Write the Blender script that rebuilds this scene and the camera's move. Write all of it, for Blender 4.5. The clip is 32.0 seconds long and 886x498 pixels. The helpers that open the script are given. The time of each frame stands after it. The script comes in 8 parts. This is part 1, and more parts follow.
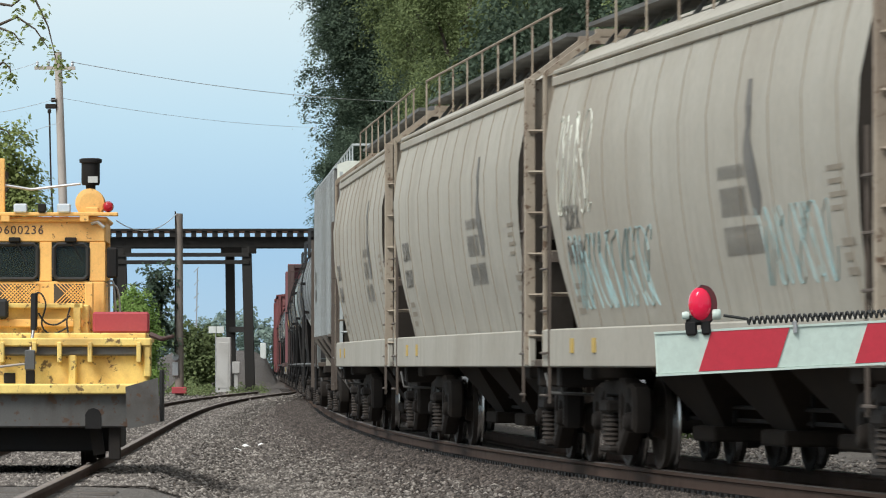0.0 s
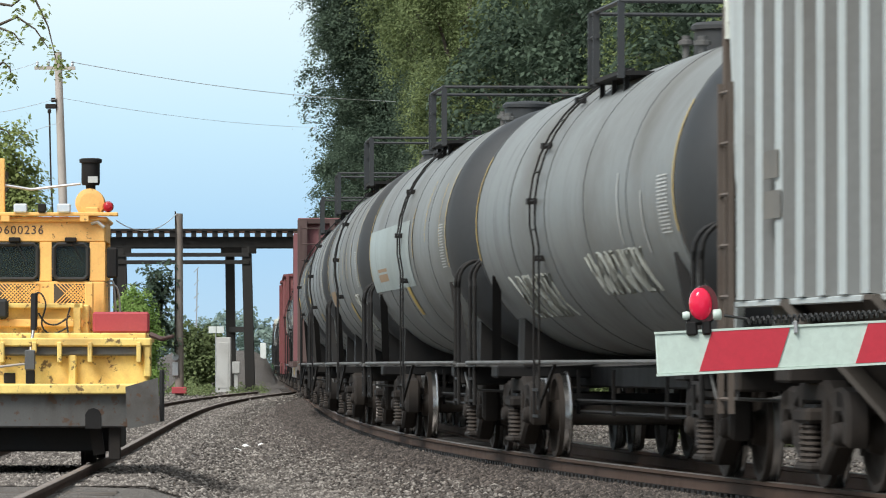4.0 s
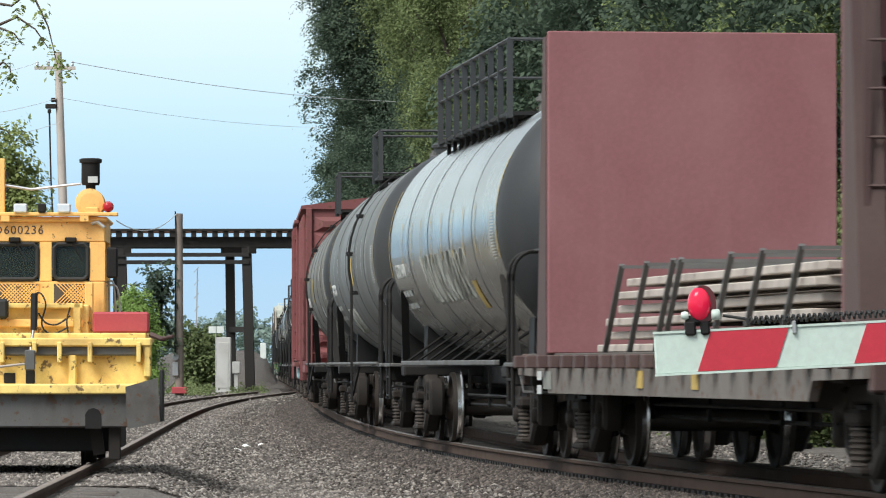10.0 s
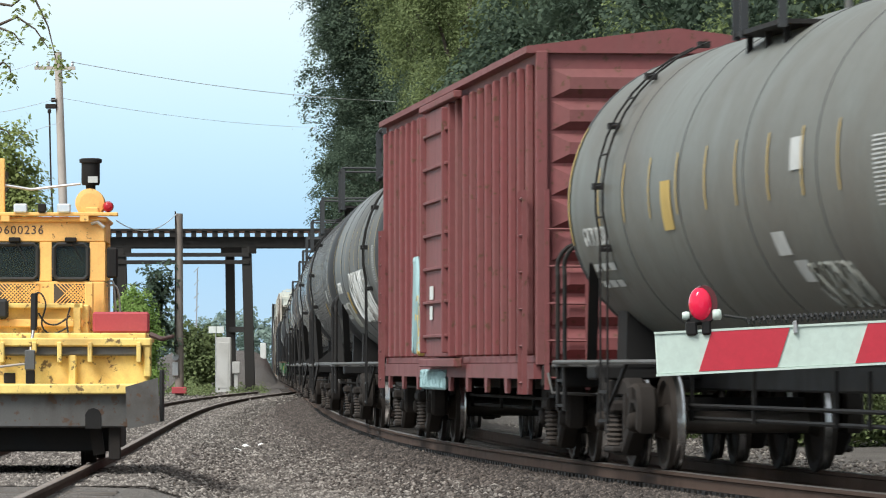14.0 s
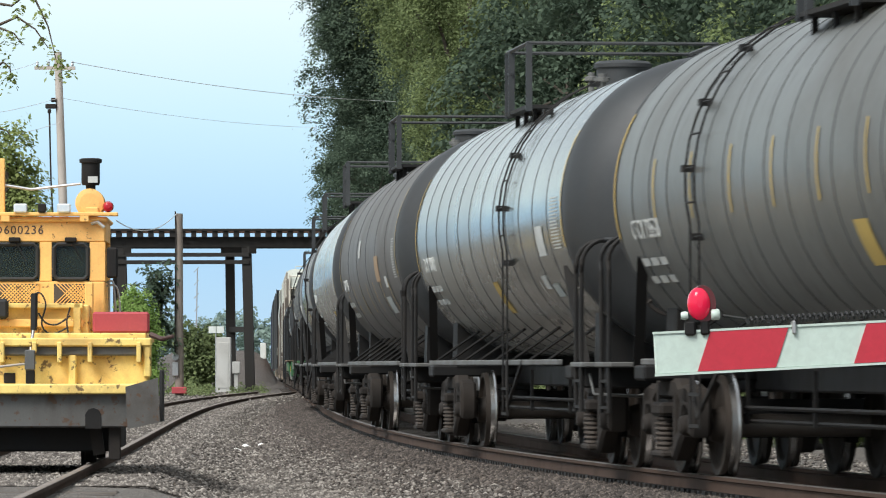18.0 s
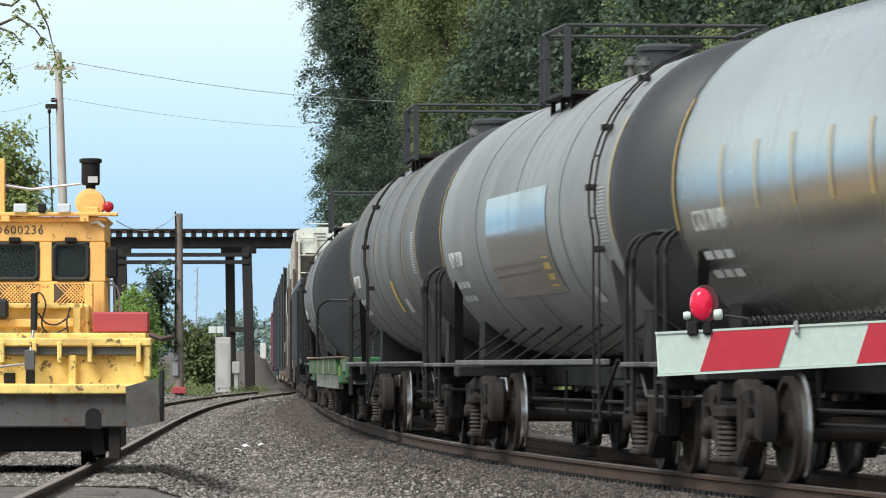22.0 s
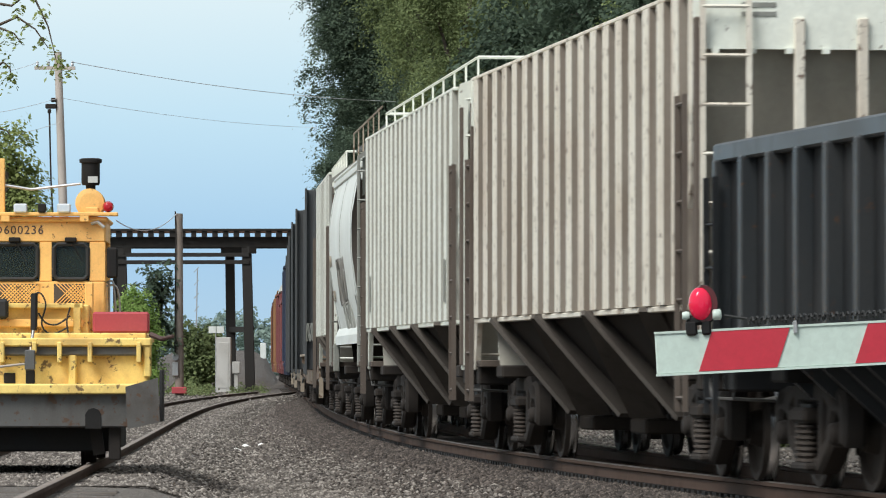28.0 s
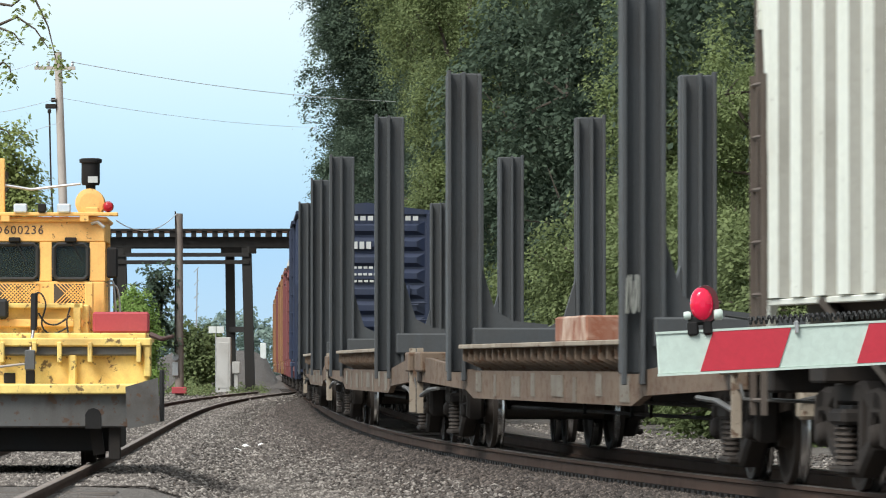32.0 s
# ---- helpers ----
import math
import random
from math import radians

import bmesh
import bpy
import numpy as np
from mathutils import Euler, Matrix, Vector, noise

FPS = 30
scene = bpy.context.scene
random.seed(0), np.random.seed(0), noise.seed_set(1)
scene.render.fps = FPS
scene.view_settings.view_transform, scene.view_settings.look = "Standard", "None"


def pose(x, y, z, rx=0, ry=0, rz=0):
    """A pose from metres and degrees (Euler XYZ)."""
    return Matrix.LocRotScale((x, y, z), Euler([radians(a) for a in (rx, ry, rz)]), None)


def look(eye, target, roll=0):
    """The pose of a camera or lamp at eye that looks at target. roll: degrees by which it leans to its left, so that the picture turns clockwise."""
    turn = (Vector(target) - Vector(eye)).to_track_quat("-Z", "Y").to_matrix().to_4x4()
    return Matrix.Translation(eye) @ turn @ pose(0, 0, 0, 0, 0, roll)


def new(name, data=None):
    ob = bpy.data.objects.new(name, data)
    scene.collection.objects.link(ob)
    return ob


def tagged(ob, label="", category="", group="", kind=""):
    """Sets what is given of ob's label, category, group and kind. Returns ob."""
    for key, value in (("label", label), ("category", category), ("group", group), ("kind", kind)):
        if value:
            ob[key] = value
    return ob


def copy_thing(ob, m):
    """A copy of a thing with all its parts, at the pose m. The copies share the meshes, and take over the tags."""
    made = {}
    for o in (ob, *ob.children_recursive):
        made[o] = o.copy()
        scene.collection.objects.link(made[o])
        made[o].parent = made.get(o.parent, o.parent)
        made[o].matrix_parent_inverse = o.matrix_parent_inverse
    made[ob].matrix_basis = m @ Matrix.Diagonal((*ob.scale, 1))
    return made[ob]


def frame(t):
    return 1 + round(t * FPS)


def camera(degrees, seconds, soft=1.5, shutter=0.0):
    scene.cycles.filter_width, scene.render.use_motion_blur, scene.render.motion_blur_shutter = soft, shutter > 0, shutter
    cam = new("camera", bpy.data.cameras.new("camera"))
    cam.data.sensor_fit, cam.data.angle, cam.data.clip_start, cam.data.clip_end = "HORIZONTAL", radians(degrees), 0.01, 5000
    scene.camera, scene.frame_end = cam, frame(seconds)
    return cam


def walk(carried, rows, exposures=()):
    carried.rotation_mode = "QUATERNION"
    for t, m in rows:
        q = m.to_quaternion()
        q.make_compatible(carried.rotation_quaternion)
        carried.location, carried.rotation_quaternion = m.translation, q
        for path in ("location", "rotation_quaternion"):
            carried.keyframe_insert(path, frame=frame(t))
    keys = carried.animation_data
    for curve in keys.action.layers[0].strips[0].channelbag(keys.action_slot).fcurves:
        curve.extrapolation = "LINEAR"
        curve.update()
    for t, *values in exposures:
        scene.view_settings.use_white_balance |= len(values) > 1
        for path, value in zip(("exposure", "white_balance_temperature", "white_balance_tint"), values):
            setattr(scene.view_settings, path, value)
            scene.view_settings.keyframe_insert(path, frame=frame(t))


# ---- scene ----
from mathutils.geometry import tessellate_polygon

# z = 0 is the top of the rails; the camera stands on the road beside the crossing.
cam = camera(9.23, 32.0, soft=1.1, shutter=0.3)
EYE = (0.0, 0.0, 0.993)
AIM = (0.0, 100.0, 0.993 + 100.0 * (647.95 - 441.0) / 9708.6)
# the clip's own exposure dips while the pale hoppers fill the view
walk(cam, [(0.0, look(EYE, AIM)), (32.0, look(EYE, AIM))],
     [(0.0, 0.0), (2.4, 0.03), (3.6, 0.19), (8.0, 0.23), (14.0, 0.28), (20.0, 0.24), (24.0, 0.30), (25.6, 0.35), (27.4, 0.12), (28.8, -0.04), (30.3, -0.08), (31.0, 0.03), (32.0, 0.27)])

# ---- light ----
world = bpy.data.worlds.new("world")
scene.world = world
world.use_nodes = True
wn, wl = world.node_tree.nodes, world.node_tree.links
sky = wn.new("ShaderNodeTexSky")
sky.sky_type = "NISHITA"
sky.sun_disc = False
sky.sun_elevation = radians(49)
sky.sun_rotation = radians(219)
sky.air_density, sky.dust_density, sky.ozone_density = 1.0, 0.6, 2.0
wn["Background"].inputs["Strength"].default_value = 0.15
# a pale haze lies over the lowest part of the sky
co = wn.new("ShaderNodeTexCoord")
xyz = wn.new("ShaderNodeSeparateXYZ")
wl.new(co.outputs["Generated"], xyz.inputs[0])
haze = wn.new("ShaderNodeValToRGB")
for k, c in ((0.0, (3.0, 4.2, 5.2)), (0.022, (2.55, 4.05, 5.5)), (0.045, (3.6, 5.05, 5.95)), (0.07, (4.9, 5.8, 6.1)), (0.12, (5.0, 5.7, 5.9)), (0.22, (4.6, 5.0, 5.1)), (0.5, (5.0, 5.25, 5.15))):
    e = haze.color_ramp.elements.new(k) if k else haze.color_ramp.elements[0]
    e.color = (*c, 1)
haze.color_ramp.elements[-1].color = (5.6, 5.8, 5.6, 1)
wl.new(xyz.outputs["Z"], haze.inputs[0])
fade = wn.new("ShaderNodeMapRange")
fade.inputs[1].default_value, fade.inputs[2].default_value, fade.inputs[4].default_value = 0.08, 0.30, 0.3
wl.new(xyz.outputs["Z"], fade.inputs[0])
both = wn.new("ShaderNodeMix")
both.data_type = "RGBA"
wl.new(fade.outputs[0], both.inputs[0])
wl.new(haze.outputs[0], both.inputs[6])
wl.new(sky.outputs[0], both.inputs[7])
wl.new(both.outputs[2], wn["Background"].inputs["Color"])
sun = new("sun", bpy.data.lights.new("sun", "SUN"))
sun.data.energy, sun.data.angle, sun.data.color = 3.4, radians(28), (0.975, 0.972, 0.94)
sun.matrix_world = look((-44.0, -54.0, 80.0), (0.0, 0.0, 0.0))


# ---- materials ----
def paint(name, base, rough=0.5, metal=0.0, dirt=(0.12, 0.10, 0.08), amount=0.3, grain=3.0, streak=0.35, bump=0.06, vary=0.0, spec=0.5, chips=0.0):
    """A painted or plain surface: base colour, cloudy dirt, runs down the sides, fine relief."""
    m = bpy.data.materials.new(name)
    m.use_nodes = True
    n, l = m.node_tree.nodes, m.node_tree.links
    b = n["Principled BSDF"]
    b.inputs["Roughness"].default_value, b.inputs["Metallic"].default_value = rough, metal
    b.inputs["Specular IOR Level"].default_value = spec
    co = n.new("ShaderNodeTexCoord")
    cloud = n.new("ShaderNodeTexNoise")
    cloud.inputs["Scale"].default_value, cloud.inputs["Detail"].default_value = grain * 0.3, 5.0
    fine = n.new("ShaderNodeTexNoise")
    fine.inputs["Scale"].default_value, fine.inputs["Detail"].default_value = grain * 9, 4.0
    mp = n.new("ShaderNodeMapping")
    mp.inputs["Scale"].default_value = (1.7, 1.7, 0.13)
    runs = n.new("ShaderNodeTexNoise")
    runs.inputs["Scale"].default_value, runs.inputs["Detail"].default_value = 2.2, 5.0
    for t in (cloud, fine, runs):
        t.inputs["Distortion"].default_value = 0.6
    turn = n.new("ShaderNodeMapping")
    turn.inputs["Rotation"].default_value = (0.6, 0.8, 0.5)
    own = n.new("ShaderNodeObjectInfo")
    far = n.new("ShaderNodeVectorMath")
    far.operation = "MULTIPLY_ADD"
    far.inputs[1].default_value = (37.0, 23.0, 11.0)
    l.new(own.outputs["Random"], far.inputs[0])
    l.new(co.outputs["Object"], far.inputs[2])
    l.new(far.outputs[0], turn.inputs["Vector"])
    for t in (cloud, fine):
        l.new(turn.outputs[0], t.inputs["Vector"])
    l.new(far.outputs[0], mp.inputs["Vector"])
    l.new(mp.outputs[0], runs.inputs["Vector"])
    r1 = n.new("ShaderNodeMapRange")
    r1.inputs[1].default_value, r1.inputs[2].default_value = 0.42, 0.72
    r1.inputs[4].default_value = amount
    l.new(cloud.outputs[0], r1.inputs[0])
    r2 = n.new("ShaderNodeMapRange")
    r2.inputs[1].default_value, r2.inputs[2].default_value = 0.5, 0.75
    r2.inputs[4].default_value = streak
    l.new(runs.outputs[0], r2.inputs[0])
    mx = n.new("ShaderNodeMath")
    mx.operation = "MAXIMUM"
    l.new(r1.outputs[0], mx.inputs[0])
    l.new(r2.outputs[0], mx.inputs[1])
    c1 = n.new("ShaderNodeMix")
    c1.data_type = "RGBA"
    c1.inputs[6].default_value, c1.inputs[7].default_value = (*base, 1), (*dirt, 1)
    l.new(mx.outputs[0], c1.inputs[0])
    if chips:
        chip = n.new("ShaderNodeTexNoise")
        chip.inputs["Scale"].default_value, chip.inputs["Detail"].default_value, chip.inputs["Roughness"].default_value = 9.0, 9.0, 0.66
        l.new(turn.outputs[0], chip.inputs["Vector"])
        rc = n.new("ShaderNodeMapRange")
        rc.inputs[1].default_value, rc.inputs[2].default_value = 0.66 - 0.16 * chips, 0.70 - 0.16 * chips
        rc.inputs[4].default_value = 0.85
        l.new(chip.outputs[0], rc.inputs[0])
        c2 = n.new("ShaderNodeMix")
        c2.data_type = "RGBA"
        c2.inputs[7].default_value = (0.10, 0.050, 0.026, 1)
        l.new(rc.outputs[0], c2.inputs[0])
        l.new(c1.outputs[2], c2.inputs[6])
        c1 = c2
    hs = n.new("ShaderNodeHueSaturation")
    r3 = n.new("ShaderNodeMapRange")
    r3.inputs[1].default_value, r3.inputs[2].default_value = 0.3, 0.7
    r3.inputs[3].default_value, r3.inputs[4].default_value = 0.94, 1.06
    l.new(fine.outputs[0], r3.inputs[0])
    if vary:
        oi = n.new("ShaderNodeObjectInfo")
        r4 = n.new("ShaderNodeMapRange")
        r4.inputs[3].default_value, r4.inputs[4].default_value = 1 - vary, 1 + vary
        l.new(oi.outputs["Random"], r4.inputs[0])
        mu = n.new("ShaderNodeMath")
        mu.operation = "MULTIPLY"
        l.new(r3.outputs[0], mu.inputs[0])
        l.new(r4.outputs[0], mu.inputs[1])
        l.new(mu.outputs[0], hs.inputs["Value"])
    else:
        l.new(r3.outputs[0], hs.inputs["Value"])
    l.new(c1.outputs[2], hs.inputs["Color"])
    l.new(hs.outputs[0], b.inputs["Base Color"])
    r5 = n.new("ShaderNodeMapRange")
    r5.inputs[3].default_value, r5.inputs[4].default_value = rough, min(1.0, rough + 0.35)
    l.new(mx.outputs[0], r5.inputs[0])
    l.new(r5.outputs[0], b.inputs["Roughness"])
    if bump:
        bp = n.new("ShaderNodeBump")
        bp.inputs["Strength"].default_value, bp.inputs["Distance"].default_value = bump, 0.004
        l.new(fine.outputs[0], bp.inputs["Height"])
        l.new(bp.outputs[0], b.inputs["Normal"])
    return m


def leafy(name, dark, light, gloss=0.55):
    m = bpy.data.materials.new(name)
    m.use_nodes = True
    n, l = m.node_tree.nodes, m.node_tree.links
    b = n["Principled BSDF"]
    b.inputs["Roughness"].default_value = max(gloss, 0.75)
    b.inputs["Specular IOR Level"].default_value = 0.18
    geo = n.new("ShaderNodeNewGeometry")
    co = n.new("ShaderNodeTexCoord")
    big = n.new("ShaderNodeTexNoise")
    big.inputs["Scale"].default_value, big.inputs["Detail"].default_value = 0.5, 5.0
    l.new(co.outputs["Object"], big.inputs["Vector"])
    ad = n.new("ShaderNodeMath")
    ad.operation = "MULTIPLY_ADD"
    ad.inputs[1].default_value, ad.inputs[2].default_value = 0.34, -0.36
    l.new(geo.outputs["Random Per Island"], ad.inputs[0])
    a2 = n.new("ShaderNodeMath")
    a2.operation = "MULTIPLY_ADD"
    a2.inputs[1].default_value = 1.3
    l.new(big.outputs[0], a2.inputs[0])
    l.new(ad.outputs[0], a2.inputs[2])
    mix = n.new("ShaderNodeMix")
    mix.data_type = "RGBA"
    mix.inputs[6].default_value, mix.inputs[7].default_value = (*dark, 1), (*light, 1)
    l.new(a2.outputs[0], mix.inputs[0])
    l.new(mix.outputs[2], b.inputs["Base Color"])
    tr = n.new("ShaderNodeBsdfTranslucent")
    l.new(mix.outputs[2], tr.inputs["Color"])
    sh = n.new("ShaderNodeMixShader")
    sh.inputs[0].default_value = 0.42
    l.new(b.outputs[0], sh.inputs[1])
    l.new(tr.outputs[0], sh.inputs[2])
    l.new(sh.outputs[0], n["Material Output"].inputs["Surface"])
    return m


def gravel(name, a, b_, c, scale=16.0, bump=1.0):
    m = bpy.data.materials.new(name)
    m.use_nodes = True
    n, l = m.node_tree.nodes, m.node_tree.links
    b = n["Principled BSDF"]
    b.inputs["Roughness"].default_value = 0.95
    co = n.new("ShaderNodeTexCoord")
    vo = n.new("ShaderNodeTexVoronoi")
    vo.inputs["Scale"].default_value = scale
    ns = n.new("ShaderNodeTexNoise")
    ns.inputs["Scale"].default_value, ns.inputs["Detail"].default_value = 0.6, 6.0
    for t in (vo, ns):
        l.new(co.outputs["Object"], t.inputs["Vector"])
    sep = n.new("ShaderNodeSeparateColor")
    l.new(vo.outputs["Color"], sep.inputs[0])
    m1 = n.new("ShaderNodeMix")
    m1.data_type = "RGBA"
    m1.inputs[6].default_value, m1.inputs[7].default_value = (*a, 1), (*b_, 1)
    l.new(sep.outputs[0], m1.inputs[0])
    r = n.new("ShaderNodeMapRange")
    r.inputs[1].default_value, r.inputs[2].default_value, r.inputs[4].default_value = 0.45, 0.7, 0.7
    l.new(ns.outputs[0], r.inputs[0])
    m2 = n.new("ShaderNodeMix")
    m2.data_type = "RGBA"
    m2.inputs[7].default_value = (*c, 1)
    l.new(m1.outputs[2], m2.inputs[6])
    l.new(r.outputs[0], m2.inputs[0])
    l.new(m2.outputs[2], b.inputs["Base Color"])
    bp = n.new("ShaderNodeBump")
    bp.inputs["Strength"].default_value, bp.inputs["Distance"].default_value = bump, 0.05
    l.new(vo.outputs["Distance"], bp.inputs["Height"])
    l.new(bp.outputs[0], b.inputs["Normal"])
    return m


def stones(name, a, b_, c):
    m = bpy.data.materials.new(name)
    m.use_nodes = True
    n, l = m.node_tree.nodes, m.node_tree.links
    b = n["Principled BSDF"]
    b.inputs["Roughness"].default_value = 0.9
    geo = n.new("ShaderNodeNewGeometry")
    ramp = n.new("ShaderNodeValToRGB")
    ramp.color_ramp.elements[0].color, ramp.color_ramp.elements[1].color = (*a, 1), (*c, 1)
    e = ramp.color_ramp.elements.new(0.6)
    e.color = (*b_, 1)
    l.new(geo.outputs["Random Per Island"], ramp.inputs[0])
    l.new(ramp.outputs[0], b.inputs["Base Color"])
    return m


def glow(name, base, strength, rough=0.3):
    m = bpy.data.materials.new(name)
    m.use_nodes = True
    b = m.node_tree.nodes["Principled BSDF"]
    b.inputs["Base Color"].default_value = (*base, 1)
    b.inputs["Roughness"].default_value = rough
    b.inputs["Emission Color"].default_value = (*base, 1)
    b.inputs["Emission Strength"].default_value = strength
    return m


def glass(name):
    m = bpy.data.materials.new(name)
    m.use_nodes = True
    b = m.node_tree.nodes["Principled BSDF"]
    b.inputs["Base Color"].default_value = (0.17, 0.21, 0.17, 1)
    b.inputs["Roughness"].default_value = 0.06
    b.inputs["Transmission Weight"].default_value = 0.92
    b.inputs["IOR"].default_value = 1.3
    return m


RUSTY = (0.11, 0.06, 0.035)
BROWN = (0.10, 0.075, 0.055)
M_BEIGE = paint("weathered_beige_paint", (0.405, 0.382, 0.325), 0.7, 0, (0.265, 0.23, 0.18), 0.55, 1.2, 0.45)
M_CREAM = paint("faded_cream_paint", (0.76, 0.785, 0.70), 0.6, 0, (0.40, 0.36, 0.29), 0.35, 1.6, 0.4, chips=0.1)
M_CREAM_DIRTY = paint("rust_stained_cream_paint", (0.74, 0.70, 0.60), 0.65, 0, (0.30, 0.19, 0.12), 0.45, 1.6, 0.6, chips=0.45)
# panel tones for ribbed sides: groove grime with the rib shade mixed in
M_PANEL = paint("grimy_shaded_cream_panel_paint", (0.33, 0.325, 0.285), 0.75, 0, (0.13, 0.115, 0.09), 0.5, 1.6, 0.55)
M_BLUEPANEL = paint("grimy_shaded_blue_grey_panel_paint", (0.165, 0.17, 0.165), 0.7, 0, (0.11, 0.10, 0.088), 0.5, 1.6, 0.5)
M_PANELTAN = paint("tan_stained_shaded_panel_paint", (0.20, 0.172, 0.14), 0.75, 0, (0.10, 0.07, 0.05), 0.6, 1.6, 0.6)
M_FLATBROWN = paint("worn_brown_grey_car_side", (0.17, 0.152, 0.135), 0.75, 0, (0.09, 0.068, 0.055), 0.6, 3.0, 0.5, chips=0.60)
M_GREENSIDE = paint("scuffed_green_white_car_side", (0.25, 0.26, 0.235), 0.7, 0, (0.07, 0.12, 0.07), 0.75, 4.0, 0.75, chips=0.90)
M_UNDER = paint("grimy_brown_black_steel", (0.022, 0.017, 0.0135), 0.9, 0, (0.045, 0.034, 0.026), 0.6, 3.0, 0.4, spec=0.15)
M_SEAM = paint("rust_brown_weld_seam", (0.255, 0.22, 0.17), 0.8, 0, (0.33, 0.29, 0.23), 0.6, 2.0, 0.5)
M_PATCHED = paint("mirror_worn_patch", (0.44, 0.45, 0.42), 0.12, 1.0, (0.30, 0.28, 0.22), 0.3, 1.5, 0.3, 0.02)
M_ENDPOST = paint("rusty_brown_end_post_paint", (0.115, 0.092, 0.075), 0.75, 0, (0.07, 0.048, 0.036), 0.6, 3.0, 0.5)
# grimy brown, darkened further for the shade of end recesses and undersides
M_ENDSHEET = paint("grimy_shaded_brown_sheet", (0.075, 0.063, 0.052), 0.8, 0, (0.04, 0.030, 0.024), 0.8, 2.0, 0.6)
M_WHITE = paint("dull_white_paint", (0.70, 0.73, 0.69), 0.5, 0, (0.40, 0.40, 0.36), 0.35, 1.4, 0.35)
M_PALEBLUE = paint("pale_blue_grey_paint", (0.47, 0.515, 0.51), 0.5, 0, (0.24, 0.24, 0.23), 0.45, 1.6, 0.5)
M_TANK = [
    paint("grey_tank_paint", (0.195, 0.207, 0.203), 0.5, 0, (0.10, 0.09, 0.075), 0.6, 1.2, 0.35, 0.05),
    paint("dark_tank_paint", (0.145, 0.156, 0.152), 0.5, 0, (0.075, 0.07, 0.06), 0.6, 1.2, 0.35, 0.05),
    paint("slate_tank_paint", (0.235, 0.25, 0.248), 0.5, 0, (0.09, 0.085, 0.08), 0.5, 1.2, 0.3, 0.05),
    paint("olive_tank_paint", (0.145, 0.152, 0.134), 0.5, 0, (0.11, 0.085, 0.065), 0.6, 1.2, 0.3, 0.05),
    paint("brushed_grey_tank_jacket", (0.15, 0.157, 0.150), 0.4, 0.25, (0.10, 0.09, 0.078), 0.5, 1.2, 0.25, 0.03),
    paint("brown_black_tank_paint", (0.1, 0.095, 0.09), 0.5, 0, (0.085, 0.075, 0.065), 0.6, 1.2, 0.35, 0.05),
]
M_SILVER = paint("dulled_bare_aluminium", (0.54, 0.565, 0.545), 0.24, 1.0, (0.40, 0.385, 0.34), 0.28, 1.0, 0.14, 0.006)
M_HEAD = paint("black_tank_end_paint", (0.028, 0.031, 0.034), 0.5, 0, (0.046, 0.044, 0.041), 0.5, 1.5, 0.3, 0.05)
M_BLACK = paint("black_running_gear_paint", (0.013, 0.0125, 0.0125), 0.6, 0, (0.032, 0.027, 0.023), 0.6, 4.0, 0.3, spec=0.25)
M_GEAR = paint("grimy_cast_steel", (0.026, 0.022, 0.0195), 0.8, 0, (0.050, 0.039, 0.031), 0.6, 5.0, 0.3, 0.2, spec=0.25)
M_WHEEL = paint("dark_wheel_steel", (0.040, 0.033, 0.028), 0.6, 0.1, (0.065, 0.050, 0.040), 0.6, 5.0, 0.0, 0.1, spec=0.2)
M_TREAD = paint("worn_wheel_tread", (0.55, 0.54, 0.53), 0.22, 1.0, (0.16, 0.145, 0.13), 0.4, 5.0, 0.0, 0.02)
M_COIL = paint("brown_spring_steel", (0.080, 0.064, 0.053), 0.6, 0.2, (0.04, 0.03, 0.024), 0.5, 5.0, 0.0, 0.1)
M_GREYSTEEL = paint("worn_grey_steel", (0.13, 0.13, 0.125), 0.6, 0.2, (0.07, 0.058, 0.05), 0.5, 4.0, 0.3)
M_RED = paint("faded_oxide_red_paint", (0.195, 0.055, 0.055), 0.6, 0, (0.155, 0.077, 0.07), 0.6, 1.4, 0.5, chips=0.40)
M_REDPANEL = paint("flat_oxide_red_paint", (0.225, 0.086, 0.090), 0.65, 0, (0.28, 0.132, 0.138), 0.8, 2.2, 0.4)
M_BROWN = paint("dark_brown_car_paint", (0.075, 0.042, 0.038), 0.6, 0, (0.13, 0.09, 0.075), 0.5, 2.0, 0.4)
M_GREEN = paint("green_car_paint", (0.026, 0.13, 0.045), 0.55, 0, (0.06, 0.07, 0.045), 0.6, 3.0, 0.5, chips=0.60)
M_FLATSIDE = paint("worn_car_side_paint", (0.27, 0.275, 0.25), 0.7, 0, (0.12, 0.12, 0.09), 0.6, 3.0, 0.5)
M_BLUE = paint("dark_blue_car_paint", (0.018, 0.028, 0.062), 0.55, 0, (0.04, 0.045, 0.055), 0.5, 2.0, 0.4)
M_GOND = paint("black_gondola_paint", (0.013, 0.0145, 0.016), 0.5, 0, (0.045, 0.042, 0.040), 0.4, 2.0, 0.35, spec=0.35)
# paler, glossier black for the ribs: their bright edges are partly in the colour
M_GONDRIB = paint("worn_lit_black_rib_paint", (0.030, 0.034, 0.037), 0.32, 0, (0.06, 0.055, 0.05), 0.35, 3.0, 0.4, chips=0.2)
M_SILLWEAR = paint("pale_worn_sill_paint", (0.21, 0.19, 0.155), 0.75, 0, (0.11, 0.08, 0.055), 0.7, 5.0, 0.8, chips=0.5)
M_REPAINT = paint("thin_pale_teal_overpaint", (0.34, 0.395, 0.385), 0.5, 0, (0.24, 0.25, 0.24), 0.5, 1.2, 0.5)
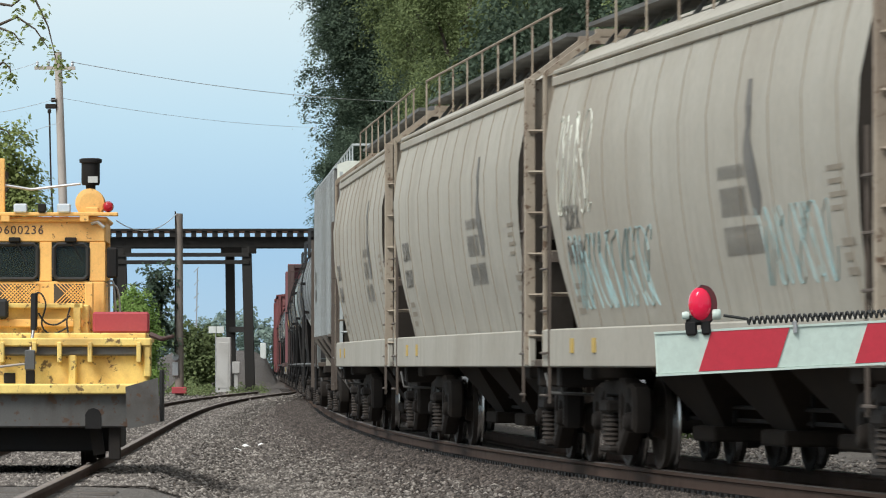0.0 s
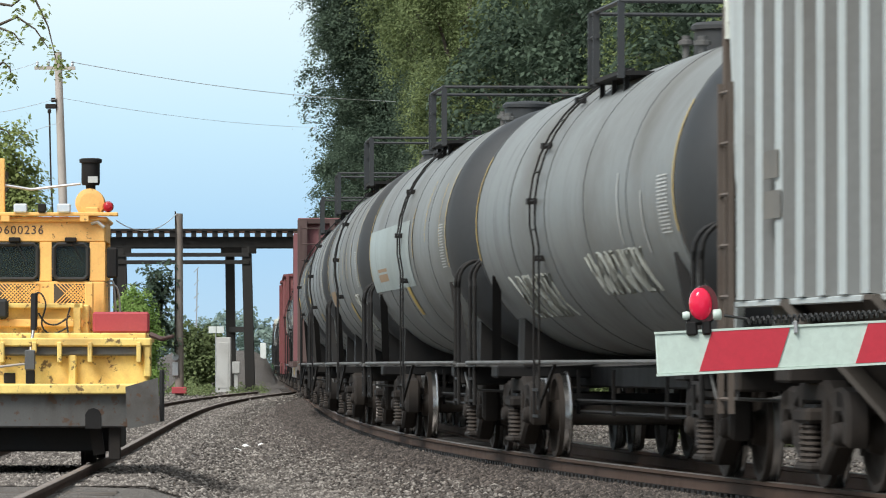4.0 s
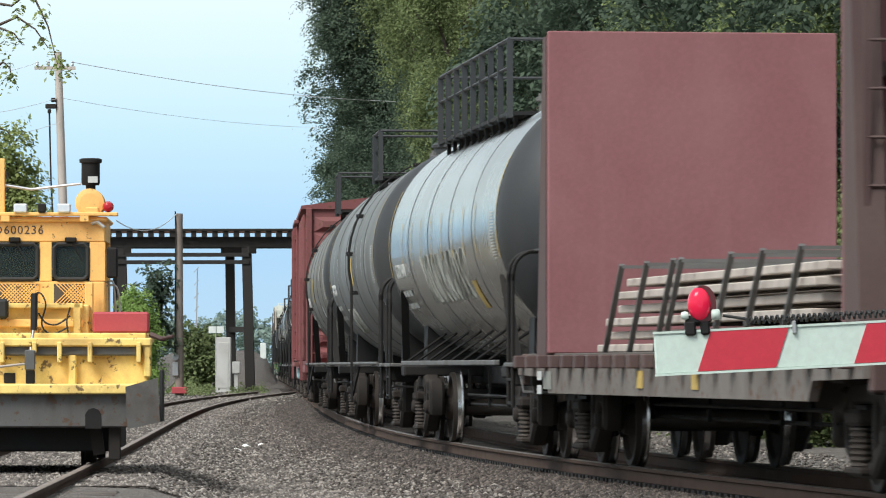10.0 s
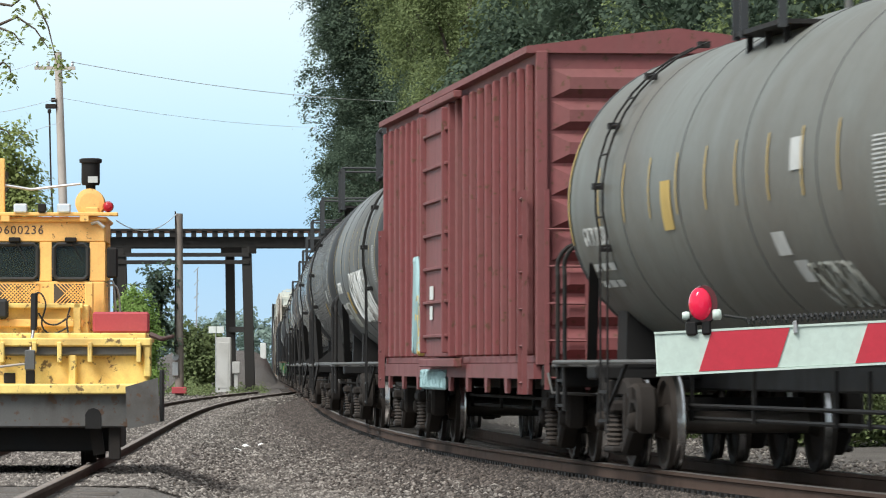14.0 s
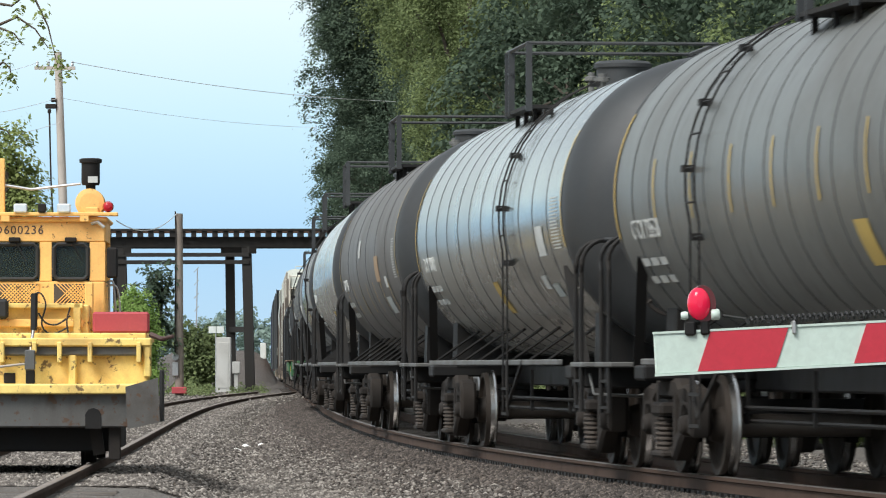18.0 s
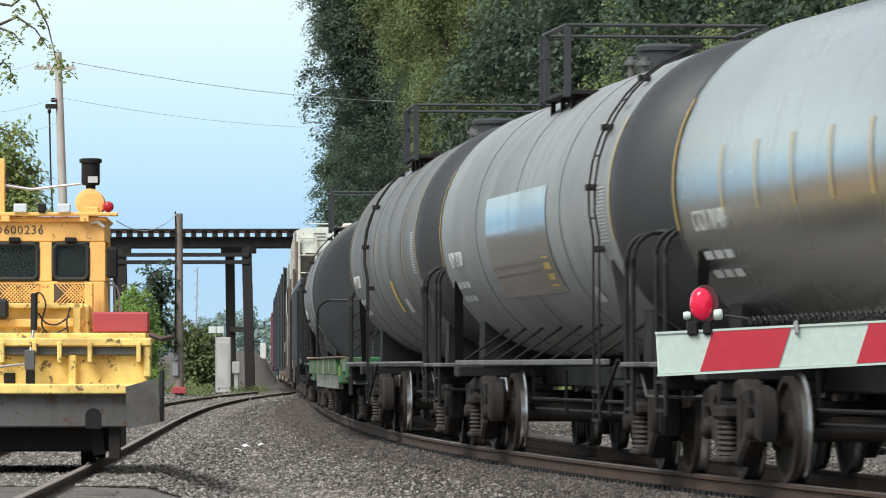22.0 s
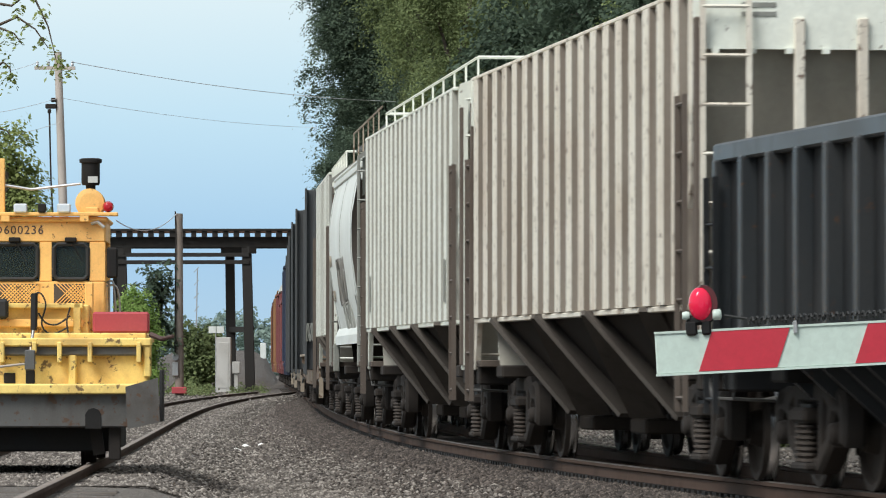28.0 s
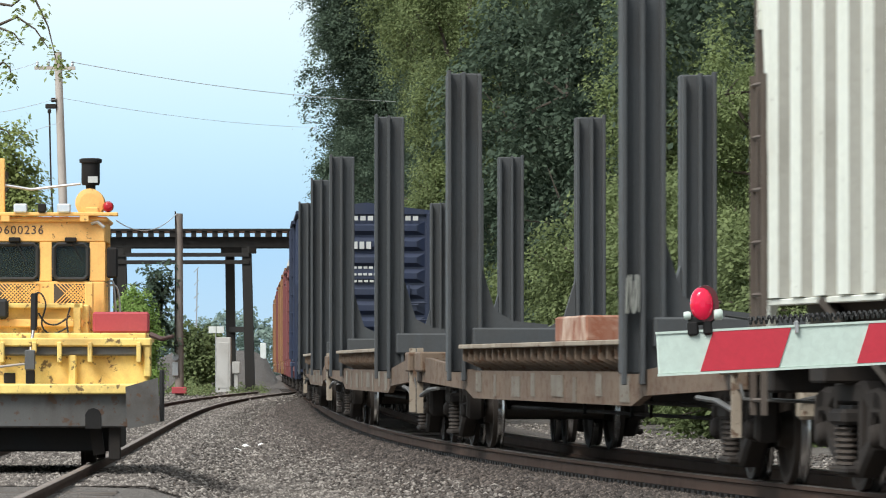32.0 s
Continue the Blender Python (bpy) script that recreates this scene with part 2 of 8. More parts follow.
M_STAKE = paint("blue_grey_stake_steel", (0.06, 0.065, 0.068), 0.55, 0.0, (0.06, 0.056, 0.052), 0.5, 3.0, 0.5)
M_RUSTFLAT = paint("rust_brown_flatcar_side", (0.17, 0.12, 0.082), 0.8, 0, (0.085, 0.06, 0.045), 0.6, 2.5, 0.6, chips=0.80)
M_TAN = paint("rusty_tan_frame_paint", (0.36, 0.305, 0.235), 0.75, 0, (0.15, 0.10, 0.07), 0.6, 3.0, 0.5, chips=0.50)
M_OCHRE = paint("ochre_car_paint", (0.28, 0.14, 0.06), 0.6, 0, (0.15, 0.08, 0.05), 0.4, 2.0, 0.4)
M_WHITEMARK = paint("white_stencil_paint", (0.56, 0.57, 0.55), 0.6, 0, (0.3, 0.3, 0.28), 0.5, 6.0, 0.3, 0)
M_YELLOWMARK = paint("yellow_stencil_paint", (0.52, 0.36, 0.09), 0.6, 0, (0.30, 0.22, 0.09), 0.4, 6.0, 0.2, 0)
M_DARKMARK = paint("charcoal_stencil_paint", (0.135, 0.13, 0.118), 0.7, 0, (0.24, 0.22, 0.19), 0.45, 6.0, 0.4, 0)
M_ORANGEMARK = paint("faded_orange_patch", (0.32, 0.21, 0.12), 0.6, 0, (0.3, 0.2, 0.1), 0.4, 6.0, 0.3, 0)
M_TEAL = paint("pale_teal_spray_paint", (0.30, 0.46, 0.47), 0.5, 0, (0.2, 0.25, 0.25), 0.3, 4.0, 0.2, 0)
M_YELLOW = paint("worn_yellow_machine_paint", (0.96, 0.71, 0.22), 0.5, 0, (0.42, 0.22, 0.07), 0.85, 7.0, 0.6, chips=0.5)
M_ORANGE = paint("orange_yellow_cab_paint", (0.95, 0.55, 0.17), 0.45, 0, (0.60, 0.30, 0.09), 0.5, 5.0, 0.45, chips=0.30)
# paler than the wheels: side light on the axle is put into the colour
M_AXLE = paint("lit_brown_axle_steel", (0.11, 0.092, 0.078), 0.42, 0.4, (0.06, 0.048, 0.04), 0.5, 5.0, 0.0, 0.05)
M_PLOW = paint("worn_grey_plow_steel", (0.115, 0.112, 0.106), 0.5, 0.15, (0.06, 0.046, 0.036), 0.85, 8.0, 0.7, 0.15, chips=0.60)
M_RUBBER = paint("black_rubber", (0.018, 0.018, 0.018), 0.7, 0, (0.05, 0.05, 0.045), 0.4, 5.0, 0.2)
M_TIMBER = paint("tarred_dark_timber", (0.018, 0.016, 0.014), 0.85, 0, (0.035, 0.03, 0.025), 0.5, 2.0, 0.5, 0.4)
M_POLE = paint("weathered_pole_wood", (0.50, 0.44, 0.39), 0.85, 0, (0.30, 0.26, 0.22), 0.5, 3.0, 0.6, 0.4)
M_POLEDARK = paint("dark_weathered_pole_wood", (0.27, 0.225, 0.19), 0.85, 0, (0.15, 0.12, 0.10), 0.6, 3.0, 0.6, 0.4)
M_TIE = paint("old_tie_wood", (0.075, 0.062, 0.052), 0.9, 0, (0.12, 0.11, 0.10), 0.5, 4.0, 0.4, 0.5, vary=0.3)
M_RAIL = paint("rusty_rail_steel", (0.085, 0.054, 0.040), 0.8, 0.0, (0.052, 0.035, 0.026), 0.5, 5.0, 0.0, 0.2, spec=0.2)
M_OLDTOP = paint("rusted_rail_head", (0.21, 0.175, 0.15), 0.6, 0.1, (0.2, 0.15, 0.12), 0.5, 5.0, 0.0, 0.05)
M_RAILTOP = paint("worn_rail_head", (0.34, 0.31, 0.29), 0.35, 0.8, (0.2, 0.16, 0.13), 0.4, 5.0, 0.0, 0.05)
M_CONCRETE = paint("pale_weathered_concrete", (0.52, 0.51, 0.48), 0.85, 0, (0.26, 0.24, 0.21), 0.5, 2.5, 0.5, 0.3)
M_GALV = paint("galvanised_steel", (0.45, 0.46, 0.47), 0.4, 0.6, (0.3, 0.29, 0.27), 0.4, 5.0, 0.3)
M_WIRE = paint("grey_wire", (0.62, 0.62, 0.62), 0.5, 0.0, (0.4, 0.4, 0.4), 0.2, 5.0, 0, 0)
M_ARMWHITE = paint("white_reflective_sheet", (0.52, 0.615, 0.55), 0.4, 0, (0.45, 0.52, 0.46), 0.3, 4.0, 0.1, 0.03)
M_ARMRED = paint("red_reflective_sheet", (0.50, 0.03, 0.05), 0.35, 0, (0.4, 0.04, 0.05), 0.3, 4.0, 0.1, 0.03)
M_REDLENS = glow("lit_red_lens", (0.62, 0.012, 0.05), 0.22, 0.1)
M_REDHOOD = paint("red_lamp_plastic", (0.45, 0.01, 0.02), 0.2, 0, (0.3, 0.01, 0.02), 0.2, 6.0, 0, 0)
M_HOOD = paint("smoky_red_hood", (0.10, 0.02, 0.022), 0.3, 0, (0.05, 0.02, 0.02), 0.4, 8.0, 0, 0)
M_LAMPGLASS = paint("clear_headlamp_lens", (0.75, 0.77, 0.78), 0.12, 0.3, (0.5, 0.5, 0.5), 0.2, 8.0, 0, 0)
M_GLASS = glass("cab_glass")
M_REDCLOTH = paint("faded_red_metal", (0.42, 0.06, 0.07), 0.5, 0, (0.3, 0.08, 0.08), 0.4, 3.0, 0.3)
M_PAPER = paint("white_paper_scrap", (0.8, 0.8, 0.78), 0.8, 0, (0.6, 0.6, 0.55), 0.3, 6.0, 0, 0)
M_GROUND = gravel("grey_gravel_ground", (0.115, 0.100, 0.087), (0.23, 0.208, 0.185), (0.105, 0.090, 0.078), 30.0)
M_STONES = stones("loose_ballast_stones", (0.062, 0.052, 0.045), (0.145, 0.125, 0.109), (0.36, 0.325, 0.285))
M_STONESDARK = stones("dark_brown_ballast", (0.026, 0.0205, 0.0175), (0.066, 0.053, 0.045), (0.17, 0.14, 0.12))
M_BARK = paint("grey_brown_bark", (0.10, 0.08, 0.062), 0.9, 0, (0.05, 0.045, 0.035), 0.5, 3.0, 0.5, 0.6)
M_LEAFDARK = leafy("dark_maple_leaves", (0.024, 0.043, 0.029), (0.165, 0.222, 0.150))
M_LEAFMID = leafy("mid_green_leaves", (0.066, 0.092, 0.036), (0.32, 0.385, 0.17))
M_LEAFLIGHT = leafy("yellow_green_leaves", (0.14, 0.19, 0.055), (0.44, 0.49, 0.19))
M_WILLOW = leafy("dusty_olive_green_leaves", (0.10, 0.135, 0.052), (0.33, 0.40, 0.175))
M_LEAFBRIGHT = leafy("fresh_green_leaves", (0.13, 0.22, 0.05), (0.42, 0.58, 0.18))
M_LEAFFAR = leafy("haze_tinted_far_leaves", (0.19, 0.26, 0.23), (0.30, 0.38, 0.32), 0.8)
M_LUMBER = paint("peeling_red_brown_lumber", (0.24, 0.085, 0.045), 0.8, 0, (0.62, 0.52, 0.42), 1.0, 8.0, 0.2, 0.4)


# ---- mesh tools ----
class Build:
    """Gathers vertices and faces for one mesh."""

    def __init__(self):
        self.v, self.f, self.mi, self.cur = [], [], [], 0

    def add(self, vs, fs):
        o = len(self.v)
        self.v.extend(vs)
        for f in fs:
            self.f.append(tuple(i + o for i in f))
            self.mi.append(self.cur)
        return self

    def box(self, x0, x1, y0, y1, z0, z1, b=0.0):
        if b <= 0:
            vs = [(x, y, z) for z in (z0, z1) for y in (y0, y1) for x in (x0, x1)]
            return self.add(vs, [(0, 2, 3, 1), (4, 5, 7, 6), (0, 1, 5, 4), (2, 6, 7, 3), (0, 4, 6, 2), (1, 3, 7, 5)])
        pr = [(x0 + b, y0), (x1 - b, y0), (x1, y0 + b), (x1, y1 - b), (x1 - b, y1), (x0 + b, y1), (x0, y1 - b), (x0, y0 + b)]
        ins = [(x0 + b, y0 + b), (x1 - b, y0 + b), (x1 - b, y0 + b), (x1 - b, y1 - b), (x1 - b, y1 - b), (x0 + b, y1 - b), (x0 + b, y1 - b), (x0 + b, y0 + b)]
        vs = [(x, y, z0) for x, y in ins] + [(x, y, z0 + b) for x, y in pr] + [(x, y, z1 - b) for x, y in pr] + [(x, y, z1) for x, y in ins]
        fs = [tuple(reversed(range(8))), tuple(range(24, 32))]
        for k in range(3):
            for i in range(8):
                j = (i + 1) % 8
                fs.append((k * 8 + i, k * 8 + j, k * 8 + 8 + j, k * 8 + 8 + i))
        return self.add(vs, fs)

    def bar(self, a, c, w, h=None, up=(0, 0, 1)):
        """A straight bar of w by h from a to c."""
        a, c, h = Vector(a), Vector(c), h or w
        d = (c - a).normalized()
        s = d.cross(Vector(up))
        if s.length < 1e-4:
            s = d.cross(Vector((1, 0, 0)))
        s.normalize()
        u = s.cross(d)
        vs = [tuple(p + s * (i * w / 2) + u * (j * h / 2)) for p in (a, c) for i, j in ((-1, -1), (1, -1), (1, 1), (-1, 1))]
        return self.add(vs, [(0, 1, 2, 3), (7, 6, 5, 4), (0, 4, 5, 1), (1, 5, 6, 2), (2, 6, 7, 3), (3, 7, 4, 0)])

    def tube(self, pts, r, n=6, r2=None):
        """A round bar through the points; its radius may taper to r2."""
        pts = [Vector(p) for p in pts]
        rings, u = [], None
        for i, p in enumerate(pts):
            d = (pts[min(i + 1, len(pts) - 1)] - pts[max(i - 1, 0)]).normalized()
            if u is None:
                u = d.cross(Vector((0, 0, 1)))
                if u.length < 1e-3:
                    u = d.cross(Vector((1, 0, 0)))
            else:
                u = u - d * u.dot(d)
            u.normalize()
            w = d.cross(u)
            rr = r if r2 is None else r + (r2 - r) * i / (len(pts) - 1)
            rings += [tuple(p + u * (rr * math.cos(a)) + w * (rr * math.sin(a))) for a in (2 * math.pi * k / n for k in range(n))]
        fs = []
        for i in range(len(pts) - 1):
            for k in range(n):
                q = (k + 1) % n
                fs.append((i * n + k, i * n + q, i * n + n + q, i * n + n + k))
        fs += [tuple(reversed(range(n))), tuple(range((len(pts) - 1) * n, len(pts) * n))]
        return self.add(rings, fs)

    def lathe(self, prof, axis="x", at=(0, 0, 0), n=24):
        """Turns a profile of (place along the axis, radius) round an axis."""
        vs, fs, m = [], [], len(prof)
        for s, r in prof:
            for k in range(n):
                a = 2 * math.pi * k / n
                c, d = r * math.cos(a), r * math.sin(a)
                p = (s, c, d) if axis == "x" else (c, s, d) if axis == "y" else (c, d, s)
                vs.append((p[0] + at[0], p[1] + at[1], p[2] + at[2]))
        for i in range(m - 1):
            for k in range(n):
                q = (k + 1) % n
                f = (i * n + k, i * n + q, i * n + n + q, i * n + n + k)
                fs.append(f[::-1] if axis == "y" else f)
        fs += [tuple(range(n))[::-1], tuple(range((m - 1) * n, m * n))]
        return self.add(vs, fs)

    def prism(self, prof, y0, y1):
        """A profile in x and z, drawn out along y."""
        n = len(prof)
        vs = [(x, y, z) for y in (y0, y1) for x, z in prof]
        fs = [tuple(range(n)), tuple(range(2 * n - 1, n - 1, -1))]
        for i in range(n):
            j = (i + 1) % n
            fs.append((j, i, n + i, n + j))
        return self.add(vs, fs)

    def prism_x(self, prof, x0, x1):
        """A profile in y and z, drawn out along x."""
        n = len(prof)
        vs = [(x, y, z) for x in (x0, x1) for y, z in prof]
        fs = [tuple(range(n))[::-1], tuple(range(n, 2 * n))]
        for i in range(n):
            j = (i + 1) % n
            fs.append((i, j, n + j, n + i))
        return self.add(vs, fs)

    def grid(self, rows):
        """A sheet from rows of points."""
        n = len(rows[0])
        fs = [(i * n + k, i * n + k + 1, i * n + n + k + 1, i * n + n + k) for i in range(len(rows) - 1) for k in range(n - 1)]
        return self.add([p for r in rows for p in r], fs)

    def mesh(self, name, mats, smooth=None):
        me = bpy.data.meshes.new(name)
        me.from_pydata(self.v, [], self.f)
        for m in mats:
            me.materials.append(m)
        if len(mats) > 1:
            me.polygons.foreach_set("material_index", self.mi)
        if smooth is not None:
            me.shade_smooth()
            me.set_sharp_from_angle(angle=radians(smooth))
        me.update()
        return me


def eased(pts, n=6):
    """A smooth line through the points."""
    p = [Vector(pts[0])] + [Vector(q) for q in pts] + [Vector(pts[-1])]
    out = []
    for i in range(1, len(p) - 2):
        for k in range(n):
            t = k / n
            out.append(0.5 * (2 * p[i] + (p[i + 1] - p[i - 1]) * t + (2 * p[i - 1] - 5 * p[i] + 4 * p[i + 1] - p[i + 2]) * t * t + (3 * p[i] - p[i - 1] - 3 * p[i + 1] + p[i + 2]) * t ** 3))
    return out + [Vector(pts[-1])]


MESHES = {}


def part(name, b, material, parent, label="", smooth=None, at=None):
    """Links one mesh object under a thing or a part. b: a Build, or a ready mesh."""
    mats = material if isinstance(material, (list, tuple)) else [material]
    ob = new(name, b if isinstance(b, bpy.types.Mesh) else b.mesh(name, mats, smooth))
    ob.parent = parent
    if at is not None:
        ob.matrix_basis = at
    return tagged(ob, label)


def shared(key, make):
    if key not in MESHES:
        MESHES[key] = make()
    return MESHES[key]


def thing(name, label, category, group="", m=None, kind=""):
    ob = new(name)
    ob.empty_display_size = 0.3
    if m is not None:
        ob.matrix_basis = m
    return tagged(ob, label, category, group, kind)


def lettering(words, size, material, parent, m, name="lettering", extrude=0.002, squeeze=1.0):
    cu = bpy.data.curves.new(name, "FONT")
    cu.body, cu.size, cu.extrude, cu.align_x, cu.align_y = words, size, extrude, "CENTER", "CENTER"
    cu.resolution_u, cu.space_character = 2, 1.12
    tmp = bpy.data.objects.new(name, cu)
    me = bpy.data.meshes.new_from_object(tmp)
    bpy.data.objects.remove(tmp)
    me.materials.clear()
    me.materials.append(material)
    ob = new(name, me)
    ob.parent = parent
    ob.matrix_basis = m @ Matrix.Diagonal((squeeze, 1, 1, 1))
    return ob


# ---- the line of the main track ----
S0, S1 = -780.0, 520.0
SS = np.arange(S0, S1 + 0.5, 1.0)


def bend(s):
    k = float(np.interp(s, [-140, -95, -60, -35, -15, 2], [-0.000176, 0.000214, 0.000477, 0.0020047, 0.0021927, 0.0032958]))
    if s < -150:
        k = 0.0
    if -280 <= s <= -260:
        k = 0.0002
    if s > 110:
        k = 0.0
    return k


_k = np.array([bend(s) for s in SS])
_i0 = int(-S0)
_h = np.concatenate([[0.0], np.cumsum((_k[1:] + _k[:-1]) / 2)])
_h = _h - _h[_i0] - 1.411887
_x = np.concatenate([[0.0], np.cumsum((np.cos(_h[1:]) + np.cos(_h[:-1])) / 2)])
_y = np.concatenate([[0.0], np.cumsum((np.sin(_h[1:]) + np.sin(_h[:-1])) / 2)])
_x, _y = _x - _x[_i0] + 4.656951, _y - _y[_i0] + 40.0


def track(s, side=0.0):
    """A point of the main track, side metres to the right of the way of travel, and the heading."""
    x, y, a = float(np.interp(s, SS, _x)), float(np.interp(s, SS, _y)), float(np.interp(s, SS, _h))
    return x + side * math.sin(a), y - side * math.cos(a), a


def travelled(t):
    """Metres that the train has gone since the start; its pace is nearly even."""
    ts = np.arange(0, 32.01, 0.1)
    v = np.interp(ts, [0, 11, 22, 32], [14.2, 14.0, 14.1, 14.15])
    return float(np.interp(t, ts, np.concatenate([[0.0], np.cumsum((v[1:] + v[:-1]) / 2 * 0.1)])))


# the side track: place by distance
def side_track(y, off=0.0):
    x = float(np.interp(y, SIDE_Y, SIDE_X))
    d = float(np.interp(y + 1, SIDE_Y, SIDE_X)) - float(np.interp(y - 1, SIDE_Y, SIDE_X))
    a = math.atan2(2.0, d)
    return x + off * math.sin(a), y - off * math.cos(a), a


_ky, _kx = [-60, 0, 41, 56, 76, 100, 150, 190, 219], [-1.6, -2.5, -3.24, -3.62, -4.2, -4.95, -6.0, -6.1, -5.72]
SIDE_Y = np.arange(-60.0, 219.5, 1.0)
_c = np.polyfit(_ky, _kx, 5)
SIDE_X = np.polyval(_c, SIDE_Y) - 0.7175


# ---- ground and tracks ----
GZ = -0.34


def raw_mesh(name, verts, faces_n, mats, smooth=False):
    """A mesh of equal-sided faces from arrays, quick for large ones."""
    verts, faces_n = np.asarray(verts, dtype=np.float32), np.asarray(faces_n, dtype=np.int32)
    me = bpy.data.meshes.new(name)
    k = faces_n.shape[1]
    me.vertices.add(len(verts))
    me.vertices.foreach_set("co", verts.ravel())
    me.loops.add(faces_n.size)
    me.loops.foreach_set("vertex_index", faces_n.ravel())
    me.polygons.add(len(faces_n))
    me.polygons.foreach_set("loop_start", np.arange(0, faces_n.size, k, dtype=np.int32))
    me.polygons.foreach_set("loop_total", np.full(len(faces_n), k, dtype=np.int32))
    for m in mats:
        me.materials.append(m)
    me.update(calc_edges=True)
    if smooth:
        me.shade_smooth()
    return me


def ground_height(x, y):
    """Low humps in the gravel, and the banks under both tracks."""
    return GZ + 0.03 * noise.noise((x * 0.3, y * 0.14, 0.0)) + 0.022 * noise.noise((x * 1.3, y * 0.5, 3.0)) + 0.012 * noise.noise((x * 3.1, y * 1.2, 7.0))


xs = np.concatenate([[-2500, -800, -250, -90, -50], np.arange(-30, 30.1, 0.75), [50, 90, 250, 800, 2500]])
ys = np.concatenate([[-1500, -400, -120, -40, 0], np.arange(20, 130, 1.0), np.arange(132, 320, 6.0), [360, 450, 700, 1200, 2500, 4500]])
gv = [(x, y, ground_height(x, y) - (1.0 if y > 2000 else 0.0)) for y in ys for x in xs]
nx = len(xs)
gf = [(j * nx + i, j * nx + i + 1, j * nx + nx + i + 1, j * nx + nx + i) for j in range(len(ys) - 1) for i in range(nx - 1)]
ground = new("ground", raw_mesh("ground", gv, gf, [M_GROUND], True))
tagged(ground, "grey-brown gravel ground beside the railway tracks", "ground", kind="structure")


# unseen ochre field, added so the silver tanks mirror its tone
M_STRAW = gravel("dry_ochre_grass", (0.30, 0.21, 0.085), (0.46, 0.34, 0.15), (0.22, 0.17, 0.08), 9.0)
fv = [(x, y, GZ + 0.05 + 0.04 * noise.noise((x * 0.2, y * 0.2, 5.0))) for y in np.arange(-160, 101, 20.0) for x in (-260, -120, -60, -30, -18, -12.5)]
ob = new("ground_field", raw_mesh("ground_field", fv, [(j * 6 + i, j * 6 + i + 1, j * 6 + i + 7, j * 6 + i + 6) for j in range(13) for i in range(5)], [M_STRAW], True))
tagged(ob, "unseen ochre grass field added for the tank cars' reflections", "field", kind="structure")


def bed(name, pts, mat, top=-0.19, half=1.55, toe=2.5):
    """A ballast bank along (x, y, heading) points."""
    rows = []
    for x, y, a in pts:
        row = []
        for off, z in ((-toe, GZ - 0.06), (-half, top - 0.02), (-0.9, top), (0.9, top), (half, top - 0.02), (toe, GZ - 0.06)):
            row.append((x + off * math.sin(a), y - off * math.cos(a), z))
        rows.append(row)
    b = Build()
    b.grid([r[::-1] for r in rows])
    return b.mesh(name, [mat], 60)


M_BED = gravel("track_ballast", (0.082, 0.069, 0.060), (0.165, 0.145, 0.128), (0.070, 0.057, 0.049), 24.0)
main_pts = [track(s) for s in np.concatenate([np.arange(-770, -160, 20), np.arange(-160, 30, 2), np.arange(30, 500, 6)])]
ob = new("ballast_bed", bed("ballast_bed", main_pts, M_BED, toe=4.2))
tagged(ob, "dark ballast bank under the curving main track", "ballast", kind="structure")
side_pts = [side_track(y) for y in np.arange(-55, 216, 2.0)][::-1]
ob = new("ballast_bed", bed("ballast_bed", side_pts, M_GROUND, -0.105, 1.5, 2.4))
tagged(ob, "thin ballast under the side track", "ballast", kind="structure")

RAIL_PROFILE = [(-0.07, -0.18), (0.07, -0.18), (0.07, -0.165), (0.012, -0.145), (0.009, -0.05), (0.036, -0.038), (0.037, -0.006), (0.028, 0.0), (-0.028, 0.0), (-0.037, -0.006), (-0.036, -0.038), (-0.009, -0.05), (-0.012, -0.145), (-0.07, -0.165)]


def rail(name, pts, off, label, head=M_RAILTOP):
    b = Build()
    n = len(RAIL_PROFILE)
    for x, y, a in pts:
        for u, z in RAIL_PROFILE:
            o = off + u
            b.v.append((x + o * math.sin(a), y - o * math.cos(a), z))
    for i in range(len(pts) - 1):
        for k in range(n):
            q = (k + 1) % n
            b.f.append((i * n + k, i * n + q, i * n + n + q, i * n + n + k))
            b.mi.append(1 if k in (6, 7, 8) else 0)
    ob = new(name, b.mesh(name, [M_RAIL, head], 30))
    return tagged(ob, label, "rail", kind="structure")


for o in (-0.7525, 0.7525):
    rail("rail", main_pts, o, "rust-brown steel rail of the curved main track")
for o in (-0.7525, 0.7525):
    rail("rail", side_pts, o, "rust-brown steel rail of the side track", M_OLDTOP)

tie_box = Build().box(-0.115, 0.115, -1.3, 1.3, -0.36, -0.182, 0.012).mesh("tie", [M_TIE])
main_ties = thing("tie_row", "weathered wooden ties under the main track", "ties", kind="structure")
for i in range(230):
    s = 6 - i * 0.55
    x, y, a = track(s)
    part("tie", tie_box, M_TIE, main_ties, at=pose(x, y, random.uniform(-0.012, 0.0), 0, 0, math.degrees(a) + random.uniform(-1, 1)))
side_ties = thing("tie_row", "weathered wooden ties under the side track", "ties", kind="structure")
for i in range(210):
    x, y, a = side_track(38 + i * 0.56)
    part("tie", tie_box, M_TIE, side_ties, at=pose(x, y, random.uniform(0.045, 0.088), 0, 0, math.degrees(a) + random.uniform(-2, 2)))
far_b = Build()
for i in range(150):
    x, y, a = track(-121 - i * 0.8)
    c, s_ = math.cos(a), math.sin(a)
    far_b.bar((x + 1.3 * s_, y - 1.3 * c, -0.26), (x - 1.3 * s_, y + 1.3 * c, -0.26), 0.23, 0.16)
tagged(new("far_ties", far_b.mesh("far_ties", [M_TIE])), "distant row of wooden ties under the main track", "ties", kind="stuff")
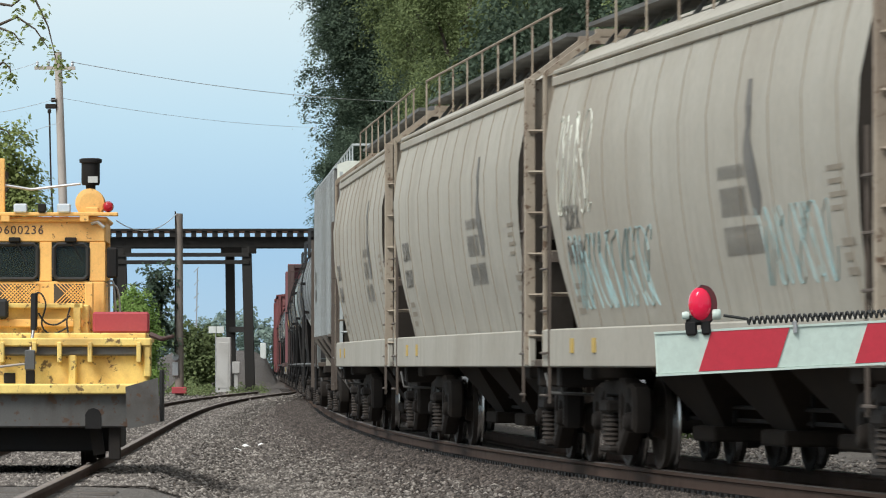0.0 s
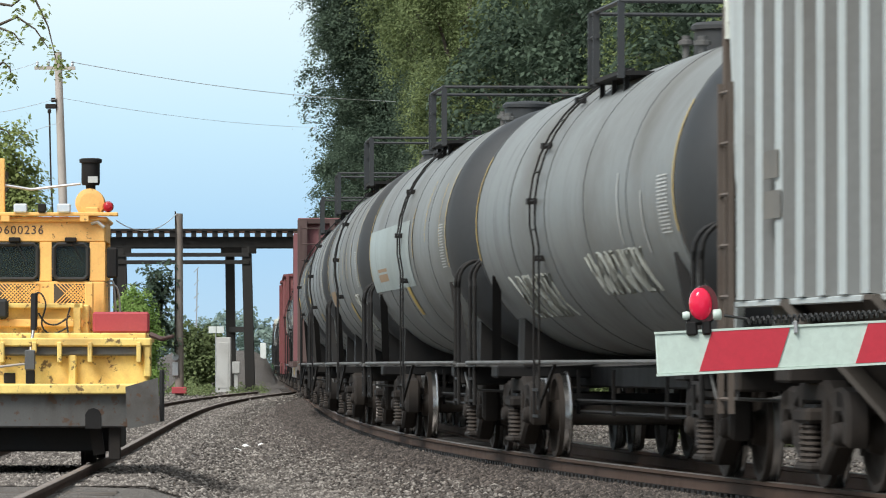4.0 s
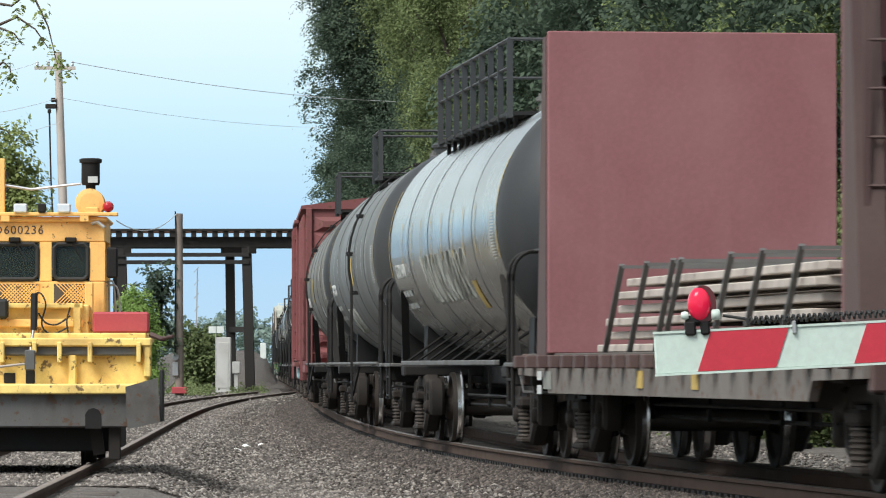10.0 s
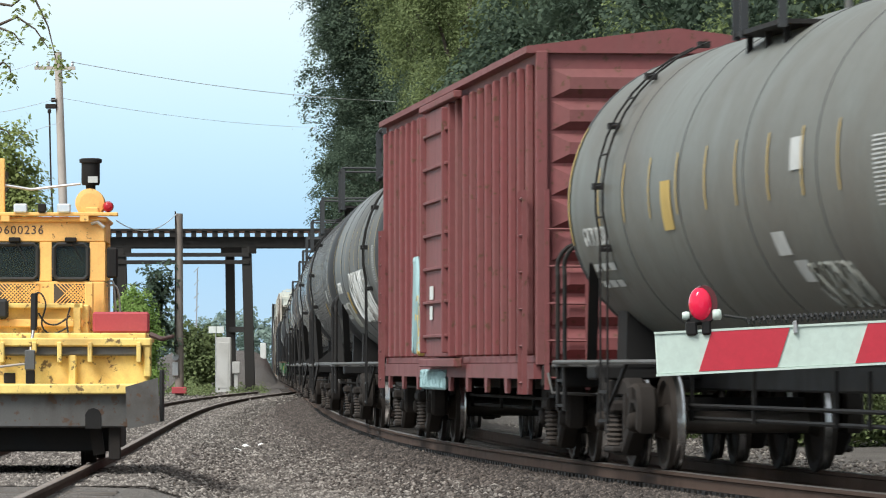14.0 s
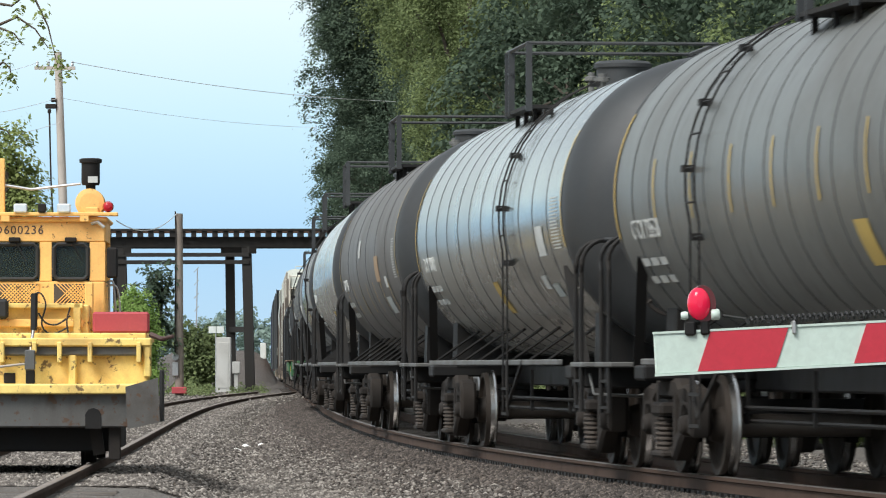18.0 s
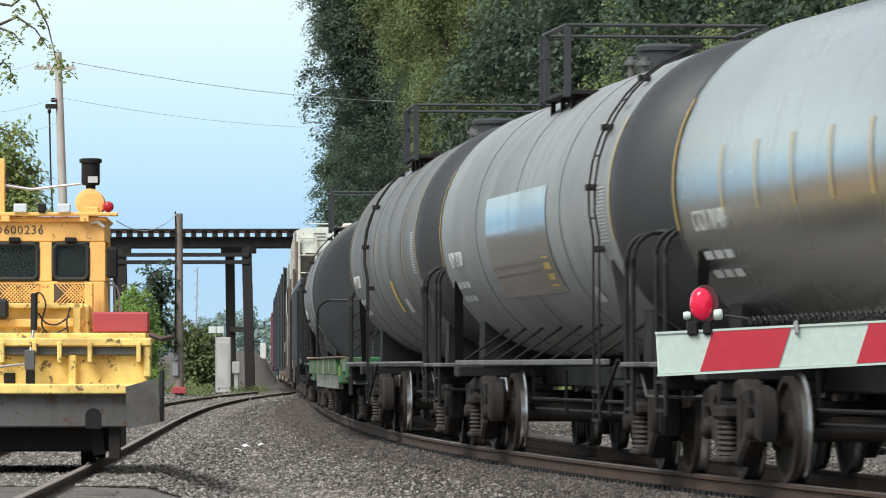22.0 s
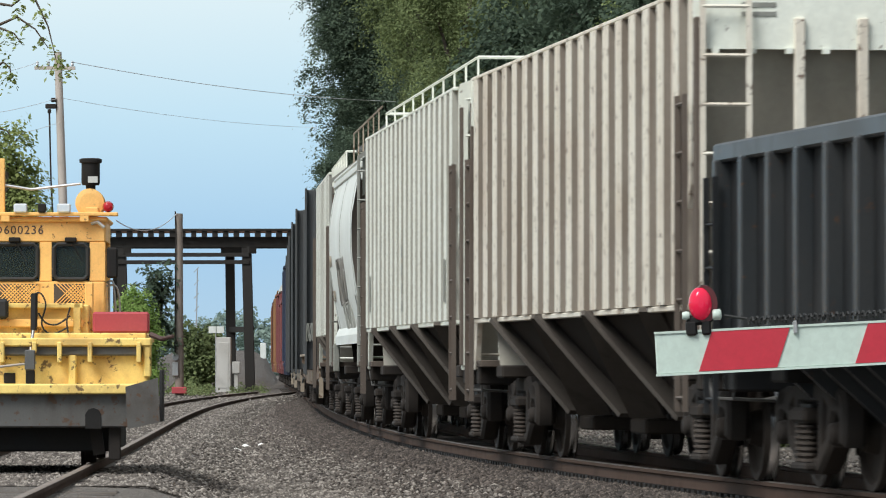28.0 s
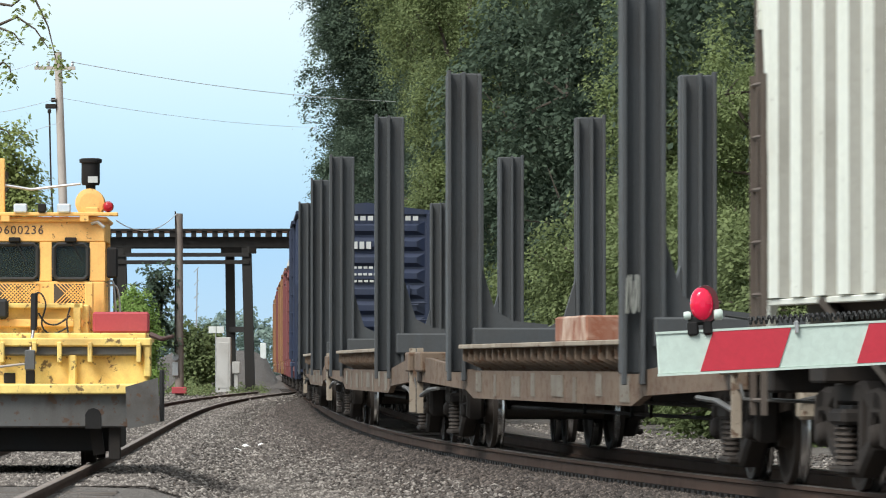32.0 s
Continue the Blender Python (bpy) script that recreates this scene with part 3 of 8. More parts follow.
# anchors, plates and spike heads along the near rail
b = Build()
for i in range(420):
    s = 6 - i * 0.275
    x, y, a = track(s, 0.7525)
    m = Matrix.Translation((x, y, 0)) @ Matrix.Rotation(a, 4, "Z")
    w = 0.05 if i % 2 else 0.09
    vs = [m @ Vector((px, py, pz)) for pz in (-0.19, -0.14) for py in (-0.125, -0.05) for px in (-w, w)]
    b.add([tuple(v) for v in vs], [(0, 2, 3, 1), (4, 5, 7, 6), (0, 1, 5, 4), (2, 6, 7, 3), (0, 4, 6, 2), (1, 3, 7, 5)])
tagged(new("rail_anchors", b.mesh("rail_anchors", [M_BLACK])), "dark rail anchors and spike plates along the rail foot", "rail anchors", kind="stuff")


# loose stones of the gravel, densest where they lie nearest
def stone_field(name, count, place, mat, label, size=(0.012, 0.042)):
    rng = np.random.RandomState(7 + count % 97)
    base = np.array([(0, 0, 1), (0.9, 0, 0.1), (0, 0.9, 0.0), (-0.9, 0.1, 0.05), (0.1, -0.9, 0), (0, 0, -0.6)], dtype=float)
    tri = np.array([(0, 1, 2), (0, 2, 3), (0, 3, 4), (0, 4, 1), (5, 2, 1), (5, 3, 2), (5, 4, 3), (5, 1, 4)])
    xyz = place(rng, count)
    n = len(xyz)
    sc = size[0] + (size[1] - size[0]) * rng.uniform(0, 1, n) ** 1.9
    v = base[None, :, :] * rng.uniform(0.6, 1.25, (n, 6, 3)) * sc[:, None, None]
    v[:, :, 0] *= rng.uniform(0.6, 1.6, n)[:, None]
    v[:, :, 2] *= 0.62
    ang = rng.uniform(0, 6.283, n)
    c, s = np.cos(ang)[:, None], np.sin(ang)[:, None]
    x = v[:, :, 0] * c - v[:, :, 1] * s
    y = v[:, :, 0] * s + v[:, :, 1] * c
    v[:, :, 0], v[:, :, 1] = x, y
    v += xyz[:, None, :]
    f = (tri[None] + (np.arange(n) * 6)[:, None, None]).reshape(-1, 3)
    ob = new(name, raw_mesh(name, v.reshape(-1, 3), f, [mat]))
    return tagged(ob, label, "gravel", kind="stuff")


def between(rng, n):
    y = 50 + 150 * rng.uniform(0, 1, n) ** 1.9
    u = rng.uniform(0, 1, n)
    left = np.maximum(np.interp(y, SIDE_Y, SIDE_X) - 2.4, -0.085 * y - 0.6)
    right = np.interp(-y, -_y[::-1][::-1], _x) - 1.0
    x = left + (right - left) * u - np.where(u > 0.7, np.abs(rng.normal(0, 1.1, n)), 0.0)
    z = np.array([ground_height(a, b_) for a, b_ in zip(x, y)]) + 0.004
    d = np.abs(x - np.interp(y, SIDE_Y, SIDE_X))
    z = np.maximum(z, np.interp(d, [1.5, 2.4], [-0.108, GZ - 0.06]) + 0.008)
    ok = np.abs(d - 0.7525) > 0.09
    return np.stack([x, y, z], 1)[ok]


def bank(rng, n):
    s = -8 - 160 * rng.uniform(0, 1, n) ** 1.4
    o = 0.85 + np.abs(rng.normal(0, 1.0, n))
    xs_, ys_, h_ = np.interp(s, SS, _x), np.interp(s, SS, _y), np.interp(s, SS, _h)
    return on_bed(xs_ + o * np.sin(h_), ys_ - o * np.cos(h_), o)


def on_bed(x, y, o):
    """Stone places with the height of the bank and its lumps, o metres from the track's middle."""
    z = np.interp(o, [0.85, 1.55, 4.2], [-0.19, -0.205, GZ - 0.05])
    g = np.array([ground_height(a, b_) for a, b_ in zip(x, y)])
    return np.stack([x, y, np.maximum(z, g) + 0.006], 1)


def shoulder(rng, n):
    s = -8 - 160 * rng.uniform(0, 1, n) ** 1.4
    o = 1.9 + 2.8 * rng.uniform(0, 1, n) ** 0.8
    xs_, ys_, h_ = np.interp(s, SS, _x), np.interp(s, SS, _y), np.interp(s, SS, _h)
    return on_bed(xs_ + o * np.sin(h_), ys_ - o * np.cos(h_), o)


def beyond(rng, n):
    s = -5 - 80 * rng.uniform(0, 1, n)
    o = -rng.uniform(0.9, 5.5, n)
    xs_, ys_, h_ = np.interp(s, SS, _x), np.interp(s, SS, _y), np.interp(s, SS, _h)
    z = np.interp(-o, [0.9, 1.55, 2.5, 6], [-0.19, -0.205, GZ + 0.01, GZ + 0.01])
    return np.stack([xs_ + o * np.sin(h_), ys_ - o * np.cos(h_), z], 1)


stone_field("loose_gravel", 100000, between, M_STONES, "pale grey and brown loose gravel between the tracks")
stone_field("track_stones", 58000, bank, M_STONESDARK, "dark brown ballast stones beside the rail", (0.014, 0.042))
stone_field("shoulder_stones", 44000, shoulder, M_STONES, "grey loose stones on the ballast shoulder", (0.013, 0.044))
stone_field("far_side_stones", 8000, beyond, M_STONES, "pale ballast stones beyond the main track", (0.025, 0.06))

def yard(rng, n):
    y = rng.uniform(170, 300, n)
    x = rng.uniform(-17.5, -4.0, n) * y / 300
    d = np.abs(x - np.interp(np.minimum(y, 218), SIDE_Y, SIDE_X))
    z = np.array([ground_height(a, b_) for a, b_ in zip(x, y)]) + 0.01
    return np.stack([x, y, np.where(y < 218, np.maximum(z, np.interp(d, [1.5, 2.4], [-0.108, GZ - 0.06])), z)], 1)


stone_field("yard_stones", 9000, yard, M_STONES, "pale rubble and stones on the ground near the trestle", (0.03, 0.11))

# scraps of paper on the gravel
for px, py, w, h_, rz in ((-4.2, 93.5, 0.14, 0.10, 20), (-3.15, 83.0, 0.20, 0.12, -10), (-3.12, 87.5, 0.15, 0.10, 35), (-2.92, 88.6, 0.13, 0.10, 5)):
    b = Build()
    b.grid([[(-w / 2, -h_ / 2, 0.02), (0, -h_ / 2, 0.025), (w / 2, -h_ / 2, 0.01)], [(-w / 2, h_ / 2, 0.05), (0, h_ / 2, 0.075), (w / 2, h_ / 2, 0.045)]])
    ob = new("paper_scrap", b.mesh("paper_scrap", [M_PAPER]))
    ob.matrix_basis = pose(px, py, GZ + 0.02, 0, 0, rz)
    tagged(ob, "crumpled white paper scrap lying on the gravel", "litter", "paper scraps")


# ---- trees ----
def leaf_cloud(name, clumps, per, spread, size, mat, seed, droop=0.0):
    """Many small leaves gathered in flat sprays that lean outwards; one mesh."""
    rng = np.random.RandomState(seed)
    cl = np.asarray(clumps)
    n = len(cl) * per
    k = np.repeat(np.arange(len(cl)), per)
    wide = (spread * rng.uniform(0.55, 1.35, len(cl)))[k][:, None]
    q = np.clip(rng.normal(0, 1, (n, 3)), -1.5, 1.5)
    lean = rng.normal(0, 0.45, (len(cl), 2))[k]
    off = q * np.array([1.0, 1.0, 0.42]) * wide
    off[:, 2] += off[:, 0] * lean[:, 0] + off[:, 1] * lean[:, 1] - 0.35 * (off[:, 0] ** 2 + off[:, 1] ** 2) / (wide[:, 0] + 0.01)
    p = cl[k] + off
    nrm = np.stack([off[:, 0] / wide[:, 0] * 0.5, off[:, 1] / wide[:, 0] * 0.5, np.full(n, 0.9)], 1) + rng.normal(0, 0.3, (n, 3))
    nrm /= np.linalg.norm(nrm, axis=1)[:, None] + 1e-9
    d = rng.normal(0, 1, (n, 3))
    d[:, 2] -= 0.3 + droop
    d -= nrm * (d * nrm).sum(1)[:, None]
    d /= np.linalg.norm(d, axis=1)[:, None] + 1e-9
    e = np.cross(nrm, d)
    ln = rng.uniform(0.6, 1.5, n)[:, None] * size
    w = ln * rng.uniform(0.5, 0.8, n)[:, None]
    a, c = p - d * ln * 0.5, p + d * ln * 0.5 - nrm * ln * 0.12
    v = np.stack([a, p + e * w * 0.5, c, p - e * w * 0.5], 1).reshape(-1, 3)
    f = np.arange(n * 4).reshape(-1, 4)
    return raw_mesh(name, v, f, [mat])


def crown_points(seed, n, rx, rz, zc, lobes=7, hollow=0.5):
    """Clump centres: several overlapping lobes, denser near their skins."""
    rng = np.random.RandomState(seed)
    lob = []
    for i in range(lobes):
        a, r = rng.uniform(0, 6.283), rng.uniform(0.22, 0.66)
        lob.append((rx * r * math.cos(a), rx * r * math.sin(a), zc + rz * (-0.78 + 1.5 * (i + rng.uniform(0, 1)) / lobes), rng.uniform(0.34, 0.52)))
    pts = []
    while len(pts) < n:
        l = lob[rng.randint(lobes)]
        d = rng.normal(0, 1, 3)
        d /= np.linalg.norm(d)
        q = (hollow + (1 - hollow) * rng.uniform(0, 1)) * l[3]
        pts.append((l[0] + d[0] * q * rx, l[1] + d[1] * q * rx, l[2] + d[2] * q * min(rz, rx * 1.6)))
    return pts, lob


def tree(label, seed, height, rx, mat, m, clumps=230, per=110, size=0.32, low=0.2, spread=0.6, droop=0.0, hollow=0.5, group="trees beside the track"):
    ob = thing("tree", label, "tree", group, m)
    zc, rz = height * (0.5 + low / 2), height * (0.5 - low / 2)
    pts, lob = crown_points(seed, clumps, rx, rz, zc, 15, hollow)
    rng = random.Random(seed)
    b = Build()
    r0 = height * 0.016 + 0.08
    trunk = [(0, 0, -0.3)] + [(rng.uniform(-0.2, 0.2) * k, rng.uniform(-0.2, 0.2) * k, height * 0.82 * k / 5) for k in range(1, 6)]
    b.tube(trunk, r0, 9, r0 * 0.25)
    for l in lob:
        z0 = max(height * 0.15, l[2] * 0.55)
        k = z0 / (height * 0.82) * 5
        i = min(4, int(k))
        s = Vector(trunk[i + 1] if i + 1 < 6 else trunk[5])
        b.tube([s, s.lerp(Vector(l[:3]), 0.5) + Vector((0, 0, 0.4)), Vector(l[:3])], r0 * 0.42, 6, r0 * 0.1)
        for q in range(3):
            e = Vector(l[:3]) + Vector((rng.uniform(-1, 1), rng.uniform(-1, 1), rng.uniform(-0.3, 1))) * rx * 0.35
            b.tube([l[:3], e], r0 * 0.14, 5, 0.01)
    part("trunk", b, M_BARK, ob, smooth=60)
    part("crown", leaf_cloud("crown", pts, per, spread, size, mat, seed + 1, droop), mat, ob)
    return ob


def beside(s, off, z=GZ):
    x, y, a = track(s, -off)
    return x, y, z


# the wall of trees beyond the main track; the far maple leans over the line
oak = tree("tall dark green maple beyond the main track", 11, 30.0, 9.0, M_LEAFDARK, pose(*beside(-282, 8.5), 0, 0, 35), 2000, 130, 0.15, 0.26, 0.50, 0.2, 0.72)
birch = tree("slender yellow-green birch among darker trees", 23, 25.0, 3.4, M_LEAFMID, pose(*beside(-190, 5.6)), 1100, 120, 0.11, 0.05, 0.40, 0.9, 0.7)
maple = tree("broad dark green maple with large leaves", 37, 24.0, 6.5, M_LEAFDARK, pose(*beside(-128, 9.5)), 1200, 130, 0.16, 0.08, 0.48, 0.9, 0.75)
willow = tree("light yellow-green young willow", 41, 8.8, 2.2, M_WILLOW, pose(*beside(-78, 8.6)), 900, 100, 0.075, 0.0, 0.24, 0.6, 0.65)
for src, s, off, rz, k in (
    (oak, -300, 8.6, 150, 1.06), (oak, -340, 10.0, 200, 1.0), (oak, -235, 11, 130, 0.95), (oak, -200, 12, 200, 0.9), (maple, -152, 13, 80, 1.05), (maple, -104, 13, 150, 1.0),
    (maple, -84, 12, 250, 0.95), (birch, -178, 7.0, 160, 0.9), (maple, -60, 13, 20, 0.95), (maple, -38, 14, 100, 0.95),
    (oak, -110, 24, 10, 0.9), (oak, -70, 26, 90, 0.9), (oak, -160, 26, 230, 1.0), (willow, -62, 9.5, 120, 0.9), (willow, -86, 8.2, 220, 0.8), (willow, -100, 9.5, 20, 1.0), (willow, -52, 10.0, 70, 1.0), (willow, -88, 7.6, 150, 1.1), (willow, -70, 7.9, 290, 1.0), (willow, -94, 10.4, 40, 1.35), (willow, -80, 10.6, 200, 1.3), (birch, -216, 5.4, 40, 1.0), (birch, -204, 7.4, 110, 1.05), (birch, -172, 5.8, 250, 0.8), (maple, -16, 16, 310, 0.9), (maple, 6, 17, 45, 0.9), (oak, -30, 28, 60, 0.9)):
    o = copy_thing(src, pose(*beside(s, off), 0, 0, rz))
    o.scale = (k, k, k)

bush = tree("dense green shrub beyond the track", 53, 5.0, 2.4, M_LEAFMID, pose(*beside(-60, 6.8)), 300, 110, 0.10, -0.1, 0.34, 0.0, 0.3, "shrubs beside the track")
for s, off, rz, k in ((-52, 7.2, 40, 0.9), (-74, 6.9, 90, 1.1), (-84, 7.1, 140, 1.0), (-96, 7.3, 200, 1.2), (-108, 7.0, 260, 1.1), (-122, 7.5, 300, 1.2), (-138, 7.5, 20, 1.2), (-44, 7.5, 100, 0.7), (-36, 8.0, 160, 0.8),
                      (-155, 7.5, 50, 1.2), (-28, 8.5, 30, 0.8), (-172, 7.6, 10, 1.2)):
    o = copy_thing(bush, pose(*beside(s, off), 0, 0, rz))
    o.scale = (k, k, k)


def sight(px, py, y):
    """A place y metres ahead along one line of sight."""
    return ((px - 784) * y / 9708.6, y, 0.993 + (647.95 - py) * y / 9708.6)


GROUP_L = "trees beyond the side track"
tree("bright green shrub behind the track machine", 61, 4.9, 1.35, M_LEAFBRIGHT, pose(sight(243, 0, 232)[0], 232, GZ), 260, 110, 0.11, 0.0, 0.28, 0.0, 0.3, GROUP_L)
tree("dark green bush beside the trestle post", 67, 3.5, 1.25, M_LEAFMID, pose(sight(346, 0, 282)[0], 282, GZ), 110, 100, 0.2, 0.0, 0.35, 0.0, 0.3, GROUP_L)
tree("open sumac with long dark leaves", 71, 6.0, 1.2, M_LEAFDARK, pose(sight(268, 0, 240)[0], 240, GZ), 60, 36, 0.2, 0.3, 0.3, 0.2, 0.2, GROUP_L)
tree("young broadleaf tree behind the utility pole", 73, 8.4, 1.25, M_LEAFLIGHT, pose(sight(5, 0, 160)[0], 160, GZ), 110, 70, 0.14, 0.5, 0.32, 0.0, 0.3, GROUP_L)
rng = np.random.RandomState(15)
tufts = []
for i in range(150):
    yw = rng.uniform(236, 292)
    pxw = rng.choice([rng.uniform(296, 375), rng.uniform(335, 372), rng.uniform(405, 470)])
    tufts.append((sight(pxw, 0, yw)[0], yw, GZ + rng.uniform(0.05, 0.4) * rng.uniform(0.2, 1.4)))
ob = thing("weeds", "low green weeds growing at the foot of the trestle", "weeds", kind="stuff")
part("foliage", leaf_cloud("foliage", tufts, 26, 0.2, 0.12, M_LEAFMID, 16), M_LEAFMID, ob)
# far wood under the bridge; distance haze is put into the leaf colour
b = thing("far_wood", "distant wood under the trestle with haze in its blue-green colour", "far trees", kind="stuff")
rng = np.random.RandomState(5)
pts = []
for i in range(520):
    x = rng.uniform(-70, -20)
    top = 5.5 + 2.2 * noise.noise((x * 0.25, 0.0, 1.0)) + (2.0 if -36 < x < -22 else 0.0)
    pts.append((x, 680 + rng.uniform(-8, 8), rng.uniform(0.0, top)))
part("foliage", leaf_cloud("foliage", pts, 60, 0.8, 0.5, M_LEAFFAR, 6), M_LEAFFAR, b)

# overhanging branches at the near left
ob = thing("tree", "leafy drooping branch ends of a sparse tree", "tree", GROUP_L, pose(-11.8, 104, GZ))
b = Build()
b.tube([(0, 0, -0.2), (0.1, 0, 3.0), (0.3, 0, 6.0), (0.9, 0, 8.6)], 0.2, 9, 0.08)
tips = []
for px0, py0, px1, py1, px2, py2 in ((-60, 90, 30, 30, 85, 85), (-60, 60, 0, 50, 40, 80), (-60, 20, 20, 10, 60, -15), (-60, 180, 5, 110, 20, 140), (-60, 200, -10, 225, 25, 250), (-60, 0, 60, -5, 100, 110)):
    q = [Vector(sight(*p, 104)) - Vector((-11.8, 104, GZ)) for p in ((px0, py0), (px1, py1), (px2, py2))]
    b.tube([(0.6, 0, 7.0), q[0], q[0].lerp(q[1], 0.6) + Vector((0, 0.1, 0.1)), q[1], q[1].lerp(q[2], 0.5) + Vector((0.05, 0, 0.06)), q[2]], 0.05, 5, 0.008)
    tips += [tuple(q[1].lerp(q[2], t)) for t in (0.3, 0.8)]
for px, py in ((10, 115), (20, 135), (5, 95), (15, 145), (100, 100), (105, 115), (120, 130), (98, 125), (30, 20), (70, 25), (85, 105), (15, 60), (5, 230), (10, 75)):
    tips.append(tuple(Vector(sight(px, py, 104)) - Vector((-11.8, 104, GZ))))
part("trunk", b, M_BARK, ob, smooth=60)
part("crown", leaf_cloud("crown", tips, 14, 0.11, 0.10, M_LEAFLIGHT, 9, 0.4), M_LEAFLIGHT, ob)


# ---- poles and wires ----
def utility_pole():
    x, y, z = sight(124, 0, 195)
    top = sight(102, 92, 195)
    base = Vector((x, y, GZ))
    ob = thing("utility_pole", "leaning weathered wooden utility pole with crossarm and wires", "utility pole", m=Matrix.Translation(base))
    t = Vector(top) - base
    b = Build()
    b.tube([(0, 0, -0.2), t * 0.5, t], 0.19, 12, 0.13)
    part("post", b, M_POLE, ob, smooth=60)
    b = Build()
    c = t * 0.955
    b.bar(c + Vector((-0.85, 0.1, 0)), c + Vector((0.6, -0.1, -0.02)), 0.1, 0.12)
    part("crossarm", b, M_POLE, ob)
    for k in (-0.75, -0.35, 0.5):
        b = Build()
        b.lathe([(0, 0.03), (0.05, 0.06), (0.10, 0.035), (0.14, 0.05), (0.18, 0.02)], "z", tuple(c + Vector((k, 0, 0.06))), 8)
        part("insulator", b, M_GALV, ob)
    b = Build()
    d = t * 0.845
    b.box(d.x - 0.5, d.x - 0.1, -0.2, 0.1, d.z - 0.08, d.z + 0.08, 0.02)
    b.box(d.x - 0.42, d.x - 0.30, -0.2, 0.0, d.z - 0.25, d.z - 0.1, 0.02)
    b.box(d.x - 0.30, d.x - 0.12, -0.2, 0.0, d.z + 0.15, d.z + 0.3, 0.02)
    part("bracket", b, M_GEAR, ob)
    b = Build()
    b.tube([(d.x - 0.36, -0.1, d.z - 0.2), (d.x - 0.3, -0.1, d.z * 0.75), (d.x - 0.15, -0.12, d.z * 0.5), (0.0, -0.18, 1.0)], 0.035, 6)
    part("conduit", b, M_GEAR, ob)
    return base, t


PB, PT = utility_pole()


def wire(a, c, sag, r, label):
    pts = []
    for i in range(25):
        u = i / 24
        p = Vector(a).lerp(Vector(c), u)
        p.z -= sag * 4 * u * (1 - u)
        pts.append(p)
    b = Build()
    b.tube(pts, r, 5)
    ob = new("wire", b.mesh("wire", [M_WIRE]))
    return tagged(ob, label, "wire", "overhead wires")


arm_top = PB + PT * 0.955
wire(arm_top + Vector((0.5, 0, 0.2)), sight(700, 180, 250), 0.25, 0.013, "thin grey overhead wire from the utility pole")
wire(PB + PT * 0.87, sight(560, 226, 250), 0.2, 0.008, "thin grey overhead wire from the utility pole")
wire(PB + PT * 0.87, sight(-60, 206, 190), 0.1, 0.009, "thin grey overhead wire from the utility pole")
wire(PB + PT * 0.80, sight(-60, 252, 180), 0.1, 0.009, "thin grey overhead wire from the utility pole")
wire(arm_top + Vector((-0.7, 0, 0.2)), sight(-60, 136, 180), 0.1, 0.009, "thin grey overhead wire from the utility pole")

# the short pole before the bridge
px0 = sight(317, 0, 240)
ob = thing("wooden_pole", "short grey weathered wooden pole with a meter box", "pole", m=pose(px0[0], 240, GZ))
b = Build()
b.tube([(0.02, 0, -0.3), (0, 0, 4.0), (0.0, 0, 8.0)], 0.20, 12, 0.16)
part("post", b, M_POLEDARK, ob, smooth=60)
b = Build()
b.tube([(-0.16, -0.1, 8.1), (-0.14, -0.18, 7.0), (-0.16, -0.2, 3.5), (-0.16, -0.2, 1.9)], 0.03, 6)
part("conduit", b, M_GEAR, ob)
b = Build()
b.lathe([(-0.33, 0.13), (-0.2, 0.15), (-0.15, 0.15)], "y", (-0.14, 0, 1.72), 14)
b.box(-0.27, -0.01, -0.3, -0.12, 0.9, 1.5, 0.02)
part("meter_box", b, M_GALV, ob)
b = Build()
b.box(-0.3, 0.35, -0.35, -0.1, 0.12, 0.42, 0.03)
part("red_marker", b, M_REDCLOTH, ob)
wire(sight(205, 390, 200), sight(313, 378, 240), 0.55, 0.02, "thin sagging wire to the short pole")
# far thin mast
x, y, _ = sight(346, 0, 420)
ob = thing("mast", "thin pale lattice mast far behind the bridge", "mast", m=pose(x, y, GZ))
b = Build()
b.tube([(0, 0, 0), (0.15, 0, 8.8)], 0.07, 6, 0.05)
for i in range(9):
    b.bar((-0.1, 0, 0.5 + i), (0.25, 0, 0.9 + i), 0.05)
part("post", b, M_GALV, ob)


# ---- trestle bridge ----
BY = 285.0
PM = 9708.6 / BY


def bz(py):
    return 0.993 + (647.95 - py) / PM


def bx(px):
    return (px - 784) / PM


bridge = thing("trestle_bridge", "dark tarred timber trestle carrying a deck over the tracks", "bridge", m=Matrix.Translation((0, BY, 0)) @ Matrix.Rotation(radians(-3.0), 4, "Z"))
for dy in (0.0, 2.4):
    b = Build()
    b.box(-46, 42, dy - 0.18, dy + 0.18, bz(438), bz(419), 0.02)
    part("girder", b, M_TIMBER, bridge)
    b = Build()
    b.box(-46, 42, dy - 0.7 if dy == 0 else dy + 0.4, dy - 0.4 if dy == 0 else dy + 0.7, bz(409), bz(405), 0.02)
    part("guard_timber", b, M_TIMBER, bridge)
me = Build().box(-0.14, 0.14, -0.6, 3.0, bz(420), bz(409), 0.01).mesh("tie", [M_TIMBER])
for i in range(150):
    part("tie", me, M_TIMBER, bridge, at=pose(-41 + i * 0.56, 0, 0, 0, 0, 5.6))
b = Build()
for dy in (0.5, 1.935):
    b.box(-46, 42, dy - 0.04, dy + 0.04, bz(411), bz(406.5))
part("deck_rails", b, M_RAIL, bridge)
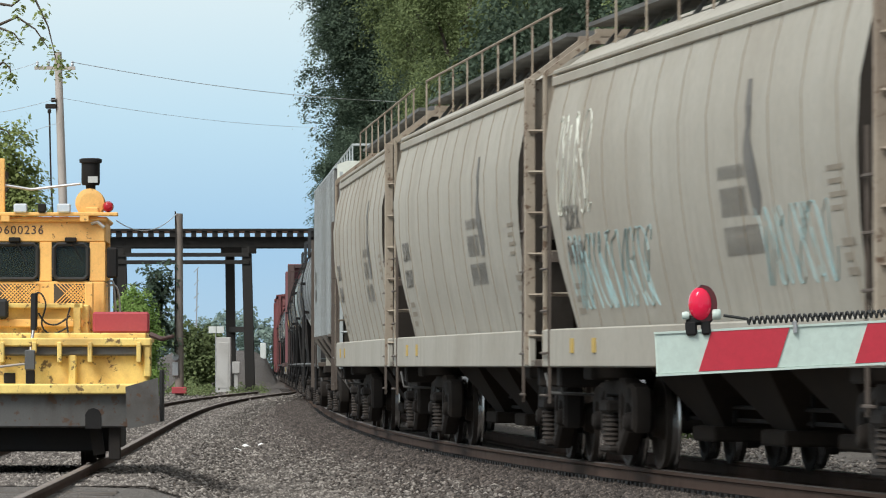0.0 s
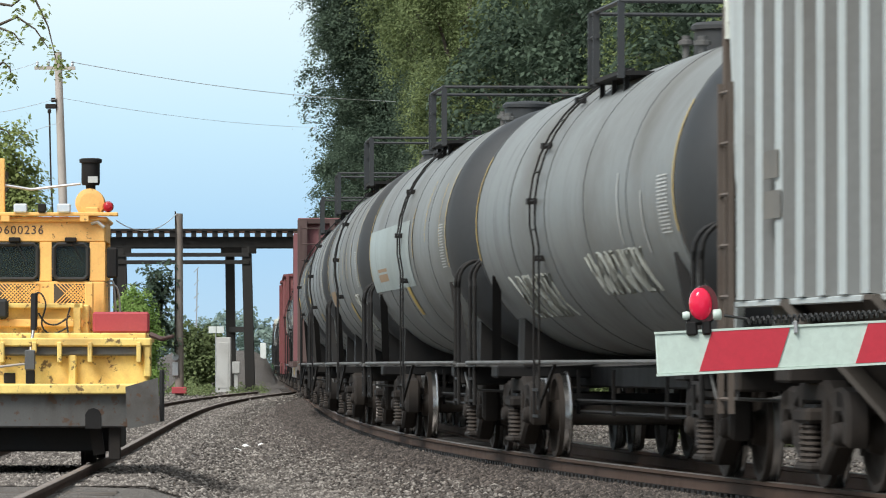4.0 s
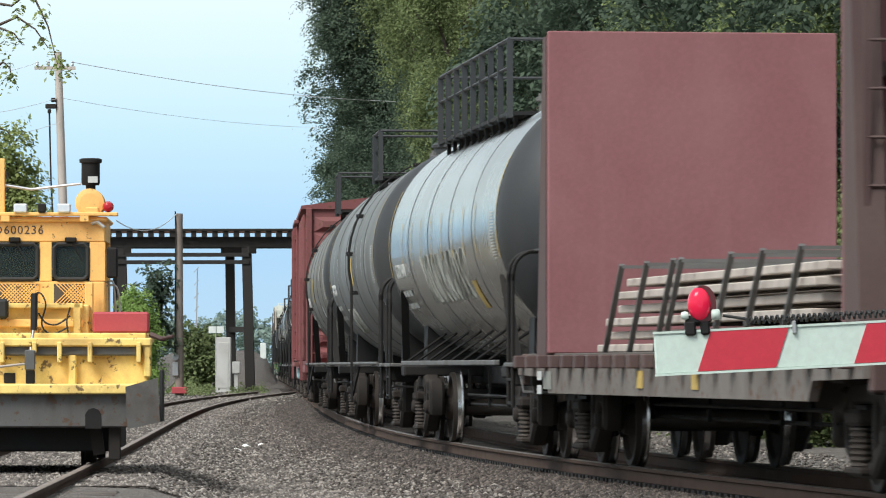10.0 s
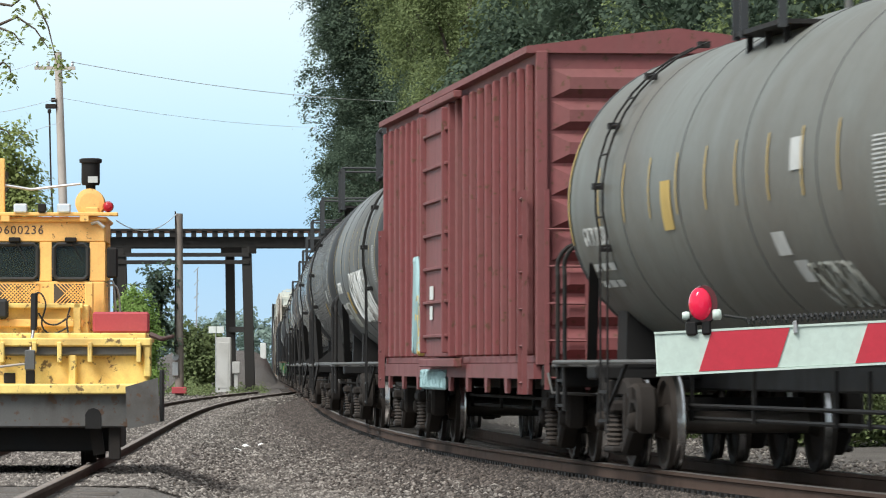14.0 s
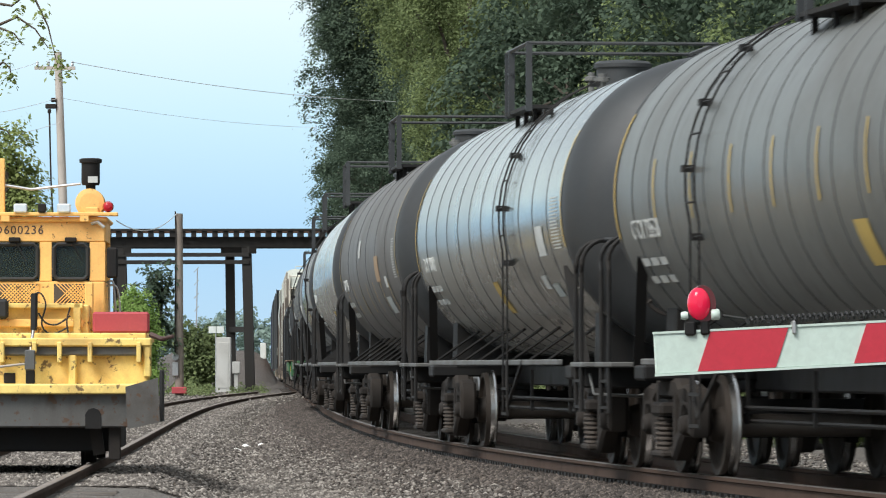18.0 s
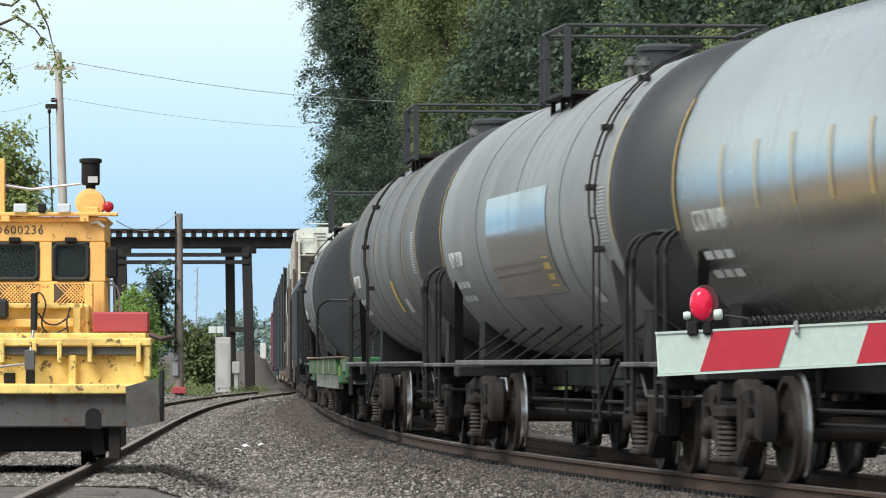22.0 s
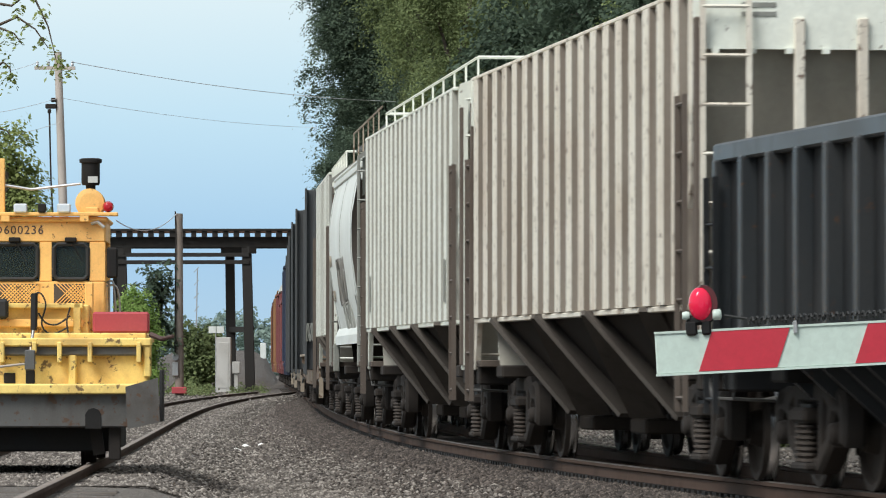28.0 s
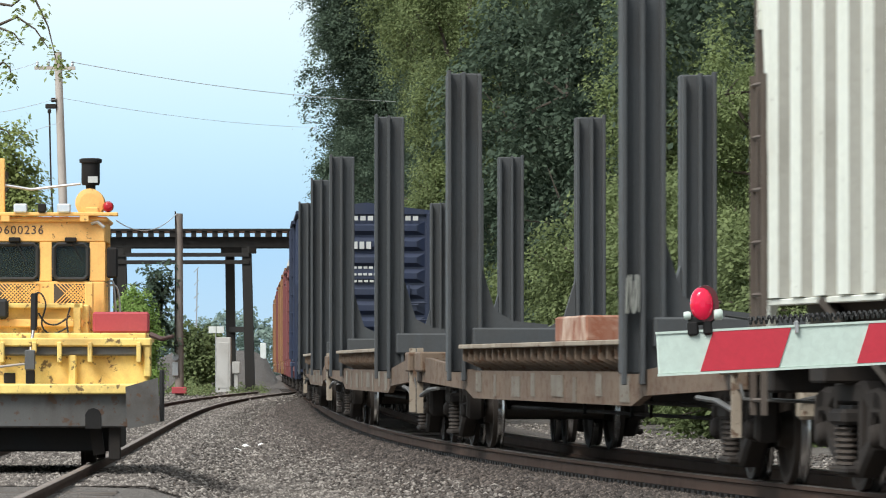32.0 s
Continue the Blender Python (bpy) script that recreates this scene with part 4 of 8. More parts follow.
for k, (xa, xc) in enumerate(((bx(437), bx(398)), (bx(214), bx(196)), (bx(10), bx(-10)), (1.2, 0.0), (9.5, 8.3), (18, 17), (27, 26))):
    b = Build()
    b.bar((xa - 0.05, 0.0, bz(438)), (xa + 0.18, -0.1, GZ - 0.6), 0.48, 0.48, (0, 1, 0))
    part("post", b, M_TIMBER, bridge)
    b = Build()
    b.bar((xc, 2.4, bz(438)), (xc + 0.1, 2.5, GZ - 0.6), 0.46, 0.46, (0, 1, 0))
    part("post", b, M_TIMBER, bridge)
    b = Build()
    b.bar((xc - 0.3, 2.6, bz(443)), (xa + 0.3, -0.3, bz(443)), 0.42, 0.34)
    part("cap_beam", b, M_TIMBER, bridge)
    b = Build()
    b.bar((xc, 2.4, bz(583)), (xa, 0.0, bz(583)), 0.2, 0.28)
    part("cross_brace", b, M_TIMBER, bridge)
for py in (451, 464):
    b = Build()
    b.box(bx(-20), bx(441), -0.33, -0.2, bz(py + 3.5), bz(py - 3.5), 0.01)
    part("girt", b, M_TIMBER, bridge)

# concrete cabinet and sign by the bridge post
x, y, _ = sight(395, 0, 272)
ob = thing("signal_cabinet", "pale weathered concrete relay cabinet by the bridge post", "cabinet", m=pose(x, y, GZ))
b = Build()
b.box(-0.37, 0.40, -0.4, 0.4, 0, 2.75, 0.03)
part("body", b, M_CONCRETE, ob)
b = Build()
b.box(-0.28, 0.30, -0.43, -0.39, 0.25, 2.5, 0.01)
part("door", b, M_CONCRETE, ob)
b = Build()
b.box(0.45, 0.85, -0.3, 0.05, 0.95, 1.55, 0.03)
b.box(0.55, 0.75, -0.2, 0.0, 0.0, 0.95, 0.02)
part("side_box", b, M_CONCRETE, ob)
x, y, _ = sight(382, 0, 270)
ob = thing("small_sign", "small blank white sign board on a thin post", "sign", m=pose(x, y, GZ))
b = Build()
b.tube([(0, 0, 0), (0, 0, 3.0)], 0.03, 6)
part("post", b, M_GALV, ob)
for k in (-0.17, 0.22):
    b = Build()
    b.box(k - 0.18, k + 0.18, -0.06, -0.03, 2.95, 3.28, 0.005)
    part("board", b, M_WHITE, ob)
# the gravel bank that climbs beyond the bridge
b = Build()
rows = []
for yy_ in np.arange(300, 471, 10.0):
    t = min(1.0, (yy_ - 300) / 130)
    xm = float(np.interp(-yy_, -_y, _x))
    row = []
    for k in range(13):
        u = k / 12
        xx = xm - 1.2 - 12 * (1 - u)
        lift = t * 2.6 * min(1.0, u * 3.2) * min(1.0, (1 - u) * 9 + 0.05)
        row.append((xx, yy_, GZ - 0.05 + lift + 0.25 * noise.noise((xx * 0.5, yy_ * 0.1, 2.0)) * t))
    rows.append(row)
b.grid(rows)
ob = new("gravel_bank", b.mesh("gravel_bank", [M_BED], 60))
tagged(ob, "brown gravel bank beside the track beyond the trestle", "gravel bank", kind="structure")
x, y, _ = sight(466, 0, 420)
ob = thing("signal_box", "small white trackside box in the distance", "box", m=pose(x, y, 1.55))
b = Build()
b.box(-0.22, 0.22, -0.2, 0.2, 0, 1.2, 0.03)
part("body", b, M_WHITE, ob)


# ---- crossing gate ----
GD = 21.6
gx, gz = (1160 - 784) * GD / 9708.6, 0.993 + (647.95 - 627) * GD / 9708.6
gate = thing("crossing_gate", "lowered crossing gate with a red and white striped arm", "crossing gate", m=pose(6.2, GD + 0.4, GZ))
b = Build()
b.lathe([(0, 0.25), (0.03, 0.25), (0.05, 0.08), (2.6, 0.06), (2.62, 0.0)], "z", (0, 0, 0), 14)
part("mast", b, M_GALV, gate, smooth=35)
b = Build()
b.box(-0.25, 0.25, -0.35, 0.3, 0.9, 1.7, 0.05)
part("mechanism", b, M_GALV, gate)
AW = 0.166
arm = Build()
tilt = -0.055
GATE_POSE = Matrix.Translation((gx - 6.2, -0.4, gz - GZ)) @ Matrix.Rotation(0.052, 4, "Y").inverted()
arm.box(0.0, 5.4, -0.012, 0.03, -AW / 2, AW / 2, 0.006)
GATE_ARM = part("arm", arm, M_ARMWHITE, gate, "white arm with slanted red stripes", at=GATE_POSE)
st = 0.308
for i in range(9):
    x0 = 0.165 + i * 2 * st
    b = Build()
    b.prism([(x0, -AW / 2 + 0.006), (x0 + st, -AW / 2 + 0.006), (x0 + st + 0.058, AW / 2 - 0.006), (x0 + 0.058, AW / 2 - 0.006)], -0.0165, -0.011)
    part("red_stripe", b, M_ARMRED, GATE_ARM)
for zz in (-AW / 2, AW / 2):
    b = Build()
    b.box(-0.004, 5.4, -0.018, -0.010, zz - 0.005, zz + 0.004)
    part("edge_trim", b, M_ARMWHITE, GATE_ARM)
lx = 0.185
b = Build()
b.box(lx - 0.062, lx - 0.018, -0.03, 0.04, AW / 2 - 0.018, AW / 2 + 0.04, 0.008)
b.box(lx + 0.000, lx + 0.036, -0.03, 0.04, AW / 2 - 0.018, AW / 2 + 0.04, 0.008)
b.box(lx - 0.058, lx + 0.034, -0.025, 0.04, AW / 2 + 0.022, AW / 2 + 0.062, 0.012)
b.box(lx - 0.03, lx + 0.06, 0.01, 0.05, AW / 2 + 0.03, AW / 2 + 0.12, 0.02)
part("lamp_bracket", b, M_BLACK, GATE_ARM)
b = Build()
b.lathe([(-0.055, 0.012), (-0.052, 0.03), (-0.04, 0.045), (-0.02, 0.052), (0.02, 0.052)], "y", (0, 0, 0), 20)
part("lamp", b, M_REDLENS, GATE_ARM, "lit red gate lamp", smooth=50, at=pose(lx, 0, AW / 2 + 0.105) @ Matrix.Diagonal((0.88, 1, 1.28, 1)))
b = Build()
b.lathe([(-0.03, 0.056), (0.03, 0.058), (0.05, 0.05), (0.055, 0.01)], "y", (0.018, 0.004, 0), 20)
part("lamp_hood", b, M_HOOD, GATE_ARM, smooth=50, at=pose(lx, 0, AW / 2 + 0.105) @ Matrix.Diagonal((0.9, 1, 1.3, 1)))
b = Build()
b.lathe([(-0.018, 0.018), (-0.012, 0.022), (0.012, 0.022), (0.018, 0.014)], "x", (lx + 0.062, -0.02, AW / 2 + 0.06), 16)
part("lamp_cap", b, M_ARMWHITE, GATE_ARM, smooth=60)
b = Build()
b.lathe([(-0.016, 0.014), (0.0, 0.018), (0.012, 0.014)], "x", (lx - 0.058, -0.02, AW / 2 + 0.062), 10)
part("lamp_cap", b, M_ARMWHITE, GATE_ARM, smooth=60)
b = Build()
b.lathe([(0.0, 0.012), (0.008, 0.012), (0.012, 0.006)], "z", (lx + 0.012, -0.005, AW / 2 + 0.168), 8)
part("lamp_screw", b, M_BLACK, GATE_ARM)
b = Build()
pts = []
for i in range(1150):
    u = i / 1149
    ph = i * 1.15
    if u < 0.03:
        pts.append((lx + 0.09 + u * 3.0, 0.0, AW / 2 + 0.055 - u * 0.6))
    else:
        pts.append((lx + 0.18 + (u - 0.03) * 4.4, 0.0135 * math.cos(ph), AW / 2 + 0.030 + 0.0135 * math.sin(ph)))
b.tube(pts, 0.0058, 4)
part("coiled_cable", b, M_RUBBER, GATE_ARM, "black coiled lamp cable")
b = Build()
b.box(0.545, 0.56, -0.03, 0.05, AW / 2 - 0.03, AW / 2 + 0.02, 0.003)
part("clip", b, M_GALV, GATE_ARM)


# ---- track machine on the side track ----
MY = 56.0
MP = 9708.6 / MY
mx_, my_, ma_ = side_track(MY)
MC = 784 + mx_ * MP


def lx_(px):
    return (px - MC) / MP


def lz_(py):
    return 0.993 + (647.95 - py) / MP


mach = thing("ballast_regulator", "yellow track maintenance machine with cab and front plow", "track machine", m=Matrix.Translation((mx_, my_, 0)) @ Matrix.Rotation(ma_ - math.pi / 2, 4, "Z"))


def mbox(name, px0, px1, py0, py1, y0, y1, mat, bev=0.015, label=""):
    b = Build()
    b.box(lx_(px0), lx_(px1), y0, y1, lz_(py1), lz_(py0), bev)
    return part(name, b, mat, mach, label)


W0 = 2 * MC  # mirror of the right edge
mbox("plow_blade", W0 - 245, 245, 693, 755, -0.9, -0.78, M_PLOW)
for s in (-1, 1):
    b = Build()
    b.prism([(lx_(232), lz_(757)), (lx_(288), lz_(745)), (lx_(284), lz_(668)), (lx_(228), lz_(684))][::-1], -1.15, -1.09)
    w = part("plow_wing", b, M_PLOW, mach, at=Matrix.Identity(4) if s > 0 else Matrix.Diagonal((-1, 1, 1, 1)))
mbox("plow_top", W0 - 252, 252, 679, 697, -1.0, -0.70, M_YELLOW)
mbox("plow_back", W0 - 262, 268, 612, 682, -0.72, -0.6, M_YELLOW)
mbox("plow_lip", W0 - 272, 272, 599, 614, -0.86, -0.55, M_YELLOW)
mbox("rubber_strip", W0 - 250, 250, 613, 630, -0.80, -0.73, M_GREYSTEEL, 0.015, "grey rubber wiper strip")
# no opening is cut: a flat black patch gives the notch its inner shade
b = Build()
b.prism([(lx_(157), lz_(757)), (lx_(185), lz_(757)), (lx_(185), lz_(732)), (lx_(180), lz_(724)), (lx_(171), lz_(721)), (lx_(162), lz_(724)), (lx_(157), lz_(732))], -0.906, -0.895)
part("plow_notch", b, M_BLACK, mach, "black arched patch for the shade inside the plow notch")
mbox("centre_post", 127, 141, 628, 682, -0.8, -0.7, M_YELLOW)
mbox("side_post", W0 - 270, W0 - 256, 600, 684, -0.8, -0.6, M_YELLOW)
mbox("side_post", 258, 271, 600, 668, -0.84, -0.6, M_YELLOW)
for px in (12, 68, 112, 165, 250):
    mbox("hinge", px - 4, px + 4, 606, 642 if px != 68 else 625, -0.9, -0.72, M_YELLOW, 0.008)
mbox("patch_hole", 14, 34, 660, 678, -0.735, -0.71, M_BLACK, 0.004)
mbox("patch_hole", 52, 68, 655, 682, -0.735, -0.71, M_BLACK, 0.004)
mbox("red_box", 167, 266, 553, 590, -0.5, -0.2, M_REDCLOTH, 0.02, "faded red metal tool box")
mbox("deck", W0 - 262, 262, 590, 606, -0.55, 2.6, M_YELLOW)
mbox("hood", W0 - 160, 160, 540, 600, -0.35, 0.2, M_YELLOW)
mbox("frame_bar", -90, 150, 538, 547, -0.45, -0.35, M_YELLOW, 0.01)
mbox("frame_bar", 133, 146, 538, 602, -0.45, -0.3, M_YELLOW, 0.01)
mbox("frame_bar", -70, 150, 566, 580, -0.42, -0.3, M_ORANGE, 0.01)
mbox("frame_bar", 150, 165, 500, 602, 0.0, 0.12, M_ORANGE, 0.01)
mbox("chassis", W0 - 205, 205, 690, 798, -0.45, 3.6, M_BLACK)
# cab of panels round its openings
CF, CB = 0.25, 1.75
half = (185 - MC)
c0, c1 = MC - half, MC + half
mbox("cab_front", c0, c1, 390, 428, CF, CF + 0.05, M_ORANGE)
mbox("cab_front", c0, c1, 497, 560, CF, CF + 0.05, M_ORANGE)
mbox("cab_post", 157, c1, 428, 497, CF, CF + 0.05, M_ORANGE, 0.005)
mbox("cab_post", 68, 90, 428, 497, CF, CF + 0.05, M_ORANGE, 0.005)
mbox("cab_post", c0, -20, 428, 497, CF, CF + 0.05, M_ORANGE, 0.005)
for px0, px1 in ((-20, 68), (90, 157)):
    b = Build()
    x0, x1, z0, z1 = lx_(px0), lx_(px1), lz_(497), lz_(428)
    b.tube([(x0 + 0.06, CF, z0 + 0.02), (x0 + 0.02, CF, z0 + 0.06), (x0 + 0.02, CF, z1 - 0.06), (x0 + 0.06, CF, z1 - 0.02), (x1 - 0.06, CF, z1 - 0.02), (x1 - 0.02, CF, z1 - 0.06), (x1 - 0.02, CF, z0 + 0.06), (x1 - 0.06, CF, z0 + 0.02), (x0 + 0.06, CF, z0 + 0.02)], 0.024, 6)
    win = part("window", b, M_RUBBER, mach, "rounded cab window in a black rubber seal")
    b = Build()
    b.box(x0, x1, CF + 0.02, CF + 0.026, z0, z1)
    g = part("pane", b, M_GLASS, win)
    g.visible_shadow = False
    b = Build()
    b.tube([((x0 + x1) / 2, CF - 0.03, z1 + 0.02), ((x0 + x1) / 2 + 0.12, CF - 0.02, z0 + 0.2)], 0.007, 4)
    b.box((x0 + x1) / 2 - 0.06, (x0 + x1) / 2 + 0.06, CF - 0.05, CF, z1, z1 + 0.05, 0.01)
    part("wiper", b, M_BLACK, win)
    b = Build()
    u = x0 + 0.04
    zz0, zz1 = lz_(536), lz_(502)
    while u < x1 - 0.04:
        b.bar((u, CF - 0.008, zz0), (min(u + 0.2, x1), CF - 0.008, zz1), 0.009, 0.01)
        b.bar((u, CF - 0.008, zz1), (min(u + 0.2, x1), CF - 0.008, zz0), 0.009, 0.01)
        u += 0.038
    part("mesh_guard", b, M_ORANGE, mach, "expanded steel guard below the window")
    b = Build()
    b.box(x0 + 0.02, x1 - 0.02, CF - 0.004, CF + 0.0, zz0, zz1)
    part("guard_backing", b, M_ENDSHEET, mach)
b = Build()
b.box(lx_(c0), lx_(c0) + 0.05, CF, CB, lz_(600), lz_(392))
part("cab_side", b, M_ORANGE, mach)
b = Build()
b.box(lx_(c1) - 0.05, lx_(c1), CF + 0.052, CB, lz_(600), lz_(500))
b.box(lx_(c1) - 0.05, lx_(c1), CF + 0.052, CB, lz_(425), lz_(392))
b.box(lx_(c1) - 0.05, lx_(c1), CB - 0.15, CB, lz_(500), lz_(425))
part("cab_side", b, M_ORANGE, mach)
mbox("cab_back", c0, c1, 392, 420, CB, CB + 0.05, M_ORANGE)
mbox("cab_back", c0, c1, 500, 600, CB, CB + 0.05, M_ORANGE)
# black panel added across the rear opening to keep the cab interior dark
mbox("cab_back", c0, c1, 421, 499, CB, CB + 0.04, M_BLACK, 0.004)
mbox("cab_lining", c0 + 9, c1 - 9, 560, 590, CF + 0.06, CB, M_BLACK, 0.004)
mbox("seat", 10, 60, 470, 590, 0.9, 1.3, M_RUBBER, 0.05)
mbox("console", 95, 150, 500, 590, 0.5, 0.8, M_BLACK, 0.03)
mbox("cab_roof", c0 - 6, c1 + 5, 383, 392, CF - 0.05, CB + 0.05, M_ORANGE, 0.02)
mbox("roof_rack", c0 - 22, 208, 375, 382, CF - 0.1, CF - 0.02, M_ORANGE, 0.01)
mbox("rack_post", 0, 16, 381, 392, CF - 0.1, CF, M_ORANGE, 0.005)
mbox("rack_post", 140, 156, 381, 392, CF - 0.1, CF, M_ORANGE, 0.005)
for px, r in ((35, 12), (112, 12), (73, 7)):
    b = Build()
    b.box(lx_(px - r), lx_(px + r), CF - 0.13, CF - 0.05, lz_(376), lz_(360), 0.012)
    part("work_lamp", b, M_LAMPGLASS if r == 12 else M_BLACK, mach)
b = Build()
b.lathe([(-0.18, 0.1), (-0.17, 0.148), (0.0, 0.15), (0.25, 0.15), (0.26, 0.1)], "y", (lx_(157), CF + 0.15, lz_(358)), 28)
part("air_cleaner", b, M_ORANGE, mach, "round orange air cleaner drum", smooth=35)
mbox("drum_bracket", 150, 173, 366, 377, CF - 0.06, CF + 0.1, M_ORANGE, 0.01)
b = Build()
b.lathe([(lz_(326), 0.085), (lz_(322), 0.095), (lz_(287), 0.095), (lz_(286), 0.115), (lz_(280), 0.118), (lz_(278), 0.09)], "z", (lx_(158), CF + 0.1, 0), 20)
b.lathe([(lz_(340), 0.05), (lz_(325), 0.05)], "z", (lx_(158), CF + 0.1, 0), 12)
part("exhaust_pipe", b, M_BLACK, mach, "black air intake stack with cap", smooth=35)
mbox("stack_plate", 154, 171, 311, 322, CF - 0.01, CF + 0.003, M_WHITEMARK, 0.001)
b = Build()
b.lathe([(-0.06, 0.02), (-0.05, 0.045), (0.0, 0.058), (0.03, 0.05)], "y", (lx_(190), CF - 0.05, lz_(365)), 18)
part("tail_lamp", b, M_REDHOOD, mach, "round red lamp", smooth=50)
b = Build()
b.tube([(lx_(-40), CF + 0.2, lz_(331)), (lx_(8), CF + 0.2, lz_(326)), (lx_(52), CF + 0.18, lz_(333)), (lx_(140), CF + 0.12, lz_(323))], 0.014, 8)
part("roof_pipe", b, M_GALV, mach)
mbox("roof_post", -6, 5, 278, 378, CF + 0.15, CF + 0.22, M_ORANGE, 0.01)
b = Build()
b.tube([(lx_(160), CF - 0.02, lz_(395)), (lx_(172), CF - 0.04, lz_(392)), (lx_(183), CF - 0.05, lz_(402))], 0.02, 6)
part("hose", b, M_GALV, mach)
for k, pts in enumerate((((60, 525), (75, 520), (85, 540), (78, 575), (95, 592), (125, 580)), ((72, 555), (85, 572), (105, 575), (128, 560)), ((128, 545), (122, 570), (126, 598)))):
    b = Build()
    b.tube(eased([(lx_(p), -0.5, lz_(q)) for p, q in pts]), 0.010, 6)
    part("hydraulic_hose", b, M_RUBBER, mach)
b = Build()
b.tube([(lx_(66), -0.7, lz_(585)), (lx_(66), -0.62, lz_(522))], 0.035, 10)
part("hydraulic_cylinder", b, M_BLACK, mach)
b = Build()
b.tube([(lx_(61), -0.86, lz_(622)), (lx_(65), -0.7, lz_(584))], 0.018, 10)
part("cylinder_rod", b, M_TREAD, mach)
mbox("rod_fork", 52, 70, 620, 655, -0.95, -0.85, M_GREYSTEEL, 0.01)
b = Build()
b.tube([(lx_(-40), -0.98, lz_(655)), (lx_(20), -0.95, lz_(648)), (lx_(72), -0.9, lz_(642))], 0.014, 6)
part("spray_bar", b, M_POLE, mach)
mbox("rubber_flap", -14, 20, 530, 566, -0.55, -0.45, M_RUBBER, 0.03)
b = Build()
b.box(lx_(187), lx_(207), CF - 0.02, CF + 0.03, lz_(492), lz_(437), 0.02)
part("mirror", b, M_BLACK, mach)
b = Build()
for pts in (((186, 500), (198, 500), (203, 560)), ((190, 500), (192, 590)), ((186, 505), (206, 512), (212, 590))):
    b.tube(eased([(lx_(p), CF + 0.2, lz_(q)) for p, q in pts]), 0.012, 6)
part("grab_rail", b, M_GALV, mach)
b = Build()
b.tube([(lx_(265), 0.4, lz_(592)), (lx_(285), 0.3, lz_(600)), (lx_(306), 0.2, lz_(595))], 0.03, 8, 0.02)
part("boom", b, M_BROWN, mach)
for y0 in (0.25, 3.0):
    w = new("wheelset", shared("small_wheels", lambda: Build().lathe([(-0.8, 0.05), (-0.8, 0.26), (-0.70, 0.27), (-0.68, 0.30), (-0.65, 0.30), (-0.64, 0.06), (0.64, 0.06), (0.65, 0.30), (0.68, 0.30), (0.70, 0.27), (0.8, 0.26), (0.8, 0.05)], "x", (0, 0, 0), 24).mesh("wheelset", [M_WHEEL], 35)))
    w.parent = mach
    w.matrix_basis = pose(0, y0, 0.27)
for q in (-1, 1):
    b = Build()
    b.box(q * 0.78 - 0.14, q * 0.78 + 0.14, -0.55, 0.6, 0.36, 0.62, 0.02)
    part("axle_box", b, M_GEAR, mach)
    b = Build()
    b.bar((q * 0.86, -0.6, 0.1), (q * 0.80, -0.6, 0.5), 0.05, 0.12)
    part("rail_guard", b, M_GEAR, mach)
    b = Build()
    b.box(q * 1.02 - 0.06, q * 1.02 + 0.06, -0.8, -0.6, 0.05, 0.4, 0.01)
    part("rail_clamp", b, M_GEAR, mach)
mbox("wing_edge", 286, 292, 655, 745, -0.9, -0.2, M_RUBBER, 0.005)
lettering("D600236", 0.125, M_BROWN, mach, Matrix.Translation((lx_(31), CF - 0.003, lz_(407))) @ Matrix.Rotation(math.pi / 2, 4, "X"))


# ---- the train ----
TRAIN = []
WHEELS = {1: [], -1: []}
AXLE = 0.889


def cast_plate(outer, holes, y0, y1, inset):
    """A cast plate with openings: outlines in x and z, rounded off at both faces; one connected mesh."""
    loops = [outer] + holes
    flat, spans = [], []
    for k, lp in enumerate(loops):
        area = sum(lp[i][0] * lp[(i + 1) % len(lp)][1] - lp[(i + 1) % len(lp)][0] * lp[i][1] for i in range(len(lp)))
        lp = lp if (area > 0) == (k == 0) else lp[::-1]
        spans.append((len(flat), len(lp)))
        flat += lp
    small = []
    for o, n in spans:
        for i in range(n):
            a, p, c = (Vector(flat[o + (i + j) % n]) for j in (-1, 0, 1))
            t0, t1 = (p - a).normalized(), (c - p).normalized()
            m = Vector((-(t0.y + t1.y), t0.x + t1.x))
            small.append(tuple(p + m.normalized() * inset) if m.length > 0.05 else tuple(p))
    tris = tessellate_polygon([[Vector((*small[o + i], 0)) for i in range(n)] for o, n in spans])
    t = len(flat)
    b = Build()
    vs = [(x, y0, z) for x, z in small] + [(x, y0 + inset, z) for x, z in flat] + [(x, y1 - inset, z) for x, z in flat] + [(x, y1, z) for x, z in small]
    fs = [tuple(q) for q in tris] + [tuple(i + 3 * t for i in q[::-1]) for q in tris]
    for k in range(3):
        for o, n in spans:
            for i in range(n):
                u, w = o + i + k * t, o + (i + 1) % n + k * t
                fs.append((u, w, w + t, u + t))
    b.add(vs, fs)
    return b


def evened(me):
    """Turns all faces of a mesh outwards."""
    bm = bmesh.new()
    bm.from_mesh(me)
    bmesh.ops.recalc_face_normals(bm, faces=bm.faces)
    bm.to_mesh(me)
    bm.free()
    return me


